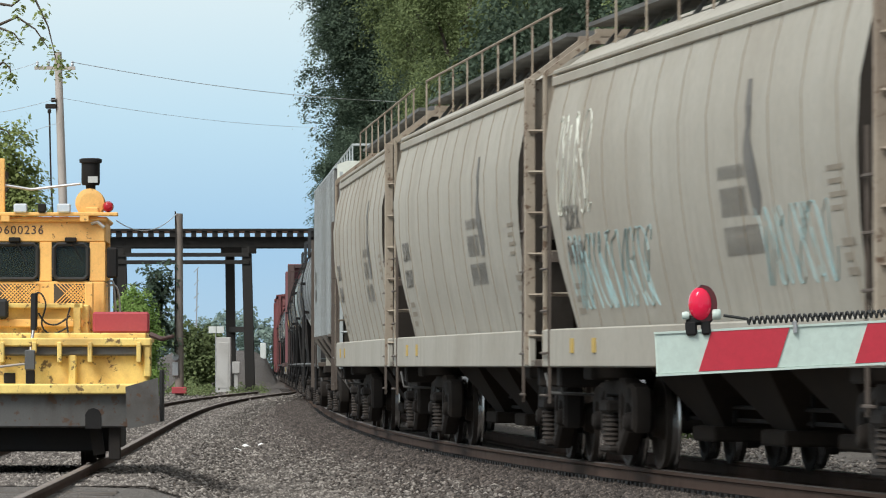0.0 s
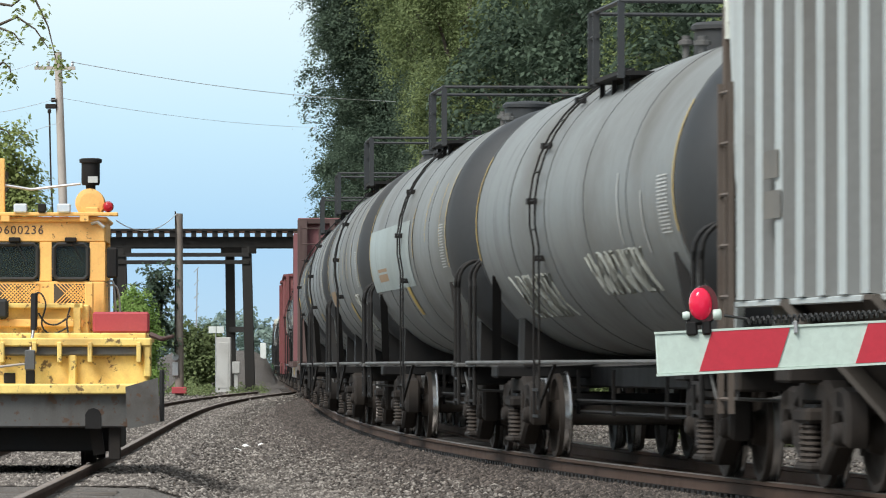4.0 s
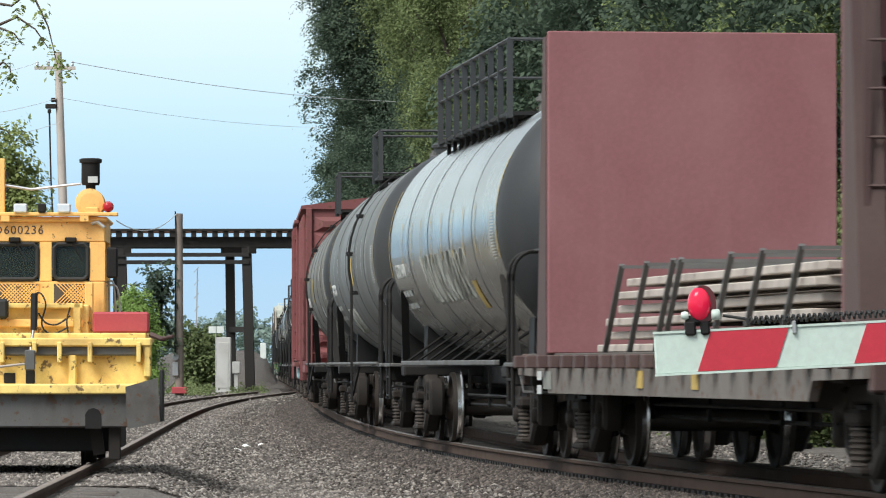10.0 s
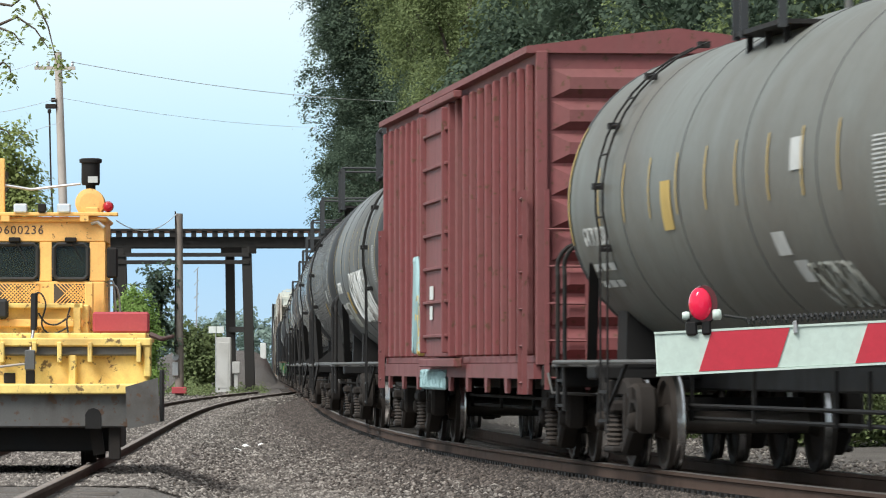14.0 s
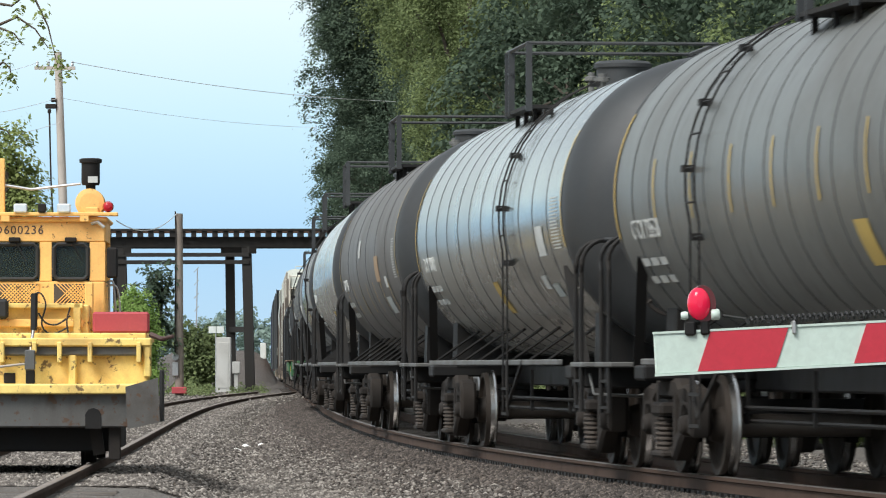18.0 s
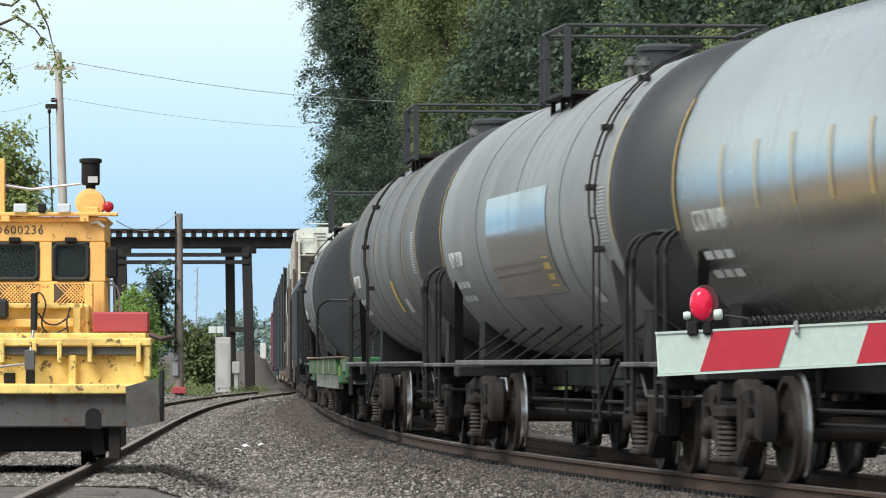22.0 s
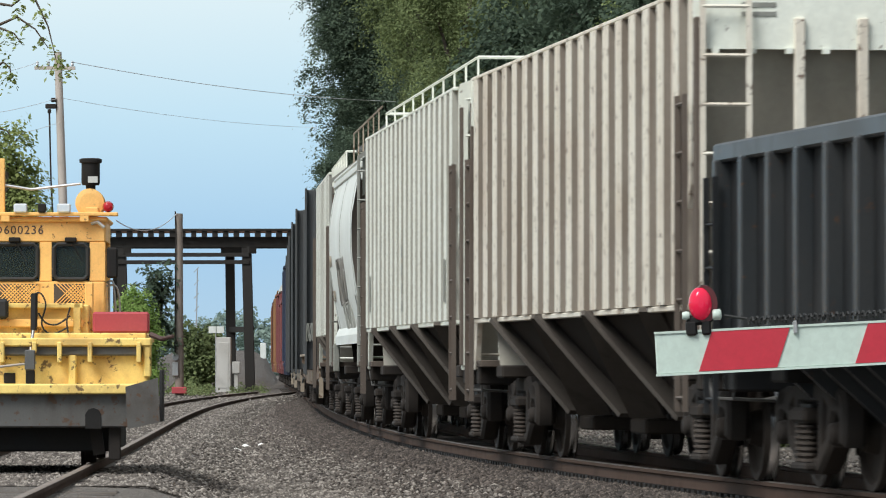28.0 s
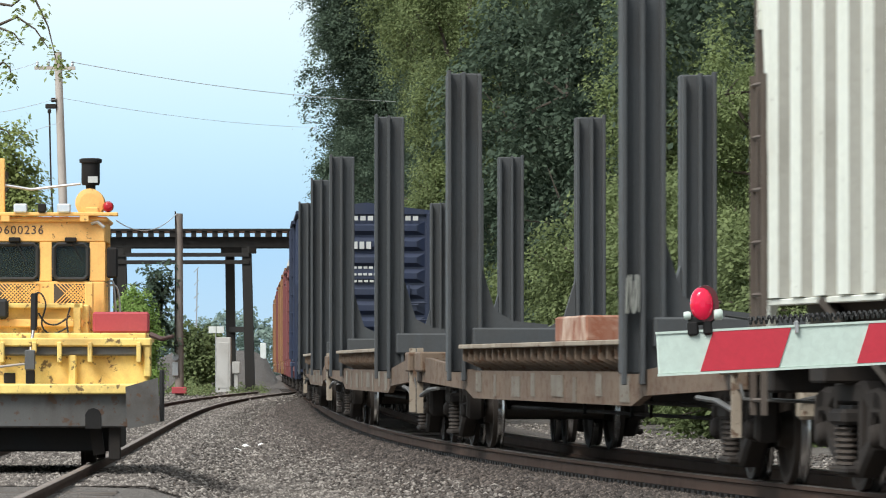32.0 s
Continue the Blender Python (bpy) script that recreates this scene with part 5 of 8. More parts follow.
def sideframe_mesh():
    """One casting: arched top, pedestal jaws round the bearings, a window for the springs."""
    r = [(0.33, 0.13), (0.56, 0.26), (0.72, 0.35), (0.75, 0.56), (0.80, 0.61), (0.98, 0.61), (1.03, 0.56), (1.03, 0.37), (1.14, 0.35), (1.19, 0.44), (1.19, 0.66), (1.11, 0.79), (0.86, 0.83), (0.60, 0.81), (0.45, 0.88)]
    outer = r + [(-x, z) for x, z in r[::-1]]
    holes = [[(-0.31, 0.27), (0.31, 0.27), (0.33, 0.70), (-0.33, 0.70)]]
    for s in (-1, 1):
        holes.append([(s * x, z) for x, z in ((0.46, 0.38), (0.60, 0.44), (0.64, 0.66), (0.50, 0.73))])
        holes.append([(s * x, z) for x, z in ((0.86, 0.70), (1.04, 0.68), (1.00, 0.75), (0.88, 0.77))])
    return evened(cast_plate(outer, holes, -0.10, 0.10, 0.035).mesh("sideframe", [M_GEAR], 40))


def bearing_mesh():
    b = Build()
    b.lathe([(-0.15, 0.03), (-0.15, 0.06), (-0.125, 0.085), (-0.06, 0.10), (0.08, 0.10)], "y", (0, 0, 0), 14)
    return b.mesh("bearing_cap", [M_GEAR], 30)


def spring_mesh():
    """A nest of coil springs that stands out under the bolster end."""
    b = Build()
    for x, y in ((-0.12, 0.0), (0.10, 0.0)):
        prof = []
        for i in range(7):
            z = 0.215 + i * 0.046
            prof += [(z, 0.040), (z + 0.013, 0.068), (z + 0.027, 0.068), (z + 0.040, 0.040)]
        b.lathe(prof, "z", (x, y, 0), 12)
    return b.mesh("spring", [M_COIL])


def spring_seat_mesh():
    return Build().box(-0.28, 0.28, -0.09, 0.10, 0.155, 0.22, 0.02).mesh("spring_seat", [M_GEAR])


def bolster_end_mesh():
    return Build().box(-0.25, 0.25, -0.10, 0.10, 0.535, 0.66, 0.03).mesh("bolster_end", [M_GEAR])


def wheelset_mesh():
    half = [(-1.05, 0.07), (-0.86, 0.10), (-0.86, 0.14), (-0.755, 0.17), (-0.755, 0.37), (-0.80, 0.40), (-0.80, 0.4525), (-0.745, 0.4565), (-0.694, 0.4625), (-0.675, 0.484), (-0.66, 0.478), (-0.665, 0.40), (-0.70, 0.36), (-0.70, 0.15), (-0.60, 0.105)]
    prof = half + [(-y, r) for y, r in half[::-1]]
    n, k = 40, len(prof)
    b = Build()
    b.lathe(prof, "y", (0, 0, 0), n)
    shiny = (7, 8)
    for i in range(k - 1):
        if i in shiny or (k - 2 - i) in shiny:
            for q in range(n):
                b.mi[i * n + q] = 1
    # the axle middle takes the lightened steel
    mid = len(half) - 1
    for q in range(n):
        b.mi[mid * n + q] = 2
    return b.mesh("wheelset", [M_WHEEL, M_TREAD, M_AXLE], 30)


def bolster_mesh():
    b = Build()
    b.prism_x([(-1.12, 0.58), (-0.4, 0.46), (0.4, 0.46), (1.12, 0.58), (1.12, 0.69), (-1.12, 0.69)], -0.2, 0.2)
    for s in (-1, 1):
        b.bar((s * 0.40, -0.8, 0.40), (s * 0.40, 0.8, 0.40), 0.09, 0.12)
        for q in (-1, 1):
            b.box(s * 0.44 - 0.04, s * 0.44 + 0.04, q * 0.75 - 0.06, q * 0.75 + 0.06, 0.28, 0.62, 0.01)
    b.bar((-0.45, 0.15, 0.42), (0.45, -0.15, 0.46), 0.04)
    return b.mesh("truck", [M_BLACK], 30)


def add_truck(car, x):
    tr = part("truck", shared("bolster", bolster_mesh), M_BLACK, car, "four-wheeled cast steel truck", at=pose(x, 0, 0))
    for s in (-1, 1):
        part("sideframe", shared("frame", sideframe_mesh), M_GEAR, tr, at=pose(0, s * 1.0, 0, 0, 0, 0 if s < 0 else 180))
        part("spring", shared("spring", spring_mesh), M_COIL, tr, "brown coil springs", at=pose(0, s * 1.11, 0))
        part("spring_seat", shared("seat", spring_seat_mesh), M_GEAR, tr, at=pose(0, s * 1.10, 0, 0, 0, 0 if s < 0 else 180))
        part("bolster_end", shared("bolster_end", bolster_end_mesh), M_GEAR, tr, at=pose(0, s * 1.10, 0, 0, 0, 0 if s < 0 else 180))
        for k in (-AXLE, AXLE):
            part("bearing_cap", shared("bearing", bearing_mesh), M_GEAR, tr, at=pose(k, s * 1.0, 0.457, 0, 0, 0 if s < 0 else 180))
        w = part("wheelset", shared("wheels", wheelset_mesh), M_WHEEL, tr, "steel wheels with polished treads", at=pose(s * AXLE, 0, 0.457))
        WHEELS[s].append(w)
    return tr


def coupler_mesh():
    b = Build()
    b.box(-0.85, -0.15, -0.09, 0.09, 0.80, 0.96, 0.02)
    b.prism([(-0.2, 0.74), (0.02, 0.74), (0.03, 1.02), (-0.2, 1.02)], -0.16, 0.13)
    b.tube([(-0.7, 0.45, 0.78), (-0.35, 0.42, 0.55), (-0.05, 0.30, 0.45)], 0.028, 6)
    return b.mesh("coupler", [M_GEAR], 30)


def new_car(name, label, category, a, c, inset=2.2, group="cars of the freight train"):
    """A car between two coupling points a and c (metres along the train); x runs ahead, the floor is the rail top."""
    car = thing(name, label, category, group)
    length = a - c
    for s in (-1, 1):
        add_truck(car, s * (length / 2 - inset))
        part("coupler", shared("coupler", coupler_mesh), M_GEAR, car, at=pose(s * length / 2, 0, 0, 0, 0, 0 if s > 0 else 180))
    TRAIN.append((car, a - inset, c + inset))
    return car, length / 2


def underframe(car, h, mat, z0=0.72, z1=1.05, w=0.42):
    b = Build()
    b.box(-h + 0.55, h - 0.55, -w, w, z0, z1 - 0.004, 0.02)
    part("centre_sill", b, mat, car)
    for s in (-1, 1):
        b = Build()
        b.box(s * (h - 2.2) - 0.25, s * (h - 2.2) + 0.25, -1.35, 1.35, 0.86, z1, 0.02)
        part("body_bolster", b, mat, car)
        b = Build()
        b.box(s * (h - 0.72) - 0.12, s * (h - 0.72) + 0.12, -1.4, 1.4, 0.78, z1 + 0.004, 0.02)
        part("end_sill", b, mat, car)
        # cut lever and air hose at the corner
        b = Build()
        b.tube([(s * (h - 0.55), -1.35, 0.92), (s * (h - 0.45), -1.32, 0.72), (s * (h - 0.42), -0.9, 0.70), (s * (h - 0.40), -0.15, 0.86)], 0.016, 5)
        part("cut_lever", b, M_GREYSTEEL, car)


def brake_rigging(car, h, x0=-1.6):
    b = Build()
    b.lathe([(x0 - 0.4, 0.05), (x0 - 0.4, 0.16), (x0 + 0.4, 0.16), (x0 + 0.4, 0.05)], "x", (0, 0.75, 0.72), 12)
    b.box(x0 + 1.1, x0 + 1.4, 0.65, 0.95, 0.62, 0.85, 0.02)
    for z, y in ((0.50, -0.55), (0.62, -0.6)):
        b.tube([(-h + 3.4, y, z), (h - 3.4, y, z)], 0.02, 5)
    for x in (-h + 3.4, -2.6, 0.9, 2.2, h - 3.4):
        b.bar((x, -0.58, 0.47), (x, -0.58, 0.95), 0.035)
    part("brake_rigging", b, M_BLACK, car)


def ladder(car, x, y, z0, z1, mat, w=0.42, step=0.38, name="ladder", across="x", r=0.014):
    d = (w / 2, 0) if across == "x" else (0, w / 2)
    rails = []
    for s in (-1, 1):
        b = Build()
        b.bar((x + s * d[0], y + s * d[1], z0), (x + s * d[0], y + s * d[1], z1), 0.05, 0.02)
        rails.append(part(name if s < 0 else "ladder_rail", b, mat, rails[0] if rails else car))
    z = z0 + 0.12
    while z < z1 - 0.05:
        b = Build()
        b.tube([(x - d[0], y - d[1], z), (x + d[0], y + d[1], z)], r, 5)
        part("rung", b, mat, rails[0])
        z += step
    return rails[0]


def on_tank(x, deg, rad, zc):
    a = radians(deg)
    m = Matrix(((1, 0, 0, x), (0, math.sin(a), -math.cos(a), -rad * math.cos(a)), (0, math.cos(a), math.sin(a), zc + rad * math.sin(a)), (0, 0, 0, 1)))
    return m


def tank_patch(car, x0, x1, a0, a1, rad, zc, mat, name="marking", slant=0.0):
    """A thin painted or bare patch laid on the curved side."""
    n = max(2, int(abs(a1 - a0) / 5) + 2)
    rows = []
    for i in range(n):
        a = radians(a0 + (a1 - a0) * i / (n - 1))
        sh = slant * i / (n - 1)
        rows.append([(x0 + sh, -rad * math.cos(a), zc + rad * math.sin(a)), (x1 + sh, -rad * math.cos(a), zc + rad * math.sin(a))])
    b = Build()
    b.grid(rows)
    return part(name, b, mat, car, smooth=60)


def stencil_block(car, x, width, deg, lines, rad, zc, mat, seed):
    """A block of small unreadable stencilled lines, as rows of short bars."""
    rng = random.Random(seed)
    b = Build()
    for i in range(lines):
        d0 = radians(deg + 6 - i * 1.3)
        d1 = d0 - radians(0.55)
        u = x
        while u < x + width:
            w = min(rng.uniform(0.05, 0.2), x + width - u)
            b.add([(p, -rad * math.cos(d), zc + rad * math.sin(d)) for p, d in ((u, d1), (u + w, d1), (u + w, d0), (u, d0))], [(0, 1, 2, 3)])
            u += w + 0.025
    return tagged(part("stencil_block", b, mat, car, "block of small stencilled lines"), kind="stuff")


def scrawl(car, put, mat, seed, length, height, r=0.03, name="spray_paint"):
    """Looping sprayed lines; put maps (along, up) to the side of the car."""
    rng = random.Random(seed)
    b = Build()
    u, pts = 0.0, []
    while u < length:
        w = rng.uniform(0.25, 0.5) * height
        ph = rng.uniform(0, 6)
        k = rng.uniform(0.7, 1.6)
        for i in range(14):
            t = i / 13
            pts.append(put(u + w * (t + 0.5 * math.sin(ph + 6.3 * k * t)), height * (0.5 + 0.45 * math.sin(ph * 1.7 + 5.2 * t))))
        u += w * rng.uniform(0.7, 1.1)
    b.tube(pts, r, 4)
    return part(name, b, mat, car)


def tank_car(label, a, c, shell, rad=1.48, zc=2.58, bands=6, band_mat=None, rail=0, ladder_x=0.6, dashes=(), dash_mat=None,
             mark="", mark_mat=None, patches=(), heads=None, skirt=False, man=0.34, edge_mat=None, bulge=0.5):
    car, h = new_car("tank_car", label, "tank car", a, c)
    e = h - 0.86
    dep = rad * bulge
    prof = []
    for i in range(9):
        t = i / 8 * math.pi / 2
        prof.append((-e + dep - dep * math.cos(t), max(0.02, rad * math.sin(t))))
    prof += [(-p[0], p[1]) for p in prof[::-1]]
    b = Build()
    b.lathe(prof, "x", (0, 0, zc), 56)
    tank = part("tank", b, shell, car, smooth=35)
    heads = heads or M_HEAD
    if heads:
        for s in (-1, 1):
            b = Build()
            b.lathe([(s * (x * -1), r + 0.004) for x, r in prof[:9]] + [(s * (e - dep - 0.06), rad + 0.004), (s * (e - dep - 0.07), rad - 0.002)], "x", (0, 0, zc), 56)
            part("tank_end", b, heads, car, "black painted tank end", smooth=35)
    # weld seams and jacket bands
    for i in range(bands):
        x = -e + dep + 0.12 + (2 * (e - dep) - 0.24) * i / (bands - 1)
        wd = 0.010
        key = ("band", round(rad, 3), wd)
        me = shared((key, (band_mat or M_HEAD).name), lambda: Build().lathe([(-wd, rad), (-wd * 0.7, rad + 0.006), (wd * 0.7, rad + 0.006), (wd, rad)], "x", (0, 0, 0), 56).mesh("band", [band_mat or M_HEAD], 35))
        part("band", me, shell, tank, at=pose(x, 0, zc))
    underframe(car, h, M_BLACK, 0.76, 1.0, 0.30)
    brake_rigging(car, h)
    # saddles over the trucks
    for s in (-1, 1):
        x = s * (h - 2.2)
        b = Build()
        pts = [(rad * 0.93 * math.sin(t), zc - rad * 0.93 * math.cos(t) - 0.03) for t in np.linspace(-0.85, 0.85, 9)]
        b.prism_x([(-1.05, 0.98)] + [(p[0], p[1]) for p in pts] + [(1.05, 0.98)], x - 0.26, x + 0.26)
        part("saddle", b, M_BLACK, car)
        for q in (-1, 1):
            b = Build()
            b.bar((x + s * 0.55, q * 1.25, 1.0), (x - s * 0.1, q * rad * 0.9, zc - rad * 0.40), 0.10, 0.03)
            part("saddle_brace", b, M_BLACK, car)
        b = Build()
        b.box(s * (h - 0.85) - 0.42, s * (h - 0.85) + 0.42, -1.45, 1.45, 0.98, 1.03, 0.01)
        part("end_platform", b, M_GREYSTEEL, car)
        # hooped end rails
        for q in (-1, 1):
            b = Build()
            xx = s * (h - 0.62)
            for k in (0, 1):
                x2 = xx - s * k * 0.42
                b.tube([(x2, q * 1.42, 0.55), (x2, q * 1.42, 1.9)] + [(x2 + s * 0.04, q * (1.18 + 0.24 * math.cos(v)), 1.98 + 0.24 * math.sin(v)) for v in np.linspace(0, math.pi / 2, 6)] + [(x2 + s * 0.06, q * 0.75, 2.22)], 0.023, 7)
            for z in (0.6, 0.85):
                b.bar((xx, q * 1.42, z), (xx - s * 0.42, q * 1.42, z), 0.03, 0.03)
            part("end_rail", b, M_BLACK, car)
        b = Build()
        b.tube([(s * (h - 0.55), -1.2, 2.22), (s * (h - 0.55), 1.2, 2.22)], 0.022, 6)
        part("cross_rail", b, M_HEAD, car)
    b = Build()
    rim = [(h - 0.6, -0.55 + 0.26 * math.cos(k * math.pi / 12), 1.75 + 0.26 * math.sin(k * math.pi / 12)) for k in range(25)]
    b.tube(rim, 0.018, 5)
    for k in (0, 8, 16):
        b.bar(rim[k], (h - 0.6, -0.55, 1.75), 0.025, 0.02)
    b.tube([(h - 0.6, -0.55, 1.75), (h - 0.85, -0.55, 1.75)], 0.04, 8)
    b.tube([(h - 0.6, -0.78, 1.6), (h - 0.6, -0.55, 1.75), (h - 0.6, -0.4, 1.95)], 0.02, 5)
    part("brake_wheel", b, M_GEAR, car)
    # long side rails with their stays
    for q in () if skirt else (-1, 1):
        b = Build()
        b.tube([(-h + 0.7, q * 1.47, 1.03), (h - 0.7, q * 1.47, 1.03)], 0.022, 8)
        for i in range(4):
            x = -h + 2.4 + (2 * h - 4.8) * i / 3
            b.bar((x, q * 1.47, 1.0), (x, q * 0.9, 1.02), 0.02, 0.03)
        part("side_rail", b, M_GREYSTEEL, car)
    if skirt:
        for i in range(8):
            x = -h + 3.4 + (2 * h - 6.8) * i / 7
            for q in (-1, 1):
                b = Build()
                b.bar((x - 0.2, q * 1.38, 1.05), (x + 0.3, q * rad * 0.62, zc - rad * 0.79), 0.035, 0.02)
                part("skirt_strut", b, M_BLACK, car)
        for q in (-1, 1):
            b = Build()
            b.box(-h + 2.6, h - 2.6, q * 1.38 - 0.03, q * 1.38 + 0.03, 1.0, 1.06, 0.01)
            part("side_sill", b, M_GREYSTEEL, car)
    # side ladder that follows the shell
    for q in (-1,) if ladder_x is not None else ():
        b = Build()
        for k in (-0.2, 0.2):
            pts = [(ladder_x + k, q * 1.5, 0.45), (ladder_x + k, q * 1.5, 1.1)]
            for d in range(-14, 76, 9):
                aa = radians(d)
                pts.append((ladder_x + k, q * (rad + 0.07) * math.cos(aa), zc + (rad + 0.07) * math.sin(aa)))
            b.tube(pts, 0.011, 6)
        for d in range(-18, 72, 11):
            aa = radians(d)
            p = (q * (rad + 0.07) * math.cos(aa), zc + (rad + 0.07) * math.sin(aa))
            b.tube([(ladder_x - 0.2, *p), (ladder_x + 0.2, *p)], 0.010, 5)
            if d % 2 == 0:
                b.box(ladder_x - 0.26, ladder_x - 0.14, p[0] - 0.03, p[0] + 0.08, p[1] - 0.03, p[1] + 0.03)
        for z in (0.48, 0.75):
            b.bar((ladder_x - 0.22, q * 1.5, z), (ladder_x + 0.22, q * 1.5, z), 0.03)
        b.bar((ladder_x, q * 1.48, 0.55), (ladder_x + 0.75, q * 1.40, 1.05), 0.03)
        b.bar((ladder_x, q * 1.48, 0.55), (ladder_x - 0.75, q * 1.40, 1.05), 0.03)
        part("ladder", b, M_BLACK, car)
    # top fittings: walkway, rails, manway
    top = zc + rad
    wlk = 1.0 if rail == 0 else 4.2
    for q in (-1, 1):
        b = Build()
        b.box(-wlk, wlk, q * 0.85 - 0.22, q * 0.85 + 0.22, top - 0.22, top - 0.18)
        for x in np.arange(-wlk + 0.1, wlk, 0.8):
            b.bar((x, q * 0.95, top - 0.4), (x, q * 0.95, top - 0.2), 0.05)
        part("walkway", b, M_BLACK, car, "open steel walkway plate")
    ht = 0.5 if rail == 0 else 0.64
    for q in (-1, 1):
        b = Build()
        for x in ((-1.0, -0.65, 1.0) if rail == 0 else tuple(np.arange(-4.2, 4.3, 1.05))):
            b.bar((x, q * 1.05, top - 0.25), (x, q * 1.05, top + ht), 0.07, 0.03)
        b.tube([(-wlk, q * 1.05, top + ht), (wlk, q * 1.05, top + ht)], 0.025, 6)
        b.tube([(-wlk, q * 1.05, top + ht * 0.5), (wlk * (1 if rail else -0.6), q * 1.05, top + ht * 0.5)], 0.02, 6)
        part("top_rail", b, M_HEAD, car)
    for x in (-wlk, wlk):
        for z in (top + ht,):
            b = Build()
            b.tube([(x, -1.05, z), (x, 1.05, z)], 0.022, 6)
            part("cross_rail", b, M_HEAD, car)
    b = Build()
    b.lathe([(top - 0.1, 0.30), (top + man - 0.08, 0.30), (top + man - 0.07, 0.33), (top + man - 0.03, 0.33), (top + man, 0.29), (top + man + 0.02, 0.06)], "z", (0.25, 0.1, 0), 20)
    part("manway", b, M_HEAD, car, smooth=35)
    for x, y, r, hh in ((-0.55, -0.15, 0.06, 0.26), (-0.3, 0.35, 0.05, 0.2), (0.75, -0.2, 0.07, 0.18)):
        b = Build()
        b.lathe([(top - 0.12, r * 0.6), (top + hh - 0.10, r * 0.6), (top + hh - 0.09, r * 1.3), (top + hh - 0.05, r * 1.3), (top + hh - 0.04, r * 0.7), (top + hh, r * 0.7)], "z", (x, y, 0), 10)
        part("valve", b, M_GREYSTEEL, car, "small grey top valve")
    # reflective arcs where the ends join
    for s, k in ((-1, 0.10), (1, 0.06)):
        x = s * (e - dep - 0.12)
        tank_patch(car, x - 0.03, x + 0.03, -16, 30, rad + 0.012, zc, edge_mat or M_YELLOWMARK, "reflector")
    # marks
    dm = dash_mat or M_YELLOWMARK
    for x, d0, d1 in dashes:
        tank_patch(car, x - 0.026, x + 0.026, d0 - 14, d1 - 6, rad + 0.012, zc, dm, "reflector")
    if mark:
        o = lettering(mark, 0.26, mark_mat or M_WHITEMARK, car, on_tank(-e + 2.2, -14, rad + 0.012, zc), squeeze=0.78)
        for k in (0, 1):
            for i in range(3):
                tank_patch(car, -e + 1.55 + i * 0.42, -e + 1.88 + i * 0.42, -27 - k * 7, -24 - k * 7, rad + 0.012, zc, mark_mat or M_WHITEMARK)
    stencil_block(car, e - dep - 1.0, 0.55, -2, 16, rad + 0.012, zc, mark_mat or M_WHITEMARK, int(-a))
    for x0, x1, a0, a1, mt in patches:
        low = 16 if a0 > -25 else 5
        a0, a1 = a0 - low, a1 - low
        if mt is M_YELLOWMARK and a1 - a0 > 8:
            x0, x1, a0, a1 = (x0 + x1) / 2 - 0.24, (x0 + x1) / 2 + 0.24, a0 - 3, a1 + 1
        tank_patch(car, x0, x1, a0, a1, rad + 0.009, zc, mt, "patch")
    return car, h, rad, zc, e


def side_y(z, prof):
    return float(np.interp(z, [p[0] for p in prof], [p[1] for p in prof]))


CURVED = [(1.10, 1.30), (1.5, 1.38), (2.0, 1.49), (2.6, 1.57), (3.1, 1.58), (3.5, 1.52), (3.80, 1.44), (3.92, 1.42)]


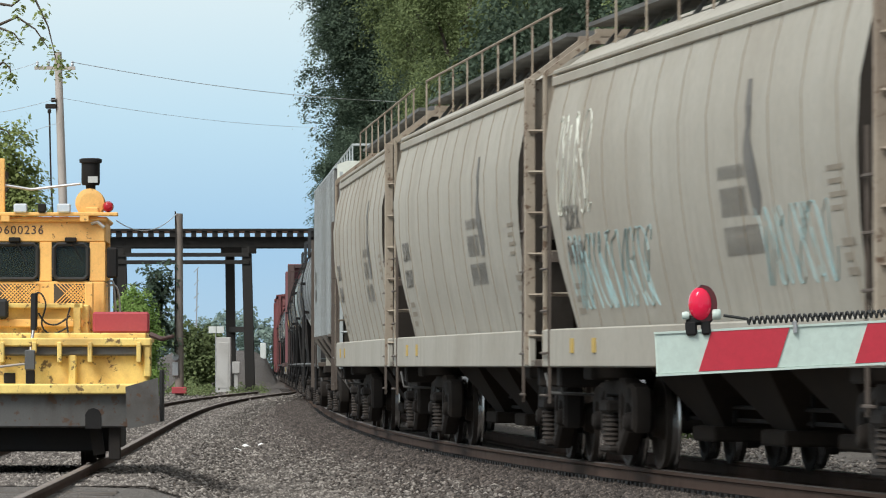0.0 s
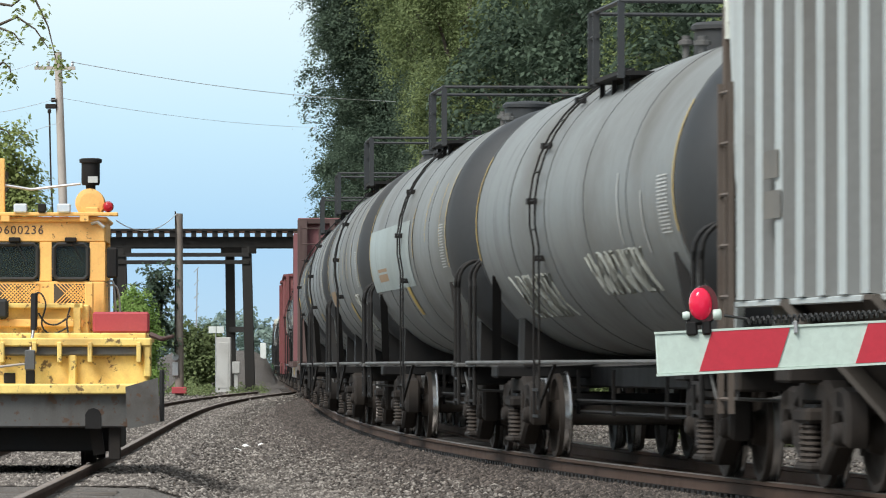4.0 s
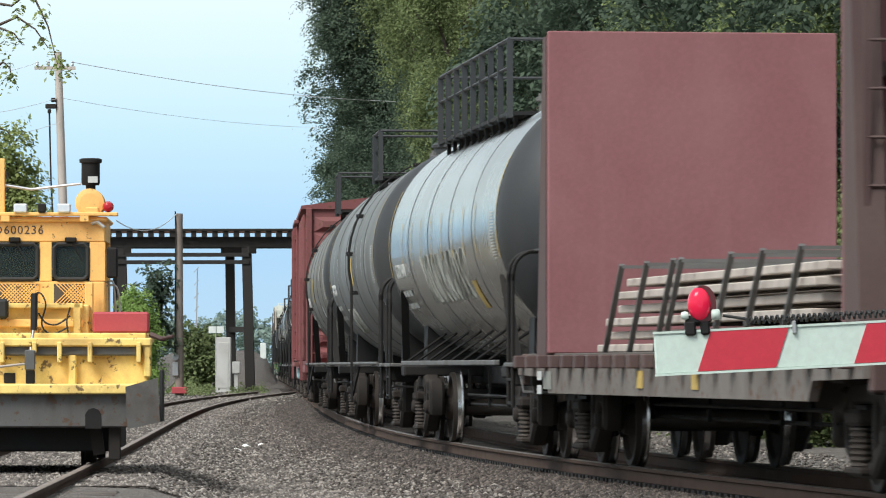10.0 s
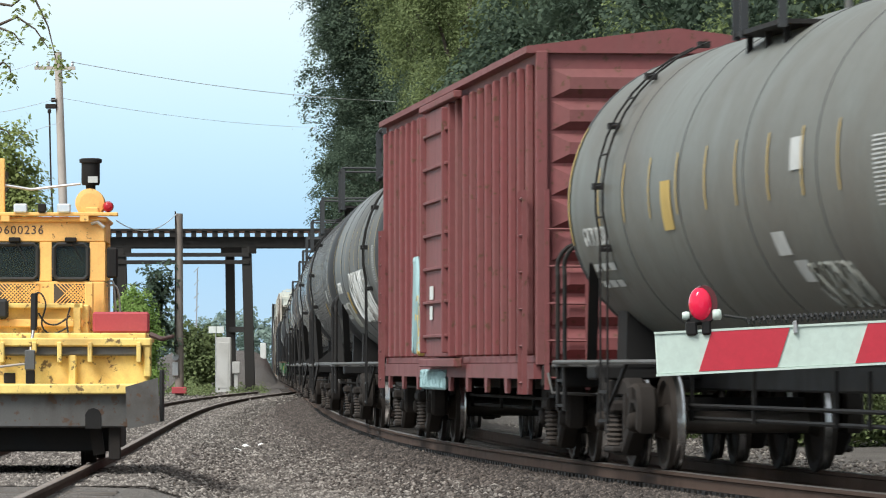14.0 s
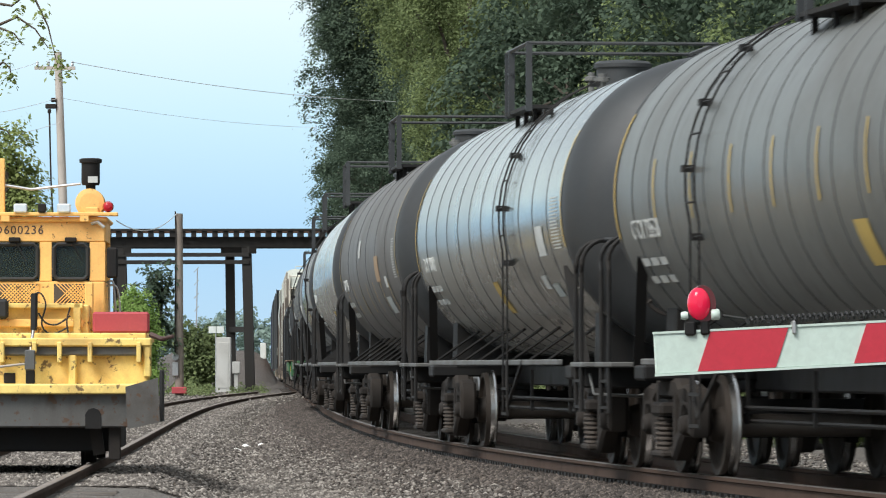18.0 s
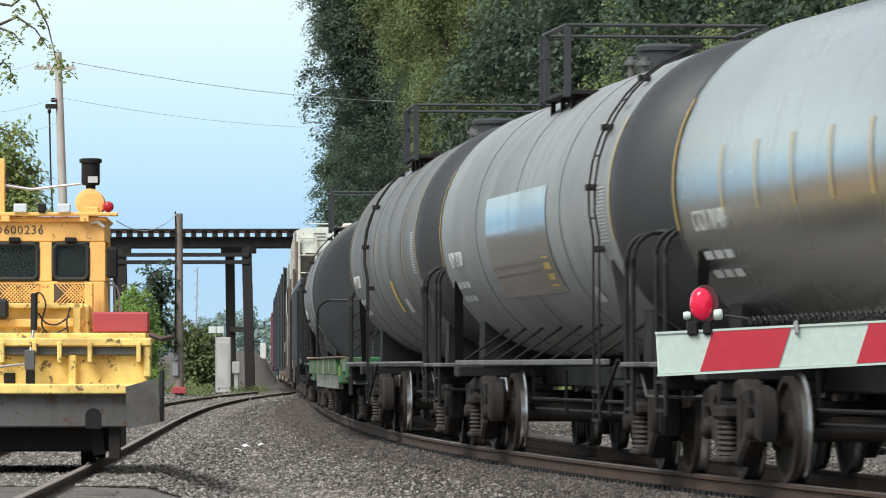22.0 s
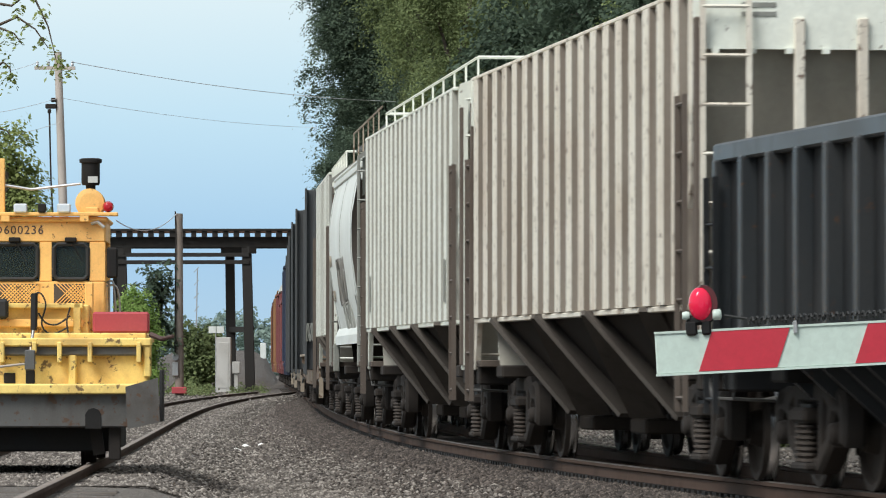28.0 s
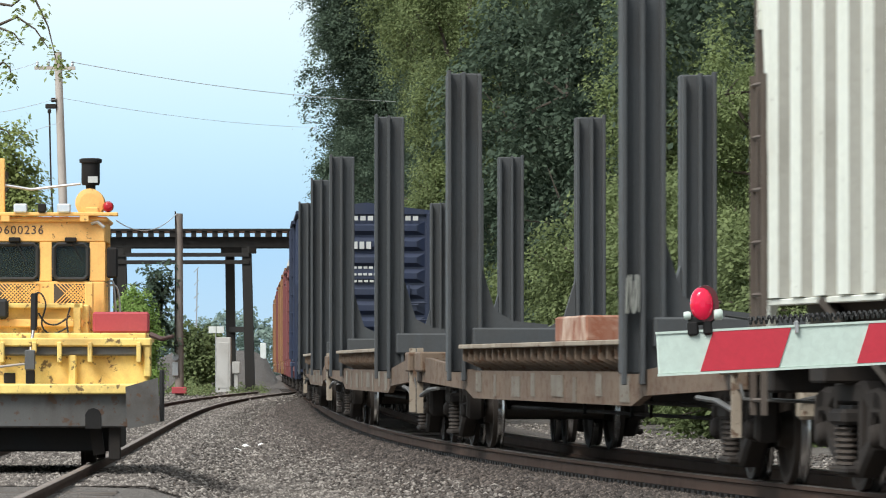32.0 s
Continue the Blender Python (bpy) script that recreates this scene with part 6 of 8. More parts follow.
def curved_hopper(label, a, c, mat, seams=11, sill=True, eave=3.92, roof_rails=True, lean=0.9, base=1.25, sill_mat=None):
    car, h = new_car("covered_hopper", label, "hopper car", a, c)
    e = h - 0.8
    zs = np.linspace(base, eave, 14)
    k = eave / 3.92

    def end(z):
        u = (eave - z) / (eave - base)
        return e - lean * (u ** 1.3 if sill else math.sin(math.pi * min(1.0, 0.06 + u * 0.80)))

    def yy(z):
        return side_y(z / k, CURVED)

    b = Build()
    for q in (-1, 1):
        rows = []
        for z in zs:
            xx = np.linspace(-end(z), end(z), 25)
            rows.append([(x, q * yy(z), z) for x in (xx if q < 0 else xx[::-1])])
        b.grid(rows)
    # end sheets are darker than the sides: recess shade is in the colour
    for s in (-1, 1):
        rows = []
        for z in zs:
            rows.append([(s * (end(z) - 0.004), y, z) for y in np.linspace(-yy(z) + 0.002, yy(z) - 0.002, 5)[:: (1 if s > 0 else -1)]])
        part("end_sheet", Build().grid(rows), M_ENDSHEET, car, "grimy brown end sheet with the recess shade in its colour", smooth=50)
    roof = [(-yy(eave), eave), (-1.1, eave + 0.22), (-0.75, eave + 0.36), (-0.4, eave + 0.42), (0.4, eave + 0.42), (0.75, eave + 0.36), (1.1, eave + 0.22), (yy(eave), eave)]
    body = part("body", b, mat, car, smooth=50)
    b = Build()
    b.prism_x(roof[::-1] + [(-1.2, eave - 0.02), (1.2, eave - 0.02)], -e, e)
    part("roof", b, mat, car, smooth=35)
    for q in (-1, 1):
        y0, y1 = sorted((q * (yy(eave) - 0.01), q * (yy(eave) + 0.055)))
        for z0, z1, back in ((eave - 0.30, eave - 0.16, 0.02), (eave - 0.14, eave - 0.04, 0.0), (eave - 0.02, eave + 0.03, 0.01)):
            b = Build()
            b.box(-e, e, y0 + (back if q < 0 else 0.0), y1 - (back if q > 0 else 0.0), z0, z1, 0.012)
            part("eave_rail", b, mat, car)
    # plate seams
    for i in range(seams):
        x = -e + 1.0 + (2 * e - 2.0) * i / (seams - 1)
        for q in (-1,):
            b = Build()
            b.tube([(min(max(x, -end(z) + 0.02), end(z) - 0.02), q * (yy(z) + 0.001), z) for z in zs], 0.008 if sill else 0.005, 5)
            part("seam", b, M_SEAM if sill else M_FLATSIDE, body)
    if sill:
        for q in (-1, 1):
            b = Build()
            y0, y1 = sorted((q * 1.45, q * 1.53))
            b.box(-h + 0.5, h - 0.5, y0, y1, 0.98, 1.36, 0.015)
            part("side_sill", b, sill_mat or mat, car)
    else:
        for q in (-1, 1):
            b = Build()
            b.prism_x([(q * 1.30, base - 0.10), (q * 1.45, base - 0.12), (q * 1.45, base + 0.02), (q * 1.385, base + 0.16), (q * 1.30, base + 0.16)][::q], -e + 0.15, e - 0.15)
            part("side_sill", b, mat, car, "flared white side sill")
            for s in (-1, 1):
                b = Build()
                b.box(s * (e - 0.35) - 0.07, s * (e - 0.35) + 0.07, q * 1.44 - 0.05, q * 1.44 + 0.05, 0.90, base - 0.09, 0.015)
                part("corner_leg", b, sill_mat or mat, car)
    underframe(car, h, M_GEAR, 0.74, 1.0, 0.4)
    brake_rigging(car, h, h - 3.6)
    # hopper outlets
    bays = 3 if h > 7 else 2
    for i in range(bays):
        x = (i - (bays - 1) / 2) * (2 * h - 7.0) / bays
        w = (2 * h - 6.6) / bays / 2
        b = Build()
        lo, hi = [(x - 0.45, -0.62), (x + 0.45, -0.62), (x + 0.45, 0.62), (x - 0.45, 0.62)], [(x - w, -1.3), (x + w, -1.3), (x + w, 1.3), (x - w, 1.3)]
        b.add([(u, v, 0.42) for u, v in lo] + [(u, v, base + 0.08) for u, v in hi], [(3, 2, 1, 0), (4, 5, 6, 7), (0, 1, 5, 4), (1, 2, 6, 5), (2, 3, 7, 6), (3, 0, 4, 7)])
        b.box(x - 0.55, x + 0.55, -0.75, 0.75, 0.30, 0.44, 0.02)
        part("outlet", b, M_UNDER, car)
    hopper_ends(car, h, e, eave, mat, M_TAN if mat is M_BEIGE else M_FLATSIDE, slim=not sill)
    if roof_rails:
        roof_walk(car, e, eave + 0.42, mat)
    return car, h, e, yy, end


def hopper_ends(car, h, e, eave, mat, post_mat, y=1.51, slim=False):
    for s in (-1, 1):
        for q in (-1, 1):
            b = Build()
            wd = 0.055 if s > 0 and not slim else 0.022
            b.box(s * (h - 0.58) - wd, s * (h - 0.58) + wd, q * y - wd, q * y + wd, 1.0, eave + 0.02, 0.008)
            b.bar((s * (h - 0.6), q * y, eave), (s * (h - 0.62), q * 0.95, eave + 0.42), 0.09, 0.06)
            part("end_post", b, post_mat, car, "rust-streaked end post")
            # wedge plate between post and roof
            b = Build()
            x0, x1 = sorted((s * (h - 0.66), s * (h - 0.69)))
            b.prism_x([(q * (y - 0.06), eave - 0.55), (q * 0.62, eave + 0.02), (q * 0.62, eave + 0.3), (q * (y - 0.06), eave)][::q], x0, x1)
            part("end_gusset", b, post_mat, car)
            # rungs across the end, and short ones along the side
            z = 1.3
            b = Build()
            b.bar((s * (h - 0.52), q * 1.0, 1.05), (s * (h - 0.52), q * 1.0, eave - 0.1), 0.025, 0.05)
            while z < eave - 0.15:
                b.tube([(s * (h - 0.50), q * (y + 0.02), z), (s * (h - 0.47), q * 1.25, z), (s * (h - 0.50), q * 0.98, z)], 0.016, 5)
                z += 0.42
            part("end_ladder", b, post_mat, car)
            if slim:
                continue
            b = Build()
            b.bar((s * (h - 0.98), q * (y + 0.02), 0.62), (s * (h - 0.98), q * (y + 0.02), 2.75), 0.03, 0.02)
            z = 0.7
            while z < 2.75:
                b.tube([(s * (h - 0.60), q * (y + 0.05), z), (s * (h - 1.0), q * (y + 0.05), z)], 0.014, 5)
                z += 0.42
            part("side_ladder", b, M_ENDPOST, car)
        b = Build()
        b.bar((s * (h - 0.6), -1.0, eave + 0.42), (s * (h - 0.6), 1.0, eave + 0.42), 0.12, 0.08)
        part("roof_beam", b, post_mat, car)
        b = Build()
        b.bar((s * (h - 0.64), -y + 0.06, 2.1), (s * (h - 0.64), y - 0.06, 2.1), 0.06, 0.08)
        part("end_beam", b, M_ENDPOST, car)
        b = Build()
        b.box(s * (h - 0.8) - 0.3, s * (h - 0.8) + 0.3, -y, y, 0.98, 1.06, 0.01)
        part("end_platform", b, M_ENDPOST, car)
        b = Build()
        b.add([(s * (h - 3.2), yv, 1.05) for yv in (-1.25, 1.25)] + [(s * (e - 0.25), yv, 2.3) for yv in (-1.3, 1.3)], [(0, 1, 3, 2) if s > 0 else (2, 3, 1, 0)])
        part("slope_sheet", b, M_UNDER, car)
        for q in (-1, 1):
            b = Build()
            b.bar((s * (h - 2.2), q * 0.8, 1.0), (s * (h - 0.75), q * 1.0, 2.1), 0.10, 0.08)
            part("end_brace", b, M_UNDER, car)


def roof_walk(car, e, z, mat):
    b = Build()
    b.box(-e, e, -1.1, -0.55, z + 0.05, z + 0.09)
    b.box(-e, e, 0.55, 0.95, z + 0.05, z + 0.09)
    for x in np.arange(-e + 0.3, e, 1.2):
        for q in (-1, 1):
            b.bar((x, q * 1.05, z - 0.25), (x, q * 0.8, z + 0.06), 0.04)
    for x in np.arange(-e, e, 0.16):
        b.bar((x, -0.95, z + 0.1), (x, -0.55, z + 0.1), 0.02, 0.03)
    part("roof_walk", b, M_GREYSTEEL, car)
    b = Build()
    for q in (-1,):
        for x in np.arange(-e + 0.2, e + 0.01, 1.7):
            b.bar((x, q * 1.15, z - 0.22), (x, q * 1.15, z + 0.34), 0.022, 0.016)
        b.tube([(-e + 0.2, q * 1.15, z + 0.34), (e - 0.1, q * 1.15, z + 0.34)], 0.014, 6)
    part("roof_rail", b, M_TAN, car)
    b = Build()
    b.box(-e + 0.8, e - 0.8, -0.42, 0.42, z - 0.02, z + 0.1, 0.04)
    part("hatch_cover", b, mat, car)


def ribbed_hopper(label, a, c, mat, ribs=16, low=1.50, eave=4.22, end_mat=None, sheet=None, walk_rail=True, panel=None, ribw=0.19):
    car, h = new_car("covered_hopper", label, "hopper car", a, c)
    e = h - 1.0
    b = Build()
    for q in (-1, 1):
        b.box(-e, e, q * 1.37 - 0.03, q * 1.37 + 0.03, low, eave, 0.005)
    grime_shade = panel or M_PANEL
    body = part("body", b, grime_shade, car)
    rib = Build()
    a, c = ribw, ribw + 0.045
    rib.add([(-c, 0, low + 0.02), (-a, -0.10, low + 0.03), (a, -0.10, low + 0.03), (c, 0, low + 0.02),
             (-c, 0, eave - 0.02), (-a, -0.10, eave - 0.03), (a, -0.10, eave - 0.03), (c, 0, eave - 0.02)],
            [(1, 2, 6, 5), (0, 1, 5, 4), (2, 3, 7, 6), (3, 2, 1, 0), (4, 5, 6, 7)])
    # both rib flanks take the panel tone: grime and their shade in one colour
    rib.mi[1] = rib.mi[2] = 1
    rme = rib.mesh("rib", [mat, grime_shade])
    for i in range(ribs):
        x = -e + 0.35 + (2 * e - 0.7) * i / (ribs - 1)
        for q in (-1, 1):
            part("rib", rme, mat, body, at=pose(x, q * 1.40, 0, 0, 0, 0 if q < 0 else 180))
    b = Build()
    for q in (-1, 1):
        b.box(-e, e, q * 1.44 - 0.06, q * 1.44 + 0.06, eave - 0.03, eave + 0.01, 0.008)
        b.box(-e, e, q * 1.43 - 0.05, q * 1.43 + 0.05, low - 0.03, low + 0.02, 0.008)
    part("side_rail", b, mat, car)
    b = Build()
    b.prism_x([(-1.45, eave), (1.45, eave), (0.9, eave + 0.1), (-0.9, eave + 0.1)], -h + 0.64, h - 0.64)
    part("roof", b, mat, car)
    # end: upper plate, posts and slope sheet
    em = end_mat or M_ENDPOST
    for s in (-1, 1):
        b = Build()
        x0, x1 = sorted((s * (h - 0.57), s * (h - 0.63)))
        b.prism_x([(-1.46, eave - 0.52), (1.46, eave - 0.52), (1.46, eave + 0.02), (1.30, eave + 0.08), (-1.30, eave + 0.08), (-1.46, eave + 0.02)], x0, x1)
        for k in range(9):
            b.box(s * (h - 0.56) - 0.03, s * (h - 0.56) + 0.03, -1.28 + k * 0.32 - 0.03, -1.28 + k * 0.32 + 0.03, eave - 0.56, eave - 0.51)
        part("end_plate", b, M_CREAM, car, "pale upper end plate")
        b = Build()
        b.box(s * (h - 0.8) - 0.3, s * (h - 0.8) + 0.3, -1.42, 1.42, 0.98, 1.06, 0.01)
        part("end_platform", b, em, car)
        for y in (-1.42, 1.42, -0.55, 0.0, 0.55):
            b = Build()
            b.box(s * (h - 0.56) - 0.045, s * (h - 0.56) + 0.045, y - 0.045, y + 0.045, 1.0, eave - 0.25, 0.01)
            part("end_post", b, em if abs(y) > 1 else mat, car, "rust-stained end post")
        b = Build()
        b.add([(s * (h - 1.9), y, 1.0) for y in (-1.3, 1.3)] + [(s * (h - 0.70), y, eave - 0.5) for y in (-1.36, 1.36)], [(0, 1, 3, 2) if s > 0 else (2, 3, 1, 0)])
        part("slope_sheet", b, M_BEIGE, car)
        for q in (-1, 1):
            ladder(car, s * (h - 0.48), q * 1.2, 1.0, eave - 0.1, mat, 0.4, 0.42, across="y", r=0.018)
            ladder(car, s * (h - 0.9), q * 1.52, 0.6, eave - 0.9, em, 0.4, 0.42, r=0.018)
            b = Build()
            b.prism([(s * (h - 0.55), 0.95), (s * (h - 0.55), low), (s * (h - 0.95), low), (s * (h - 0.72), 0.95)], q * 1.40 - 0.03, q * 1.40 + 0.03)
            part("corner_gusset", b, mat, car)
            b = Build()
            pr = [(s * (e - 0.02), eave), (s * (h - 0.64), eave), (s * (h - 0.66), eave - 0.3), (s * (e + 0.10), 2.55), (s * (e - 0.02), 2.35)]
            b.prism(pr[::-1] if s > 0 else pr, q * 1.40 - 0.04, q * 1.40 + 0.04)
            part("end_wedge", b, mat, car, "smooth tapered end of the side sheet")
    underframe(car, h, M_GEAR, 0.74, 1.0, 0.4)
    brake_rigging(car, h, h - 3.8)
    bays = 3 if h > 7 else 2
    for i in range(bays):
        x = (i - (bays - 1) / 2) * (2 * h - 5.8) / bays
        w = (2 * h - 5.8) / bays / 2
        b = Build()
        lo, hi = [(x - 0.4, -0.6), (x + 0.4, -0.6), (x + 0.4, 0.6), (x - 0.4, 0.6)], [(x - w, -1.38), (x + w, -1.38), (x + w, 1.38), (x - w, 1.38)]
        b.add([(u, v, 0.45) for u, v in lo] + [(u, v, low - 0.02) for u, v in hi], [(3, 2, 1, 0), (4, 5, 6, 7), (0, 1, 5, 4), (1, 2, 6, 5), (2, 3, 7, 6), (3, 0, 4, 7)])
        b.box(x - 0.5, x + 0.5, -0.75, 0.75, 0.32, 0.47, 0.02)
        part("outlet", b, sheet or M_UNDER, car)
        # dark braces carry the shade beneath the car in their colour
        for s in (-1, 1):
            b = Build()
            b.bar((x + s * (w - 0.05), -1.40, low), (x + s * 0.45, -0.72, 0.5), 0.36, 0.05)
            part("outlet_brace", b, M_ENDSHEET, car)
    b = Build()
    b.box(-e, e, -0.35, 0.35, eave + 0.11, eave + 0.2, 0.03)
    part("hatch_cover", b, mat, car)
    if walk_rail:
        b = Build()
        for q in (-1, 1):
            for x in np.arange(-e + 0.1, e + 0.05, (2 * e - 0.2) / 9):
                b.bar((x, q * 1.2, eave + 0.05), (x, q * 1.2, eave + 0.36), 0.024)
            b.tube([(-e + 0.1, q * 1.2, eave + 0.36), (e - 0.1, q * 1.2, eave + 0.36)], 0.016, 6)
        for s in (-1, 1):
            b.tube([(s * (e - 0.1), -1.2, eave + 0.36), (s * (e - 0.1), 1.2, eave + 0.36)], 0.022, 6)
        part("roof_rail", b, mat, car)
    return car, h, e, eave


def boxcar(label, a, c, mat, eave=4.25, ribs=22, door_x=-0.6, dome=None):
    car, h = new_car("boxcar", label, "boxcar", a, c)
    e = h - 0.72
    b = Build()
    b.box(-e, e, -1.44, 1.44, 1.02, eave, 0.01)
    body = part("body", b, mat, car)
    b = Build()
    if dome:
        arc = [(1.56 * math.cos(math.pi * k / 14), eave - 0.02 + 0.62 * math.sin(math.pi * k / 14) ** 0.8) for k in range(15)]
        b.prism_x(arc, -e - 0.06, e + 0.06)
        part("roof", b, dome, car, "rounded white steel roof")
    else:
        b.prism_x([(-1.56, eave - 0.02), (1.56, eave - 0.02), (1.56, eave + 0.05), (0, eave + 0.24), (-1.56, eave + 0.05)], -e - 0.06, e + 0.06)
        part("roof", b, mat, car, "peaked steel roof")
    rme = Build().box(-0.05, 0.05, -0.09, 0.0, 1.1, eave - 0.12, 0.02).mesh("rib", [mat])
    for i in range(ribs):
        x = -e + 0.3 + (2 * e - 0.6) * i / (ribs - 1)
        if abs(x - door_x) < 1.65:
            continue
        for q in (-1, 1):
            part("rib", rme, mat, body, at=pose(x, q * 1.44, 0, 0, 0, 0 if q < 0 else 180))
    for q in (-1, 1):
        b = Build()
        b.box(door_x - 1.5, door_x + 1.5, q * 1.53 - 0.05, q * 1.53 + 0.05, 1.1, eave - 0.15, 0.015)
        door = part("door", b, mat, car, "sliding steel door")
        for z in np.linspace(1.35, eave - 0.45, 7):
            b = Build()
            b.box(door_x - 1.45, door_x + 1.45, q * 1.59 - 0.03, q * 1.59 + 0.03, z - 0.02, z + 0.02, 0.008)
            part("door_bar", b, mat, door)
        for x in (-1.35, 1.35):
            b = Build()
            b.box(door_x + x - 0.05, door_x + x + 0.05, q * 1.60 - 0.05, q * 1.60 + 0.05, 1.15, eave - 0.2, 0.01)
            part("lock_bar", b, mat, door)
        for z0, z1 in ((0.98, 1.08), (eave - 0.14, eave - 0.06)):
            b = Build()
            b.box(door_x - 1.7, door_x + 2.6, q * 1.58 - 0.05, q * 1.58 + 0.05, z0, z1, 0.01)
            part("door_rail", b, mat, car)
        b = Build()
        b.prism([(-e, 1.02), (-e, 0.86), (e, 0.86), (e, 1.02)][::-1], q * 1.44 - 0.04, q * 1.44 + 0.04)
        part("side_sill", b, mat, car)
        for i in range(9):
            x = -e + 0.6 + (2 * e - 1.2) * i / 8
            b = Build()
            b.prism([(x - 0.16, 0.87), (x + 0.16, 0.87), (x + 0.10, 0.70), (x - 0.10, 0.70)], q * 1.46 - 0.02, q * 1.46 + 0.02)
            part("tab", b, mat, car)
    for s in (-1, 1):
        b = Build()
        n = 9
        for i in range(n):
            z = 1.22 + (eave - 1.55) * i / (n - 1)
            for k, (dy, dz) in enumerate(((1.25, 0.15),)):
                b.add([(s * e, -1.3, z - dz), (s * e, 1.3, z - dz), (s * (e + 0.09), 1.12, z - 0.06), (s * (e + 0.09), -1.12, z - 0.06), (s * (e + 0.09), 1.12, z + 0.06), (s * (e + 0.09), -1.12, z + 0.06), (s * e, 1.3, z + dz), (s * e, -1.3, z + dz)],
                      [(0, 1, 2, 3), (3, 2, 4, 5), (5, 4, 6, 7), (1, 6, 4, 2), (0, 3, 5, 7)] if s > 0 else [(3, 2, 1, 0), (5, 4, 2, 3), (7, 6, 4, 5), (2, 4, 6, 1), (7, 5, 3, 0)])
        part("end_corrugation", b, mat, car)
        b = Build()
        for q in (-1, 1):
            b.box(s * (e + 0.02) - 0.05, s * (e + 0.02) + 0.05, q * 1.40 - 0.06, q * 1.40 + 0.06, 1.0, eave, 0.01)
        b.box(s * (h - 0.6) - 0.25, s * (h - 0.6) + 0.25, -1.3, 1.3, 0.98, 1.03)
        part("corner_post", b, mat, car)
        for q in (-1, 1):
            ladder(car, s * (e + 0.14), q * 1.15, 0.75, 2.8, mat, 0.42, 0.38, across="y")
            ladder(car, s * (e - 0.35), q * 1.56, 0.7, 2.8, mat, 0.42, 0.38)
    underframe(car, h, M_GEAR, 0.72, 1.0, 0.4)
    brake_rigging(car, h)
    return car, h, e, eave


def flat_deck(car, h, side_mat, deck_mat, z=1.22, pockets=12, pocket_mat=None, depth=0.42, tall=0.13):
    b = Build()
    b.box(-h + 0.45, h - 0.45, -1.42, 1.42, z - 0.08, z, 0.01)
    part("deck", b, deck_mat, car, "worn plank deck")
    for q in (-1, 1):
        b = Build()
        b.prism([(-h + 0.5, z - 0.02), (-h + 0.5, z - 0.22), (-h * 0.74, z - 0.24), (-h * 0.72, z - 0.16 - depth), (h * 0.72, z - 0.16 - depth), (h * 0.74, z - 0.24), (h - 0.5, z - 0.22), (h - 0.5, z - 0.02)][::-1], q * 1.46 - 0.04, q * 1.46 + 0.04)
        part("side_sill", b, side_mat, car, "worn painted side sill")
        for i in range(pockets):
            x = -h + 0.9 + (2 * h - 1.8) * i / (pockets - 1)
            b = Build()
            b.box(x - 0.09, x + 0.09, q * 1.55 - 0.05, q * 1.55 + 0.05, z - 0.02 - tall, z - 0.02, 0.01)
            part("stake_pocket", b, (pocket_mat if i % 5 not in (2, 4) or tall < 0.2 else M_RUSTFLAT if i % 5 == 2 else side_mat) or side_mat, car)
    for s in (-1, 1):
        b = Build()
        b.box(s * (h - 0.5) - 0.08, s * (h - 0.5) + 0.08, -1.45, 1.45, 0.80, z, 0.015)
        part("end_sill", b, pocket_mat or side_mat, car)
    underframe(car, h, M_GEAR, 0.6, z - 0.1, 0.35)
    brake_rigging(car, h)


def bulkhead_flat(label, a, c, side_mat, wall_mat, post_mat, top=4.2, z=1.20, pocket_mat=None):
    car, h = new_car("bulkhead_flatcar", label, "flatcar", a, c, 2.4)
    flat_deck(car, h, side_mat, M_TIE, z, 22, pocket_mat, 0.24)
    for s, w_ in ((-1, 1.1), (1, 0.0)):
        h_ = h - w_
        b = Build()
        b.box(s * (h_ - 1.3) - 0.06, s * (h_ - 1.3) + 0.06, -1.48, 1.48, z, top, 0.01)
        wall = part("bulkhead", b, wall_mat, car, "tall plain steel bulkhead")
        b = Build()
        for y in (-1.38, -0.7, 0.0, 0.7, 1.38):
            w = 0.11 if abs(y) > 1 else 0.06
            b.prism([(s * (h_ - 1.24), z - 0.1), (s * (h_ - 0.62), z - 0.1), (s * (h_ - 1.05), top - 0.05), (s * (h_ - 1.24), top - 0.05)] if s > 0 else
                    [(s * (h_ - 1.24), top - 0.05), (s * (h_ - 1.05), top - 0.05), (s * (h_ - 0.62), z - 0.1), (s * (h_ - 1.24), z - 0.1)], y - w, y + w)
        for zz in (top - 0.08, 2.3, 3.2):
            b.box(s * (h_ - 1.16) - 0.09, s * (h_ - 1.16) + 0.09, -1.45, 1.45, zz - 0.06, zz + 0.06, 0.01)
        part("bulkhead_rib", b, post_mat, car)
        for q in (-1, 1):
            ladder(car, s * (h_ - 0.78), q * 1.2, z, top - 0.2, post_mat, 0.42, 0.36, across="y")
    return car, h


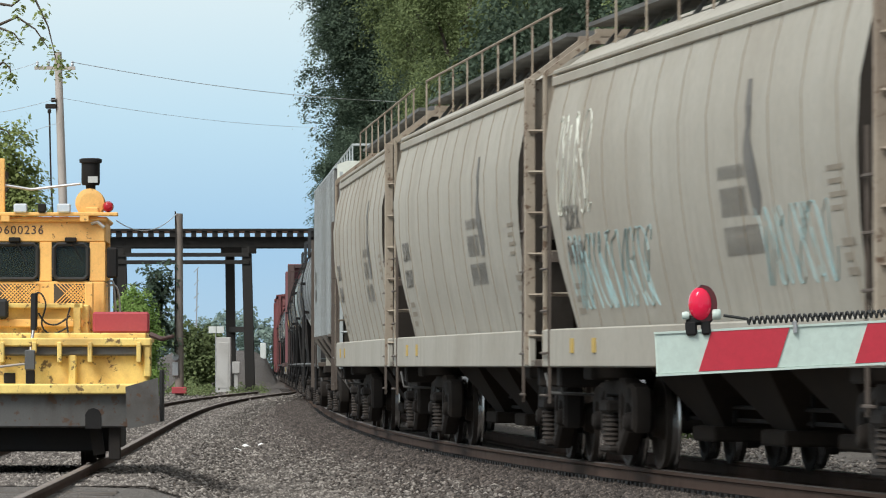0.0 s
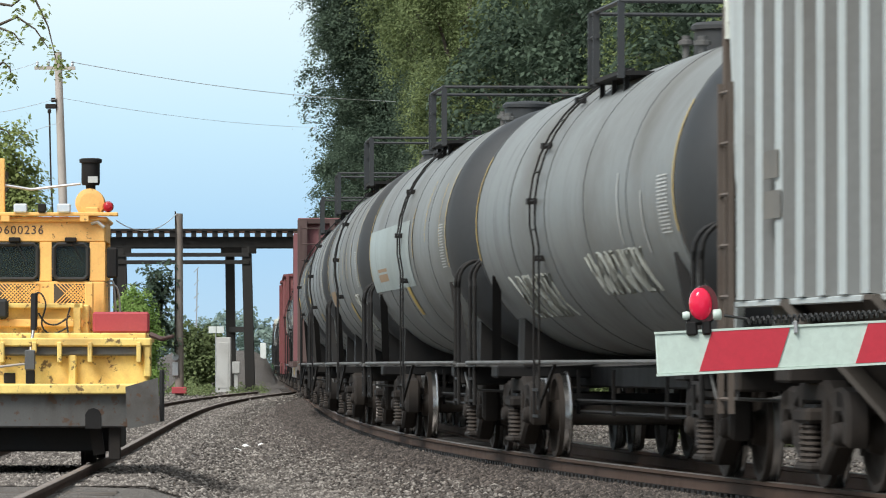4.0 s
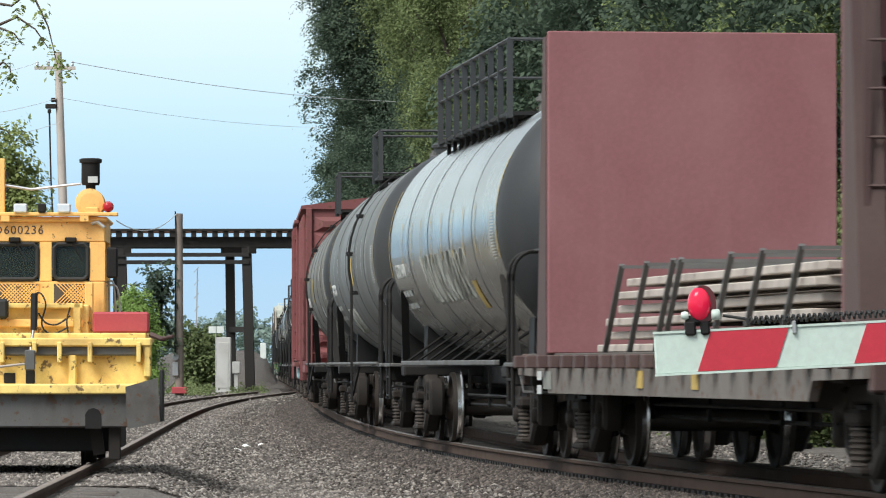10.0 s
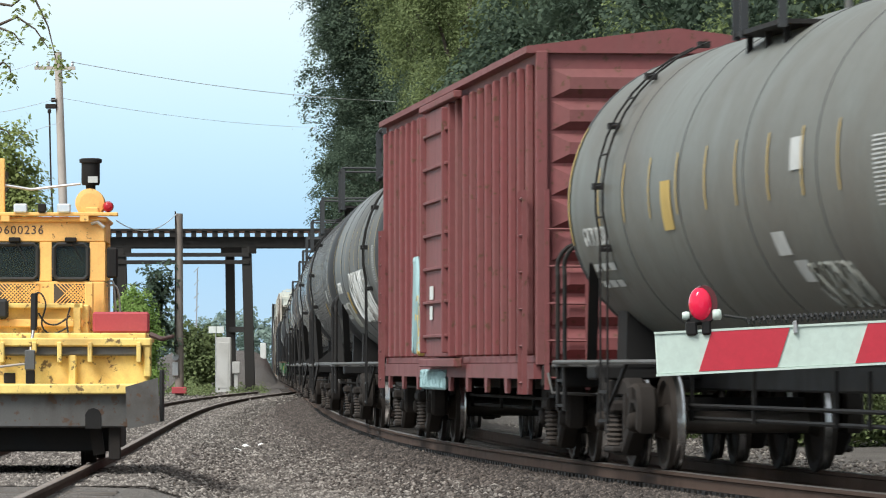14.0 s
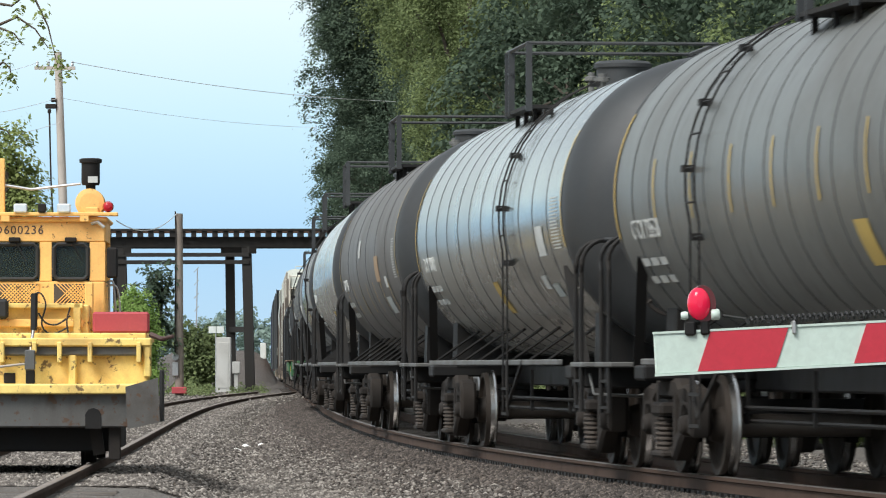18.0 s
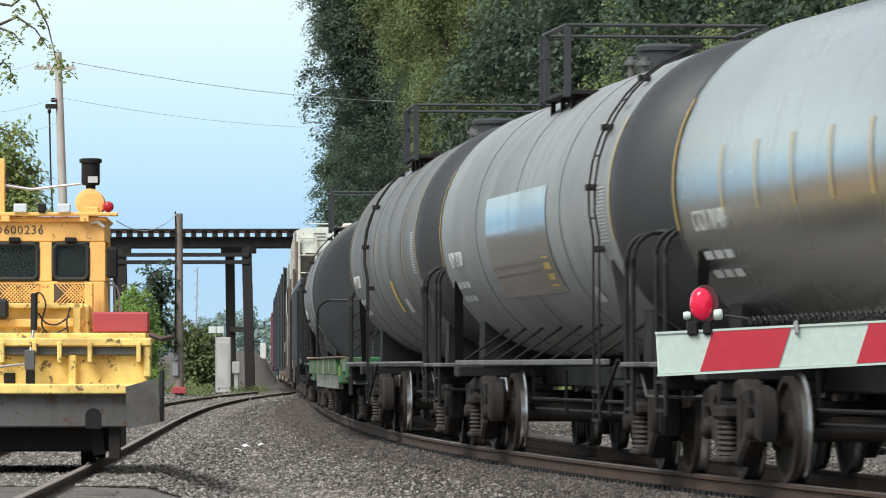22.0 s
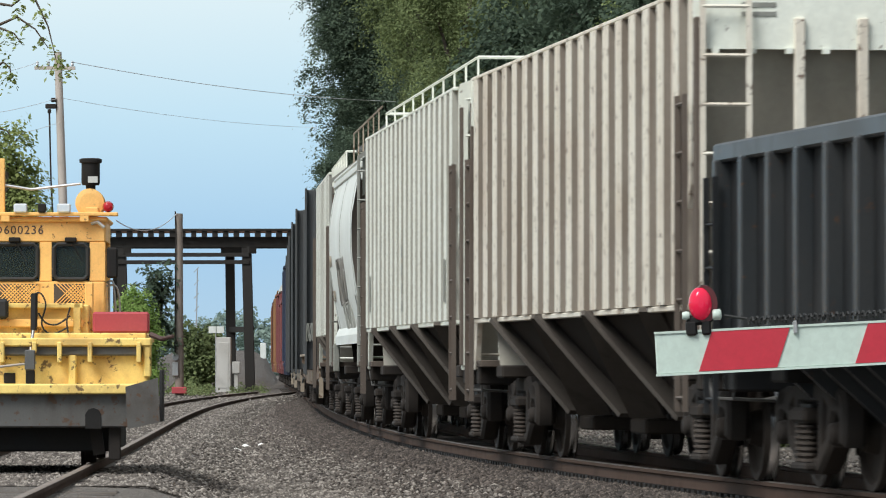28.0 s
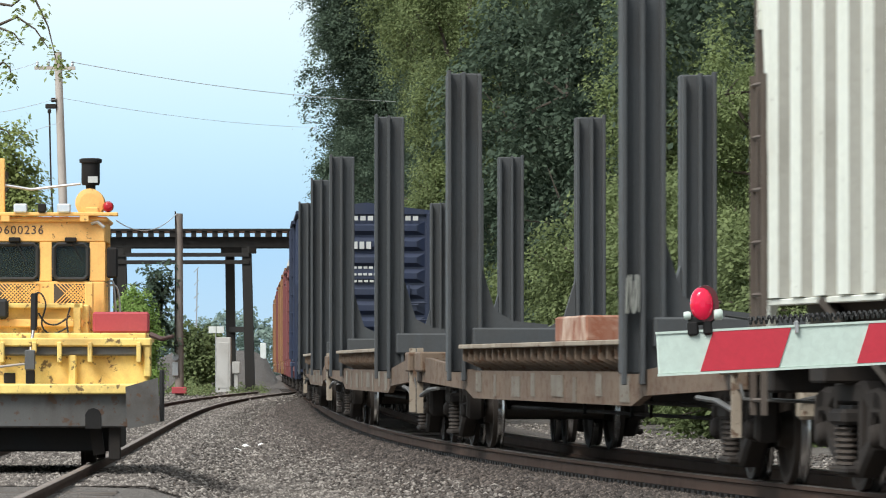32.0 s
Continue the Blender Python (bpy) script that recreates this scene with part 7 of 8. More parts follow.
def gondola(label, a, c, mat, top=2.75):
    car, h = new_car("open_hopper", label, "hopper car", a, c)
    e = h - 0.75
    low = 1.15
    for q in (-1, 1):
        b = Build()
        b.box(-e, e, q * 1.42 - 0.03, q * 1.42 + 0.03, low, top, 0.005)
        side = part("side", b, mat, car)
        b = Build()
        b.box(-e - 0.05, e + 0.05, q * 1.46 - 0.09, q * 1.46 + 0.09, top - 0.08, top + 0.08, 0.02)
        part("top_chord", b, M_GONDRIB, car)
        b = Build()
        b.box(-e, e, q * 1.45 - 0.07, q * 1.45 + 0.07, low - 0.12, low + 0.08, 0.015)
        part("side_sill", b, mat, car)
        rme = shared(("gond", q), lambda: Build().box(-0.055, 0.055, min(0, q * 0.15), max(0, q * 0.15), low, top - 0.06, 0.015).mesh("rib", [M_GONDRIB]))
        for i in range(17):
            x = -e + 0.15 + (2 * e - 0.3) * i / 16
            part("rib", rme, M_GONDRIB, side, at=pose(x, q * 1.44, 0))
        for i in range(18):
            x = -e + 1.6 + (2 * e - 3.2) * i / 17
            b = Build()
            b.bar((x, q * 1.44, low - 0.05), (x, q * 0.74, 0.48), 0.05, 0.10)
            part("floor_rib", b, M_GONDRIB, car)
    b = Build()
    b.prism_x([(-1.4, low), (1.4, low), (0.7, 0.48), (-0.7, 0.48)][::-1], -e + 1.5, e - 1.5)
    part("floor", b, mat, car)
    for s in (-1, 1):
        b = Build()
        b.box(s * e - 0.03, s * e + 0.03, -1.42, 1.42, low, top, 0.005)
        wall = part("end_wall", b, mat, car)
        for y in (-1.2, -0.4, 0.4, 1.2):
            b = Build()
            b.box(s * (e + 0.07) - 0.05, s * (e + 0.07) + 0.05, y - 0.05, y + 0.05, 1.0, top - 0.05, 0.01)
            part("end_rib", b, mat, wall)
        b = Build()
        b.box(s * (e + 0.05) - 0.1, s * (e + 0.05) + 0.1, -1.5, 1.5, top - 0.08, top + 0.076, 0.02)
        part("end_chord", b, mat, wall)
        for q in (-1, 1):
            ladder(car, s * (e + 0.2), q * 1.2, 0.8, top - 0.2, mat, 0.4, 0.36, across="y")
            ladder(car, s * (e - 0.1), q * 1.6, 0.6, top - 0.2, mat, 0.35, 0.36)
    underframe(car, h, M_BLACK, 0.66, 1.0, 0.3)
    return car, h, e, top


def stake_flat(label, a, c, stakes, top=4.45, z=1.22):
    car, h = new_car("log_flatcar", label, "flatcar", a, c, 2.3)
    lo, hi = min(stakes) + 0.5, max(stakes) - 0.5
    b = Build()
    b.box(-h + 0.45, h - 0.45, -1.0, 1.0, z - 0.14, z - 0.06, 0.01)
    part("deck", b, M_TIE, car, "worn plank deck")
    for q in (-1, 1):
        # open walkway on brackets above the side sill
        b = Build()
        y0, y1 = sorted((q * 1.0, q * 1.50))
        b.box(lo, hi, y0, y1, z - 0.03, z + 0.02, 0.008)
        part("walkway", b, M_TAN, car, "rusty tan walkway grating")
        for i in range(24):
            x = lo + 0.1 + (hi - lo - 0.2) * i / 23
            b = Build()
            b.prism_x([(q * 1.02, z - 0.36), (q * 1.46, z - 0.16), (q * 1.46, z - 0.03), (q * 1.02, z - 0.03)][::q], x - 0.025, x + 0.025)
            part("walkway_bracket", b, M_RUSTFLAT, car)
        b = Build()
        b.prism([(-h + 0.5, z - 0.10), (-h + 0.5, z - 0.42), (min(stakes), z - 0.50), (min(stakes) + 0.8, z - 0.60), (max(stakes) - 0.8, z - 0.60), (max(stakes), z - 0.50), (h - 0.5, z - 0.42), (h - 0.5, z - 0.10), (hi, z - 0.28), (lo, z - 0.28)][::-1], q * 1.32 - 0.04, q * 1.32 + 0.04)
        part("side_sill", b, M_RUSTFLAT, car, "rust-streaked tan side sill")
    for k, w in enumerate((0.5, 0.22, 0.7, 0.3, 0.9, 0.25, 0.4, 0.6)):
        side_bars(car, lo + 0.6 + k * (hi - lo - 1.6) / 7, z - 0.30 - 0.02 * (k % 3), 1.357, (w,), 0.22 + 0.03 * (k % 2), M_SILLWEAR, name="worn_patch")
    for x in stakes:
        for q in (-1, 1):
            b = Build()
            y0, y1 = sorted((q * 1.18, q * 1.58))
            b.box(x - 0.14, x + 0.10, y0, y1, z - 0.30, top - 0.03, 0.015)
            st_ = part("stake", b, M_STAKE, car, "tall blue-grey steel log stake")
            for yy_, up in ((1.57, 0.0), (1.40, -0.02), (1.21, -0.05)):
                b = Build()
                b.box(x + 0.09, x + 0.22, q * yy_ - 0.022, q * yy_ + 0.022, z - 0.40, top + up, 0.008)
                part("stake_flange", b, M_STAKE, st_)
            b = Build()
            b.prism_x([(q * 1.18, z), (q * 0.35, z), (q * 0.40, z + 0.26), (q * 0.80, z + 0.30), (q * 1.02, z + 0.42), (q * 1.18, z + 0.95)][::q], x - 0.10, x + 0.10)
            part("gusset", b, M_STAKE, st_)
        b = Build()
        b.box(x - 0.25, x + 0.25, -1.30, 1.30, z - 0.06, z + 0.22, 0.02)
        part("bunk", b, M_STAKE, car)
    for s in (-1, 1):
        b = Build()
        b.box(s * (h - 0.85) - 0.35, s * (h - 0.85) + 0.35, -1.42, 1.42, z - 0.30, z - 0.05, 0.02)
        part("end_casting", b, M_RUSTFLAT, car)
        b = Build()
        b.box(s * (h - 0.55) - 0.12, s * (h - 0.55) + 0.12, -0.85, -0.45, 0.55, z + 0.10, 0.03)
        part("draft_box", b, M_TAN, car, "ochre rusty end box")
        b = Build()
        b.bar((s * (h - 0.6), -1.36, 0.4), (s * (h - 0.6), -1.36, z), 0.08, 0.05)
        part("step_post", b, M_TAN, car)
        b = Build()
        b.tube([(s * (h - 2.6), -1.36, 0.72), (s * (h - 1.6), -1.36, 0.70), (s * (h - 0.7), -1.36, 0.62)], 0.025, 6)
        part("brake_rod", b, M_GREYSTEEL, car)
    underframe(car, h, M_GEAR, 0.62, z - 0.16, 0.35)
    brake_rigging(car, h)
    return car, h


# ---- the cars, from the head of what is seen to the tail ----
def side_bars(car, x, z, y, widths, hgt, mat, gap=0.05, name="lettering_bar"):
    """Unreadable lines of writing as plain bars on a flat or curved side (y may be a function of z)."""
    for i, w in enumerate(widths):
        zz = z - i * (hgt + gap)
        yv = y(zz) if callable(y) else y
        b = Build()
        if callable(y):
            b.add([(x, -y(zz - hgt) - 0.005, zz - hgt), (x + w, -y(zz - hgt) - 0.005, zz - hgt), (x + w, -y(zz) - 0.005, zz), (x, -y(zz) - 0.005, zz)], [(0, 1, 2, 3)])
        else:
            b.box(x, x + w, -yv - 0.012, -yv - 0.004, zz - hgt, zz)
        part(name, b, mat, car)


def soy_logo(car, x, yy):
    """A slim tall emblem over three lines of block writing."""
    b = Build()
    rows = []
    for z in np.linspace(2.21, 3.31, 16):
        u0 = float(np.interp(z, [2.2, 2.5, 2.75, 2.95, 3.3], [0.76, 0.70, 0.66, 0.74, 0.72]))
        u1 = float(np.interp(z, [2.2, 2.35, 2.62, 2.85, 3.05, 3.32], [0.88, 0.95, 0.90, 0.80, 0.86, 0.80]))
        rows.append([(x + 1.15 + (u - 0.66) * 2.1, -(yy(z) + 0.005), z) for u in (u0, u1)])
    b.grid(rows)
    part("emblem", b, M_DARKMARK, car, "dark painted emblem")
    for z, hgt, n, w in ((2.64, 0.11, 11, 1.15), (2.46, 0.24, 7, 1.15), (2.14, 0.24, 10, 1.6)):
        for i in range(2 * n):
            b = Build()
            u = x + w * i / (2 * n) + (0.12 * w / n if i % 2 else 0.0)
            b_w = w / n * 0.2
            b.add([(u, -yy(z - hgt) - 0.005, z - hgt), (u + b_w, -yy(z - hgt) - 0.005, z - hgt), (u + b_w, -yy(z) - 0.005, z), (u, -yy(z) - 0.005, z)], [(0, 1, 2, 3)])
            part("lettering_bar", b, M_DARKMARK, car)


def hopper_marks(car, h, yy):
    soy_logo(car, 1.75, yy)
    for word, z in (("SDPX", 2.42), ("96049", 2.08)):
        lettering(word, 0.34, M_DARKMARK, car, Matrix(((1, 0, 0, -h + 2.5), (0, -0.132, -0.991, -yy(z) - 0.008), (0, 0.991, -0.132, z), (0, 0, 0, 1))), extrude=0.002)
    side_bars(car, -h + 2.0, 1.8, yy, (0.5, 0.6, 0.4), 0.06, M_SEAM, 0.06)
    side_bars(car, h - 2.3, 2.5, yy, (0.6, 0.5, 0.6, 0.4), 0.04, M_SEAM, 0.06)
    side_bars(car, h - 2.1, 1.95, yy, (0.45, 0.3, 0.4), 0.06, M_SEAM)
    for x in (-h + 2.3, -h + 3.6):
        b = Build()
        b.box(x, x + 0.2, -1.542, -1.531, 1.12, 1.26)
        part("reflector", b, M_YELLOWMARK, car)


BEIGE = "weathered beige covered hopper with curved sides"
curved_hopper(BEIGE, 17.6, 0.8, M_BEIGE)
car, h, e, yy, end = curved_hopper(BEIGE + " and pale graffiti", 0.8, -16.0, M_BEIGE)
hopper_marks(car, h, yy)
scrawl(car, lambda u, v: (-e + 1.3 + u, -(yy(1.5 + v) + 0.006), 1.5 + v), M_TEAL, 3, 4.2, 0.8, 0.005)
scrawl(car, lambda u, v: (-e + 0.9 + u, -(yy(2.4 + v) + 0.004), 2.4 + v), M_CREAM, 4, 1.8, 1.1, 0.006)
scrawl(car, lambda u, v: (3.2 + u, -(yy(1.6 + v) + 0.004), 1.6 + v), M_TEAL, 14, 2.6, 0.7, 0.004)
for a_, c_ in ((-16.0, -32.35), (-32.45, -48.15)):
    car, h, e, yy, end = curved_hopper(BEIGE, a_, c_, M_BEIGE)
    hopper_marks(car, h, yy)
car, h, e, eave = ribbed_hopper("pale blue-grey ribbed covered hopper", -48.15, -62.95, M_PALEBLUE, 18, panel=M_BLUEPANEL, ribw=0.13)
side_bars(car, -h + 2.3, 2.7, 1.505, (0.5, 0.6), 0.22, M_DARKMARK, 0.1)
side_bars(car, h - 2.0, 2.6, 1.505, (0.25, 0.25, 0.25, 0.25), 0.14, M_WHITEMARK, 0.12)

car, h, rad, zc, e = tank_car("grey tank car with pale graffiti", -62.95, -80.05, M_TANK[0], ladder_x=-1.8, dashes=[(3.6, -4, 14), (5.0, -8, 6)], dash_mat=M_WHITEMARK)


def on_side(x0, d0, rad, zc):
    return lambda u, v: tuple(on_tank(x0 + u, d0 + math.degrees(v / rad), rad + 0.006, zc).translation)


scrawl(car, on_side(-5.0, -47, rad, zc), M_FLATSIDE, 5, 3.0, 0.6, 0.012)
scrawl(car, on_side(1.0, -38, rad, zc), M_FLATSIDE, 6, 3.4, 0.5, 0.014)
tank_car("grey tank car with a lighter repainted patch", -80.05, -96.05, M_TANK[0], ladder_x=-0.2, dashes=[(1.3, 6, 22), (3.3, 12, 34), (5.4, 8, 30)],
         patches=((-6.3, 0.7, -6, 27, M_REPAINT), (-5.0, -3.4, -1, 6, M_ORANGEMARK), (-0.9, -0.35, -19, -7, M_YELLOWMARK)))
car, h, rad, zc, e = tank_car("grey tank car with yellow stencil marks", -96.05, -111.4, M_TANK[0], ladder_x=-1.0, dashes=[(-5.4 + i * 1.5, 5, 16) for i in range(7)],
         patches=((-5.4, -3.7, -8, 2, M_ORANGEMARK), (0.4, 1.3, -22, -9, M_YELLOWMARK)))
scrawl(car, on_side(3.2, -46, rad, zc), M_FLATSIDE, 8, 0.9, 0.7, 0.02)
tank_car("grey tank car with a plain side", -111.4, -127.6, M_TANK[0], ladder_x=-1.2, patches=((-0.1, 0.8, -22, -9, M_YELLOWMARK), (-5.6, -4.9, 2, 6, M_YELLOWMARK), (2.6, 3.1, -18, -10, M_WHITEMARK), (3.3, 3.8, -18, -10, M_WHITEMARK)))
car, h, rad, zc, e = tank_car("dark grey tank car with yellow stencils", -127.6, -140.95, M_TANK[1], ladder_x=-1.0, dashes=[(-4.8, -8, 26), (-3.2, 0, 14), (0.2, 2, 14), (2.8, 6, 18), (5.2, -10, 26)],
         patches=((-0.3, 0.7, -22, -7, M_YELLOWMARK), (3.2, 4.0, 20, 25, M_YELLOWMARK), (3.2, 4.0, 27, 32, M_YELLOWMARK), (2.0, 2.4, -18, -10, M_WHITEMARK), (3.0, 3.4, -20, -8, M_WHITEMARK)))
lettering("UTLX 669445", 0.34, M_YELLOWMARK, car, on_tank(-e + 1.7, -9, rad + 0.012, zc), squeeze=0.8)

FRONT, REAR = -140.95, -159.15
car, h = bulkhead_flat("brown bulkhead flatcar with oxide red end walls", FRONT, REAR, M_FLATBROWN, M_REDPANEL, M_BROWN, 4.37, 1.12, M_BROWN)
side_bars(car, -h + 1.9, 0.94, 1.50, (0.25, 0.25), 0.09, M_WHITEMARK)
side_bars(car, -h + 2.3, 0.94, 1.50, (0.5,), 0.18, M_FLATSIDE)
for x in (-1.2, 1.6):
    side_bars(car, x, 0.95, 1.50, (0.3,), 0.16, M_YELLOWMARK)
load = thing("lumber_bundle", "stack of grey weathered dunnage slats strapped on the flatcar", "lumber")
for lev in range(6):
    for k in range(3):
        b = Build()
        y = -1.25 + k * 0.75 + (0.08 if lev % 2 else 0.0)
        b.box(-5.0 + 0.25 * lev + 0.2 * (k % 2), 5.2 + 0.10 * lev - 0.3 * (k % 2), y, y + 0.55, 1.125 + lev * 0.125, 1.125 + lev * 0.125 + 0.075, 0.01)
        part("slat", b, M_POLE, load)
for x in (-4.0, -2.6, -1.2, -0.8, 1.6, 3.0, 4.6):
    b = Build()
    b.bar((x, -1.34, 1.12), (x + 0.75, -1.30, 1.95), 0.05, 0.03)
    b.bar((x + 0.75, -1.30, 1.93), (x + 0.75, 0.9, 1.93), 0.05, 0.03)
    part("strap", b, M_GREYSTEEL, load)
TRAIN.append((load, FRONT - 2.4, REAR + 2.4))

ST = "silver tank car of dulled aluminium with dark ends"
DS = [(-5 + i * 1.35, 2, 16) for i in range(8)]
car, h, rad, zc, e = tank_car(ST, -159.15, -176.3, M_SILVER, rail=1, ladder_x=None, bands=6, heads=M_HEAD, dashes=DS, mark="CTCX 736400", skirt=True, patches=((2.6, 3.7, -30, -20, M_YELLOWMARK),))
scrawl(car, on_side(-2.6, -34, rad, zc), M_FLATSIDE, 21, 5.2, 0.7, 0.005)
GD_ = [(-5.6 + i * 1.35, 4, 17) for i in range(9)]
car, h, rad, zc, e = tank_car("dark grey tank car with white stencils", -176.3, -194.85, M_TANK[1], ladder_x=1.2, dashes=GD_, dash_mat=M_WHITEMARK, mark="GATX 202330", patches=((0.2, 0.9, 5, 17, M_YELLOWMARK),))
scrawl(car, on_side(-4.2, -46, rad, zc), M_FLATSIDE, 23, 2.2, 0.5, 0.012)
car, h, rad, zc, e = tank_car("dark olive grey tank car with white stencils", -194.85, -212.9, M_TANK[3], ladder_x=-5.2, dashes=GD_, mark="GATX 202380", patches=((-2.4, -1.75, 4, 17, M_YELLOWMARK), (3.4, 3.9, 14, 24, M_WHITEMARK), (2.2, 2.7, -12, -4, M_WHITEMARK), (2.6, 3.1, -22, -14, M_WHITEMARK)))
scrawl(car, on_side(3.0, -50, rad, zc), M_FLATSIDE, 25, 1.6, 0.5, 0.016)
car, h, e, eave = boxcar("oxide red boxcar with ribbed sides and corrugated ends", -212.9, -232.0, M_RED, 4.22)
scrawl(car, lambda u, v: (-3.9 + u, -1.545, 1.1 + v), M_TEAL, 31, 1.6, 1.3, 0.03)
scrawl(car, lambda u, v: (-3.4 + u, -1.49, 0.72 + v), M_TEAL, 32, 3.0, 0.22, 0.03)
scrawl(car, lambda u, v: (-3.3 + u, -1.545, 1.1 + v), M_YELLOWMARK, 33, 0.7, 0.8, 0.03)
side_bars(car, -1.2, 1.95, 1.59, (0.4, 0.3), 0.16, M_WHITE, 0.08)
car, h, rad, zc, e = tank_car("dark grey tank car with white spray paint", -232.0, -248.5, M_TANK[1], ladder_x=4.5, dashes=[(-5.6 + i * 1.5, 8, 26) for i in range(8)], mark="GATX 210162", patches=((-3.5, -2.6, -12, -2, M_YELLOWMARK),))
scrawl(car, on_side(-4.6, -42, rad, zc), M_FLATSIDE, 35, 1.0, 0.5, 0.014)
scrawl(car, on_side(-2.0, -40, rad, zc), M_WHITEMARK, 36, 5.0, 0.9, 0.012)
car, h, rad, zc, e = tank_car("brushed grey tank car with close bands", -248.5, -266.2, M_TANK[4], ladder_x=-3.2, bands=18, rail=0, heads=M_HEAD, dashes=[(-5.2 + i * 1.7, 2, 16) for i in range(6)], mark="CTCX 735538", skirt=True, patches=((2.2, 3.3, -26, -15, M_YELLOWMARK), (4.4, 5.0, -3, 5, M_WHITEMARK)))
car, h, rad, zc, e = tank_car("silver tank car with close bands and dark ends", -266.2, -284.1, M_SILVER, ladder_x=2.6, bands=13, heads=M_HEAD, mark="CBTX 780082", skirt=True, patches=((-0.4, 0.8, -34, -22, M_YELLOWMARK), (5.0, 5.6, -2, 10, M_WHITEMARK), (4.4, 4.8, -16, -10, M_WHITEMARK), (5.0, 5.5, -20, -14, M_PALEBLUE)))
tank_car("brown-black tank car with yellow reflector stripes", -284.1, -302.0, M_TANK[5], ladder_x=None, bands=7, dashes=[(-5.9 + i * 1.75, -19, -9) for i in range(7)], heads=M_HEAD, mark="GATX 9605", skirt=True,
         patches=((2.2, 3.1, 0, 14, M_ORANGEMARK), (4.0, 4.5, -4, 2, M_WHITEMARK), (3.0, 4.0, -30, -20, M_PALEBLUE), (-1.8, -1.4, 16, 26, M_WHITEMARK)))
car, h, rad, zc, e = tank_car(ST, -302.0, -319.4, M_SILVER, ladder_x=None, bands=2, heads=M_HEAD, dashes=DS, mark="CTCX 781409", skirt=True, patches=((2.4, 3.2, -32, -22, M_YELLOWMARK), (4.0, 4.5, -14, -8, M_WHITEMARK)))
tank_car("slate grey tank car with a bare metal patch", -319.4, -337.1, M_TANK[2], ladder_x=6.4, bands=5, mark="PLMX 137009", skirt=True,
         patches=((-2.6, 2.5, -18, 26, M_PATCHED), (1.5, 2.2, -12, -3, M_YELLOWMARK), (4.2, 4.7, -24, -17, M_WHITEMARK)))
car, h, rad, zc, e = tank_car("dark grey tank car with white stencils", -337.1, -354.6, M_TANK[1], ladder_x=-2.4, dashes=[(-2.9, 0, 14), (-0.6, 4, 16), (1.6, 4, 16), (4.6, -8, 24)], mark="NATX 220287", patches=((1.0, 1.8, -16, -2, M_YELLOWMARK), (2.6, 3.2, -20, -12, M_WHITEMARK)))
car, h = new_car("flatcar", "empty green flatcar with worn pale sides", "flatcar", -354.6, -371.85, 2.4)
flat_deck(car, h, M_GREENSIDE, M_TIE, 1.13, 26, M_GREEN, 0.34, 0.26)
for q in (-1, 1):
    b = Build()
    b.box(-h + 0.6, h - 0.6, q * 1.53 - 0.1, q * 1.53 + 0.1, 1.115, 1.145, 0.008)
    part("deck_edge", b, M_RUSTFLAT, car, "rusty deck edge strip")
for s in (-1, 1):
    b = Build()
    b.box(s * (h - 1.15) - 0.62, s * (h - 1.15) + 0.62, -1.53, 1.53, 0.72, 1.10, 0.02)
    part("end_bolster", b, M_GREEN, car, "green painted end of the flatcar frame")
side_bars(car, h - 0.95, 1.0, 1.535, (0.35,), 0.16, M_YELLOWMARK)
side_bars(car, -h + 0.75, 0.95, 1.535, (0.22,), 0.10, M_ORANGEMARK)
for q in (-1, 1):
    b = Build()
    b.box(-h + 0.6, -h + 2.1, q * 1.53 - 0.104, q * 1.53 + 0.104, 1.118, 1.152, 0.006)
    part("edge_strip", b, M_ORANGEMARK, car, "ochre painted strip on the deck edge")

car, h, rad, zc, e = tank_car("short dark grey tank car with lettered end", -371.85, -383.4, M_TANK[1], rad=1.50, zc=2.37, ladder_x=-2.2, bands=3, dashes=[(1.2, -10, 24)], dash_mat=M_WHITEMARK, mark="ADMX 17554", man=0.12, heads=M_HEAD, bulge=0.08)


def on_end(y, z, x):
    return Matrix(((0, 0, 1, x), (1, 0, 0, y), (0, 1, 0, z), (0, 0, 0, 1)))


lettering("ADMX 17554", 0.16, M_CREAM, car, on_end(0.12, 2.68, e - 0.004), extrude=0.006, squeeze=0.84)
lettering("17585 GALS", 0.062, M_WHITEMARK, car, on_end(0.10, 2.51, e - 0.004), extrude=0.008)
lettering("66570 LITERS", 0.062, M_WHITEMARK, car, on_end(0.10, 2.43, e - 0.004), extrude=0.008)
for i, w_ in enumerate((0.24, 0.25, 0.20, 0.27, 0.25)):
    for k in range(3):
        b = Build()
        b.box(e - 0.05, e + 0.002, -0.04 + w_ * k / 3, -0.04 + w_ * (k + 0.8) / 3, 1.97 - i * 0.055, 1.992 - i * 0.055)
        part("lettering_bar", b, M_FLATSIDE, car)
b = Build()
b.lathe([(e - 0.05, 0.05), (e - 0.02, 0.20), (e + 0.0, 0.215), (e + 0.01, 0.20), (e + 0.012, 0.07), (e + 0.05, 0.05)], "x", (0, -0.38, 1.80), 20)
for k in range(6):
    t_ = k * math.pi / 3
    b.lathe([(e + 0.03, 0.02), (e + 0.045, 0.045)], "x", (0, -0.38 + 0.12 * math.cos(t_), 1.80 + 0.12 * math.sin(t_)), 8)
part("brake_housing", b, M_HEAD, car, smooth=35)
b = Build()
for k in range(9):
    z = 1.50 - k * 0.045
    b.bar((e + 0.03, -0.38, z), (e + 0.03, -0.38, z - 0.04), 0.03 if k % 2 else 0.012, 0.012 if k % 2 else 0.03)
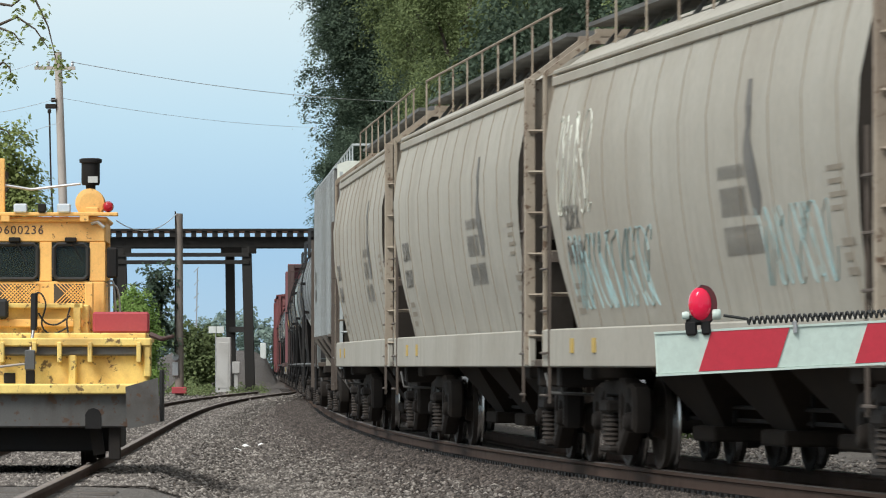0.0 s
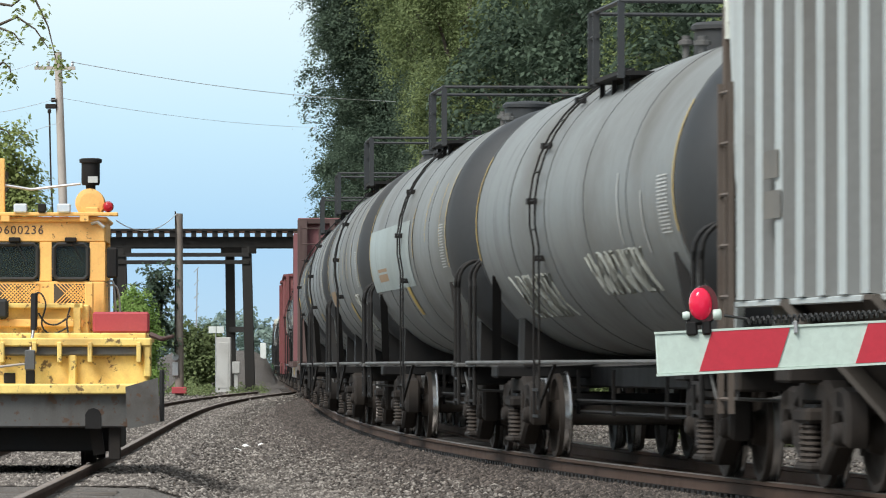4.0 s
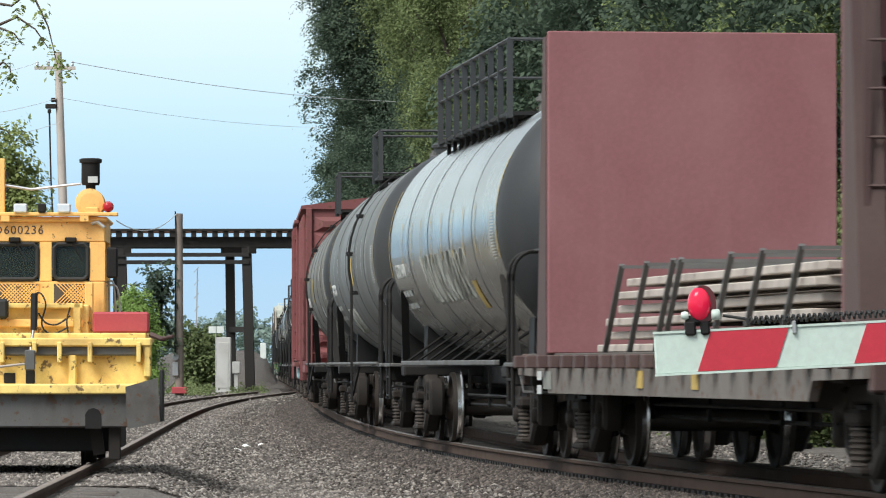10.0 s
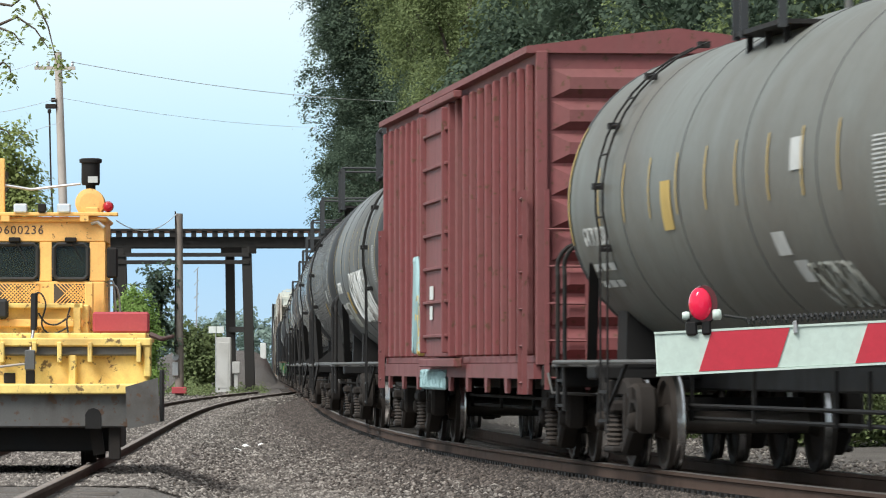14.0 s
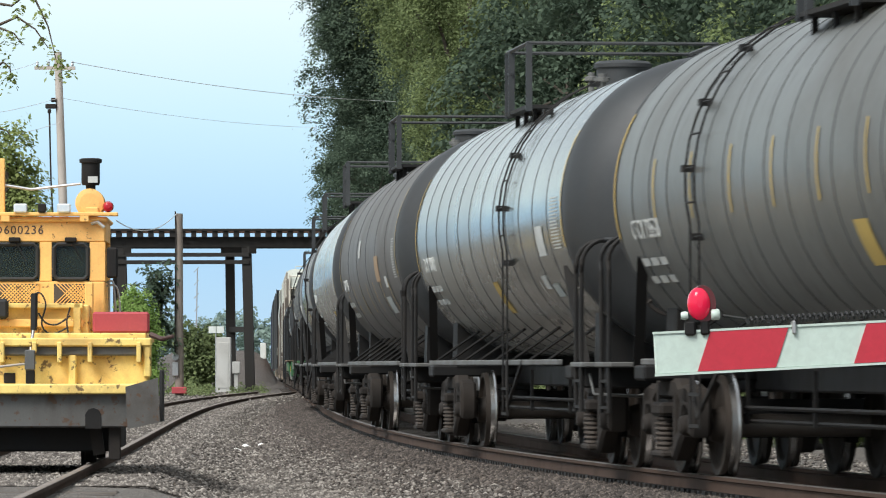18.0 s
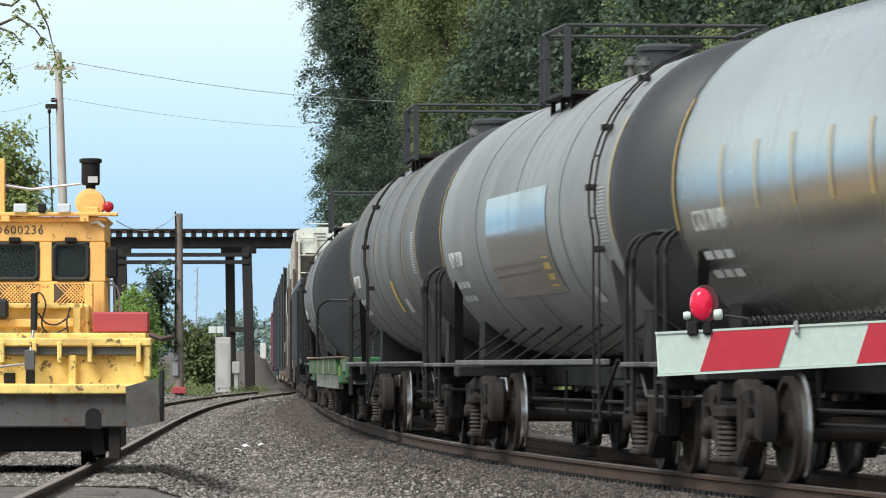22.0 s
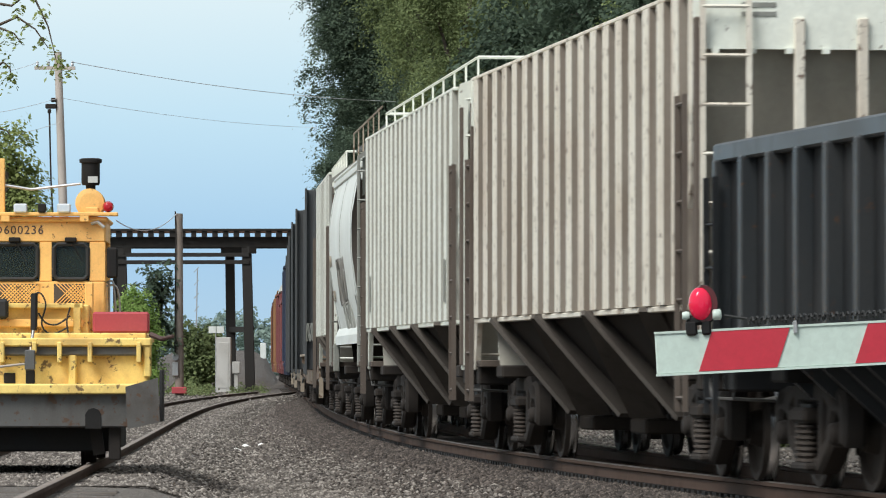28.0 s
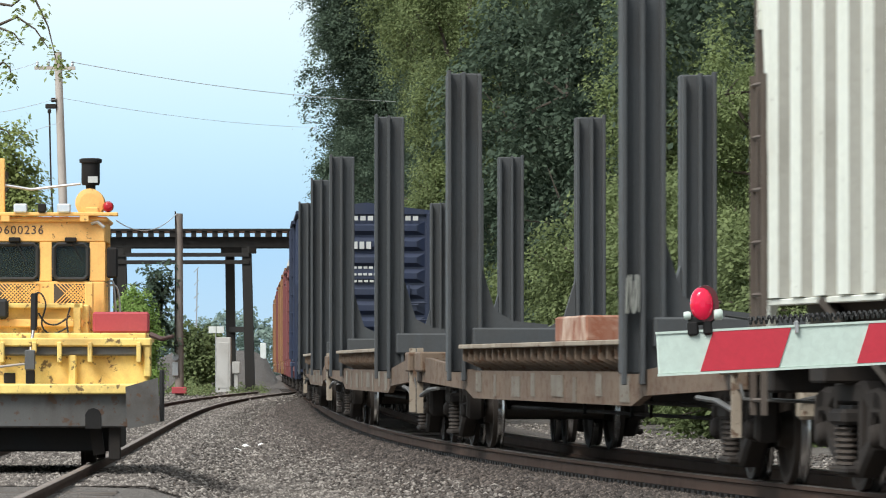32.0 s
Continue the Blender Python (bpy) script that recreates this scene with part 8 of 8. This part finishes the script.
part("brake_chain", b, M_GREYSTEEL, car)
b = Build()
b.tube([(e + 0.03, 0.02, 2.05), (e + 0.05, 0.75, 1.30)], 0.02, 6)
part("brake_rod", b, M_BLACK, car)
b = Build()
b.tube([(e + 0.02, -0.55, 1.45), (e + 0.02, -0.85, 1.2)], 0.018, 6)
part("brake_rod", b, M_BLACK, car)

car, h, e, top = gondola("black ribbed open hopper with yellow and red emblem", -383.4, -400.8, M_GOND)
for i in (13, 14):
    x = -e + 0.15 + (2 * e - 0.3) * i / 16
    b = Build()
    b.box(x - 0.075, x + 0.075, -1.576, -1.447, 1.5, 2.6)
    part("emblem", b, M_YELLOWMARK, car, "painted yellow emblem")
    for z0, z1 in ((2.26, 2.46), (1.82, 2.02)):
        b = Build()
        b.box(x - 0.08, x + 0.08, -1.581, -1.452, z0, z1)
        part("emblem_bar", b, M_ARMRED, car)
for k in (0, 1):
    side_bars(car, 0.4, 1.98 - 0.13 * k, 1.46, (0.55,), 0.07, M_YELLOWMARK)
for x, z0, z1, m_ in ((-6.2, 1.9, 2.5, M_YELLOWMARK), (0.15, 2.3, 2.6, M_YELLOWMARK), (1.6, 1.5, 2.6, M_YELLOWMARK), (3.0, 1.7, 2.0, M_YELLOWMARK), (-5.2, 1.3, 1.5, M_WHITEMARK)):
    side_bars(car, x, z1, 1.46, (0.10,), z1 - z0, m_)

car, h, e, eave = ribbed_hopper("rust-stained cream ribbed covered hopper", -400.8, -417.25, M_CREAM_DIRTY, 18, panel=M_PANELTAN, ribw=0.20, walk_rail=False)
lettering("ARPX", 0.12, M_DARKMARK, car, on_end(0.95, 4.12, h - 0.562))
lettering("1027", 0.12, M_DARKMARK, car, on_end(0.95, 3.97, h - 0.562))
for k in range(3):
    b = Build()
    b.box(h - 0.568, h - 0.562, -1.05, -0.75, 4.14 - 0.08 * k, 4.18 - 0.08 * k)
    part("lettering_bar", b, M_FLATSIDE, car)
b = Build()
b.tube([(h - 0.62, -1.2, 4.28), (h - 0.62, -1.18, 4.40), (h - 0.62, -0.65, 4.40), (h - 0.62, -0.63, 4.28)], 0.02, 6)
part("roof_grab", b, M_CREAM, car, "bent grab iron on the roof edge")
car, h, e, eave = ribbed_hopper("cream ribbed covered hopper", -417.25, -433.8, M_CREAM, 19)
side_bars(car, -0.4, 2.55, 1.505, (0.22, 0.22, 0.22, 0.22), 0.14, M_FLATSIDE, 0.1)
side_bars(car, -e + 1.0, 2.25, 1.505, (0.2,), 0.5, M_FLATSIDE)
side_bars(car, e - 1.2, 2.25, 1.505, (0.2,), 0.5, M_FLATSIDE)
car, h, e, yy, end = curved_hopper("dull white curved covered hopper with graffiti", -433.8, -445.25, M_WHITE, 3, False, 4.02, True, 0.75, 1.45, sill_mat=M_FLATSIDE)
scrawl(car, lambda u, v: (-1.6 + u, -(yy(1.9 + v) + 0.006), 1.9 + v), M_DARKMARK, 41, 2.6, 0.8, 0.012)
scrawl(car, lambda u, v: (-1.2 + u, -(yy(1.5 + v) + 0.006), 1.5 + v), M_FLATSIDE, 42, 2.8, 0.5, 0.010)
for word, z in (("NAHX", 2.66), ("500771", 2.10)):
    k = (yy(z + 0.1) - yy(z - 0.1)) / 0.2
    n_ = math.hypot(1, k)
    lettering(word, 0.27, M_SEAM, car, Matrix(((1, 0, 0, -e + 1.45), (0, -k / n_, -1 / n_, -yy(z) - 0.010), (0, 1 / n_, -k / n_, z), (0, 0, 0, 1))), extrude=0.002)
side_bars(car, e - 1.5, 2.05, yy, (0.28,), 0.32, M_DARKMARK)
ribbed_hopper("pale cream short ribbed covered hopper", -445.25, -455.9, M_CREAM, 11)
LOG = "log flatcar with tall steel stakes and a rusty frame"
FA, FB = -455.9, -481.05
car, h = stake_flat(LOG, FA, FB, (-7.1, 6.9))
scrawl(car, lambda u, v: (7.125, -1.44 - 0.14 * u, 1.45 + v), M_FLATSIDE, 51, 0.8, 0.4, 0.006)
block = thing("timber_block", "worn timber block with peeling red-brown paint on the log flatcar", "timber")
b = Build()
b.box(-1.9, 0.5, -1.0, -0.52, 1.243, 1.52, 0.02)
part("block", b, M_LUMBER, block)
TRAIN.append((block, FA - 2.3, FB + 2.3))
stake_flat(LOG, -481.05, -506.85, (-7.2, 7.2))
stake_flat(LOG, -506.85, -532.25, (-7.2, 7.2))
car, h, e, eave = boxcar("dark blue boxcar with white lettering on its end", -532.25, -545.85, M_BLUE, 4.38)
for z, n, hgt, w in ((4.32, 9, 0.10, 1.5), (3.75, 3, 0.16, 0.45), (3.2, 5, 0.05, 0.6), (3.05, 6, 0.05, 0.7), (2.9, 4, 0.05, 0.5)):
    for i in range(n):
        b = Build()
        y = -0.3 + w * i / n
        b.box(e + 0.095, e + 0.105, y, y + w / n * 0.7, z - hgt, z)
        part("lettering_bar", b, M_WHITEMARK, car)
boxcar("low oxide red boxcar with ribbed sides", -545.85, -562.35, M_RED, 3.4)
boxcar("low oxide red boxcar with ribbed sides", -562.35, -580.35, M_RED, 3.5)
boxcar("oxide red boxcar with a rounded white roof", -580.35, -598.85, M_RED, 4.1, dome=M_WHITE)
boxcar("ochre orange boxcar far down the line", -598.85, -617.85, M_OCHRE, 4.3)
boxcar("ochre orange boxcar far down the line", -617.85, -636.85, M_OCHRE, 4.3)
boxcar("oxide red boxcar with ribbed sides", -636.85, -655.85, M_RED, 4.4)
boxcar("ochre orange boxcar far down the line", -655.85, -674.85, M_OCHRE, 4.3)
boxcar("ochre orange boxcar far down the line", -674.85, -693.85, M_OCHRE, 4.3)


# ---- movement ----
def motions():
    times = [i * 0.5 for i in range(65)]
    for car, a, c in TRAIN:
        rows = []
        for t in times:
            d = travelled(t)
            x0, y0, _ = track(a + d)
            x1, y1, _ = track(c + d)
            rows.append((t, pose((x0 + x1) / 2, (y0 + y1) / 2, 0, 0, 0, math.degrees(math.atan2(y0 - y1, x0 - x1)))))
        walk(car, rows)
    # the wheels roll: one set of keys for all leading axles, one for all trailing ones
    for s in (-1, 1):
        rows = []
        for f in range(961):
            t = f / 30.0
            rows.append((t, pose(s * AXLE, 0, 0.457) @ Matrix.Rotation(travelled(t) / 0.457, 4, "Y")))
        first = WHEELS[s][0]
        walk(first, rows)
        for w in WHEELS[s][1:]:
            w.rotation_mode = "QUATERNION"
            w.animation_data_create()
            w.animation_data.action = first.animation_data.action
            w.animation_data.action_slot = first.animation_data.action_slot
    # the gate arm sways a little
    sway = [0, 0.5, 0, 0.6, 0, 0.4, 0.2, 0.2, 0.2, 0.2, 0.2, 0.2, 0.5, 0, 0.4, 0, 0.3, 0.1, 0, 0.3, -0.3, 0.5, 0, 0, -0.3, 0, 0.1, -0.2, 0.1, -0.8, -0.3, -0.2,
            0, 0.1, -0.2, 0.8, -0.4, 0.8, -0.2, 0.5, 0.4, 0.5, 0.7, 0.5, 0.5, 0.3, 0.5, 0.3, 0.6, 0.5, 0.6, 0.5, 0.5, 0.6, 0.7, 0.7, 0.1, 0.8, 0.5, 0.7, 0.6, 0.3, 0.6, 0.1, 0.6]
    walk(GATE_ARM, [(i * 0.5, Matrix.Translation((0.011 * k, 0, 0)) @ GATE_POSE) for i, k in enumerate(sway)])


motions()
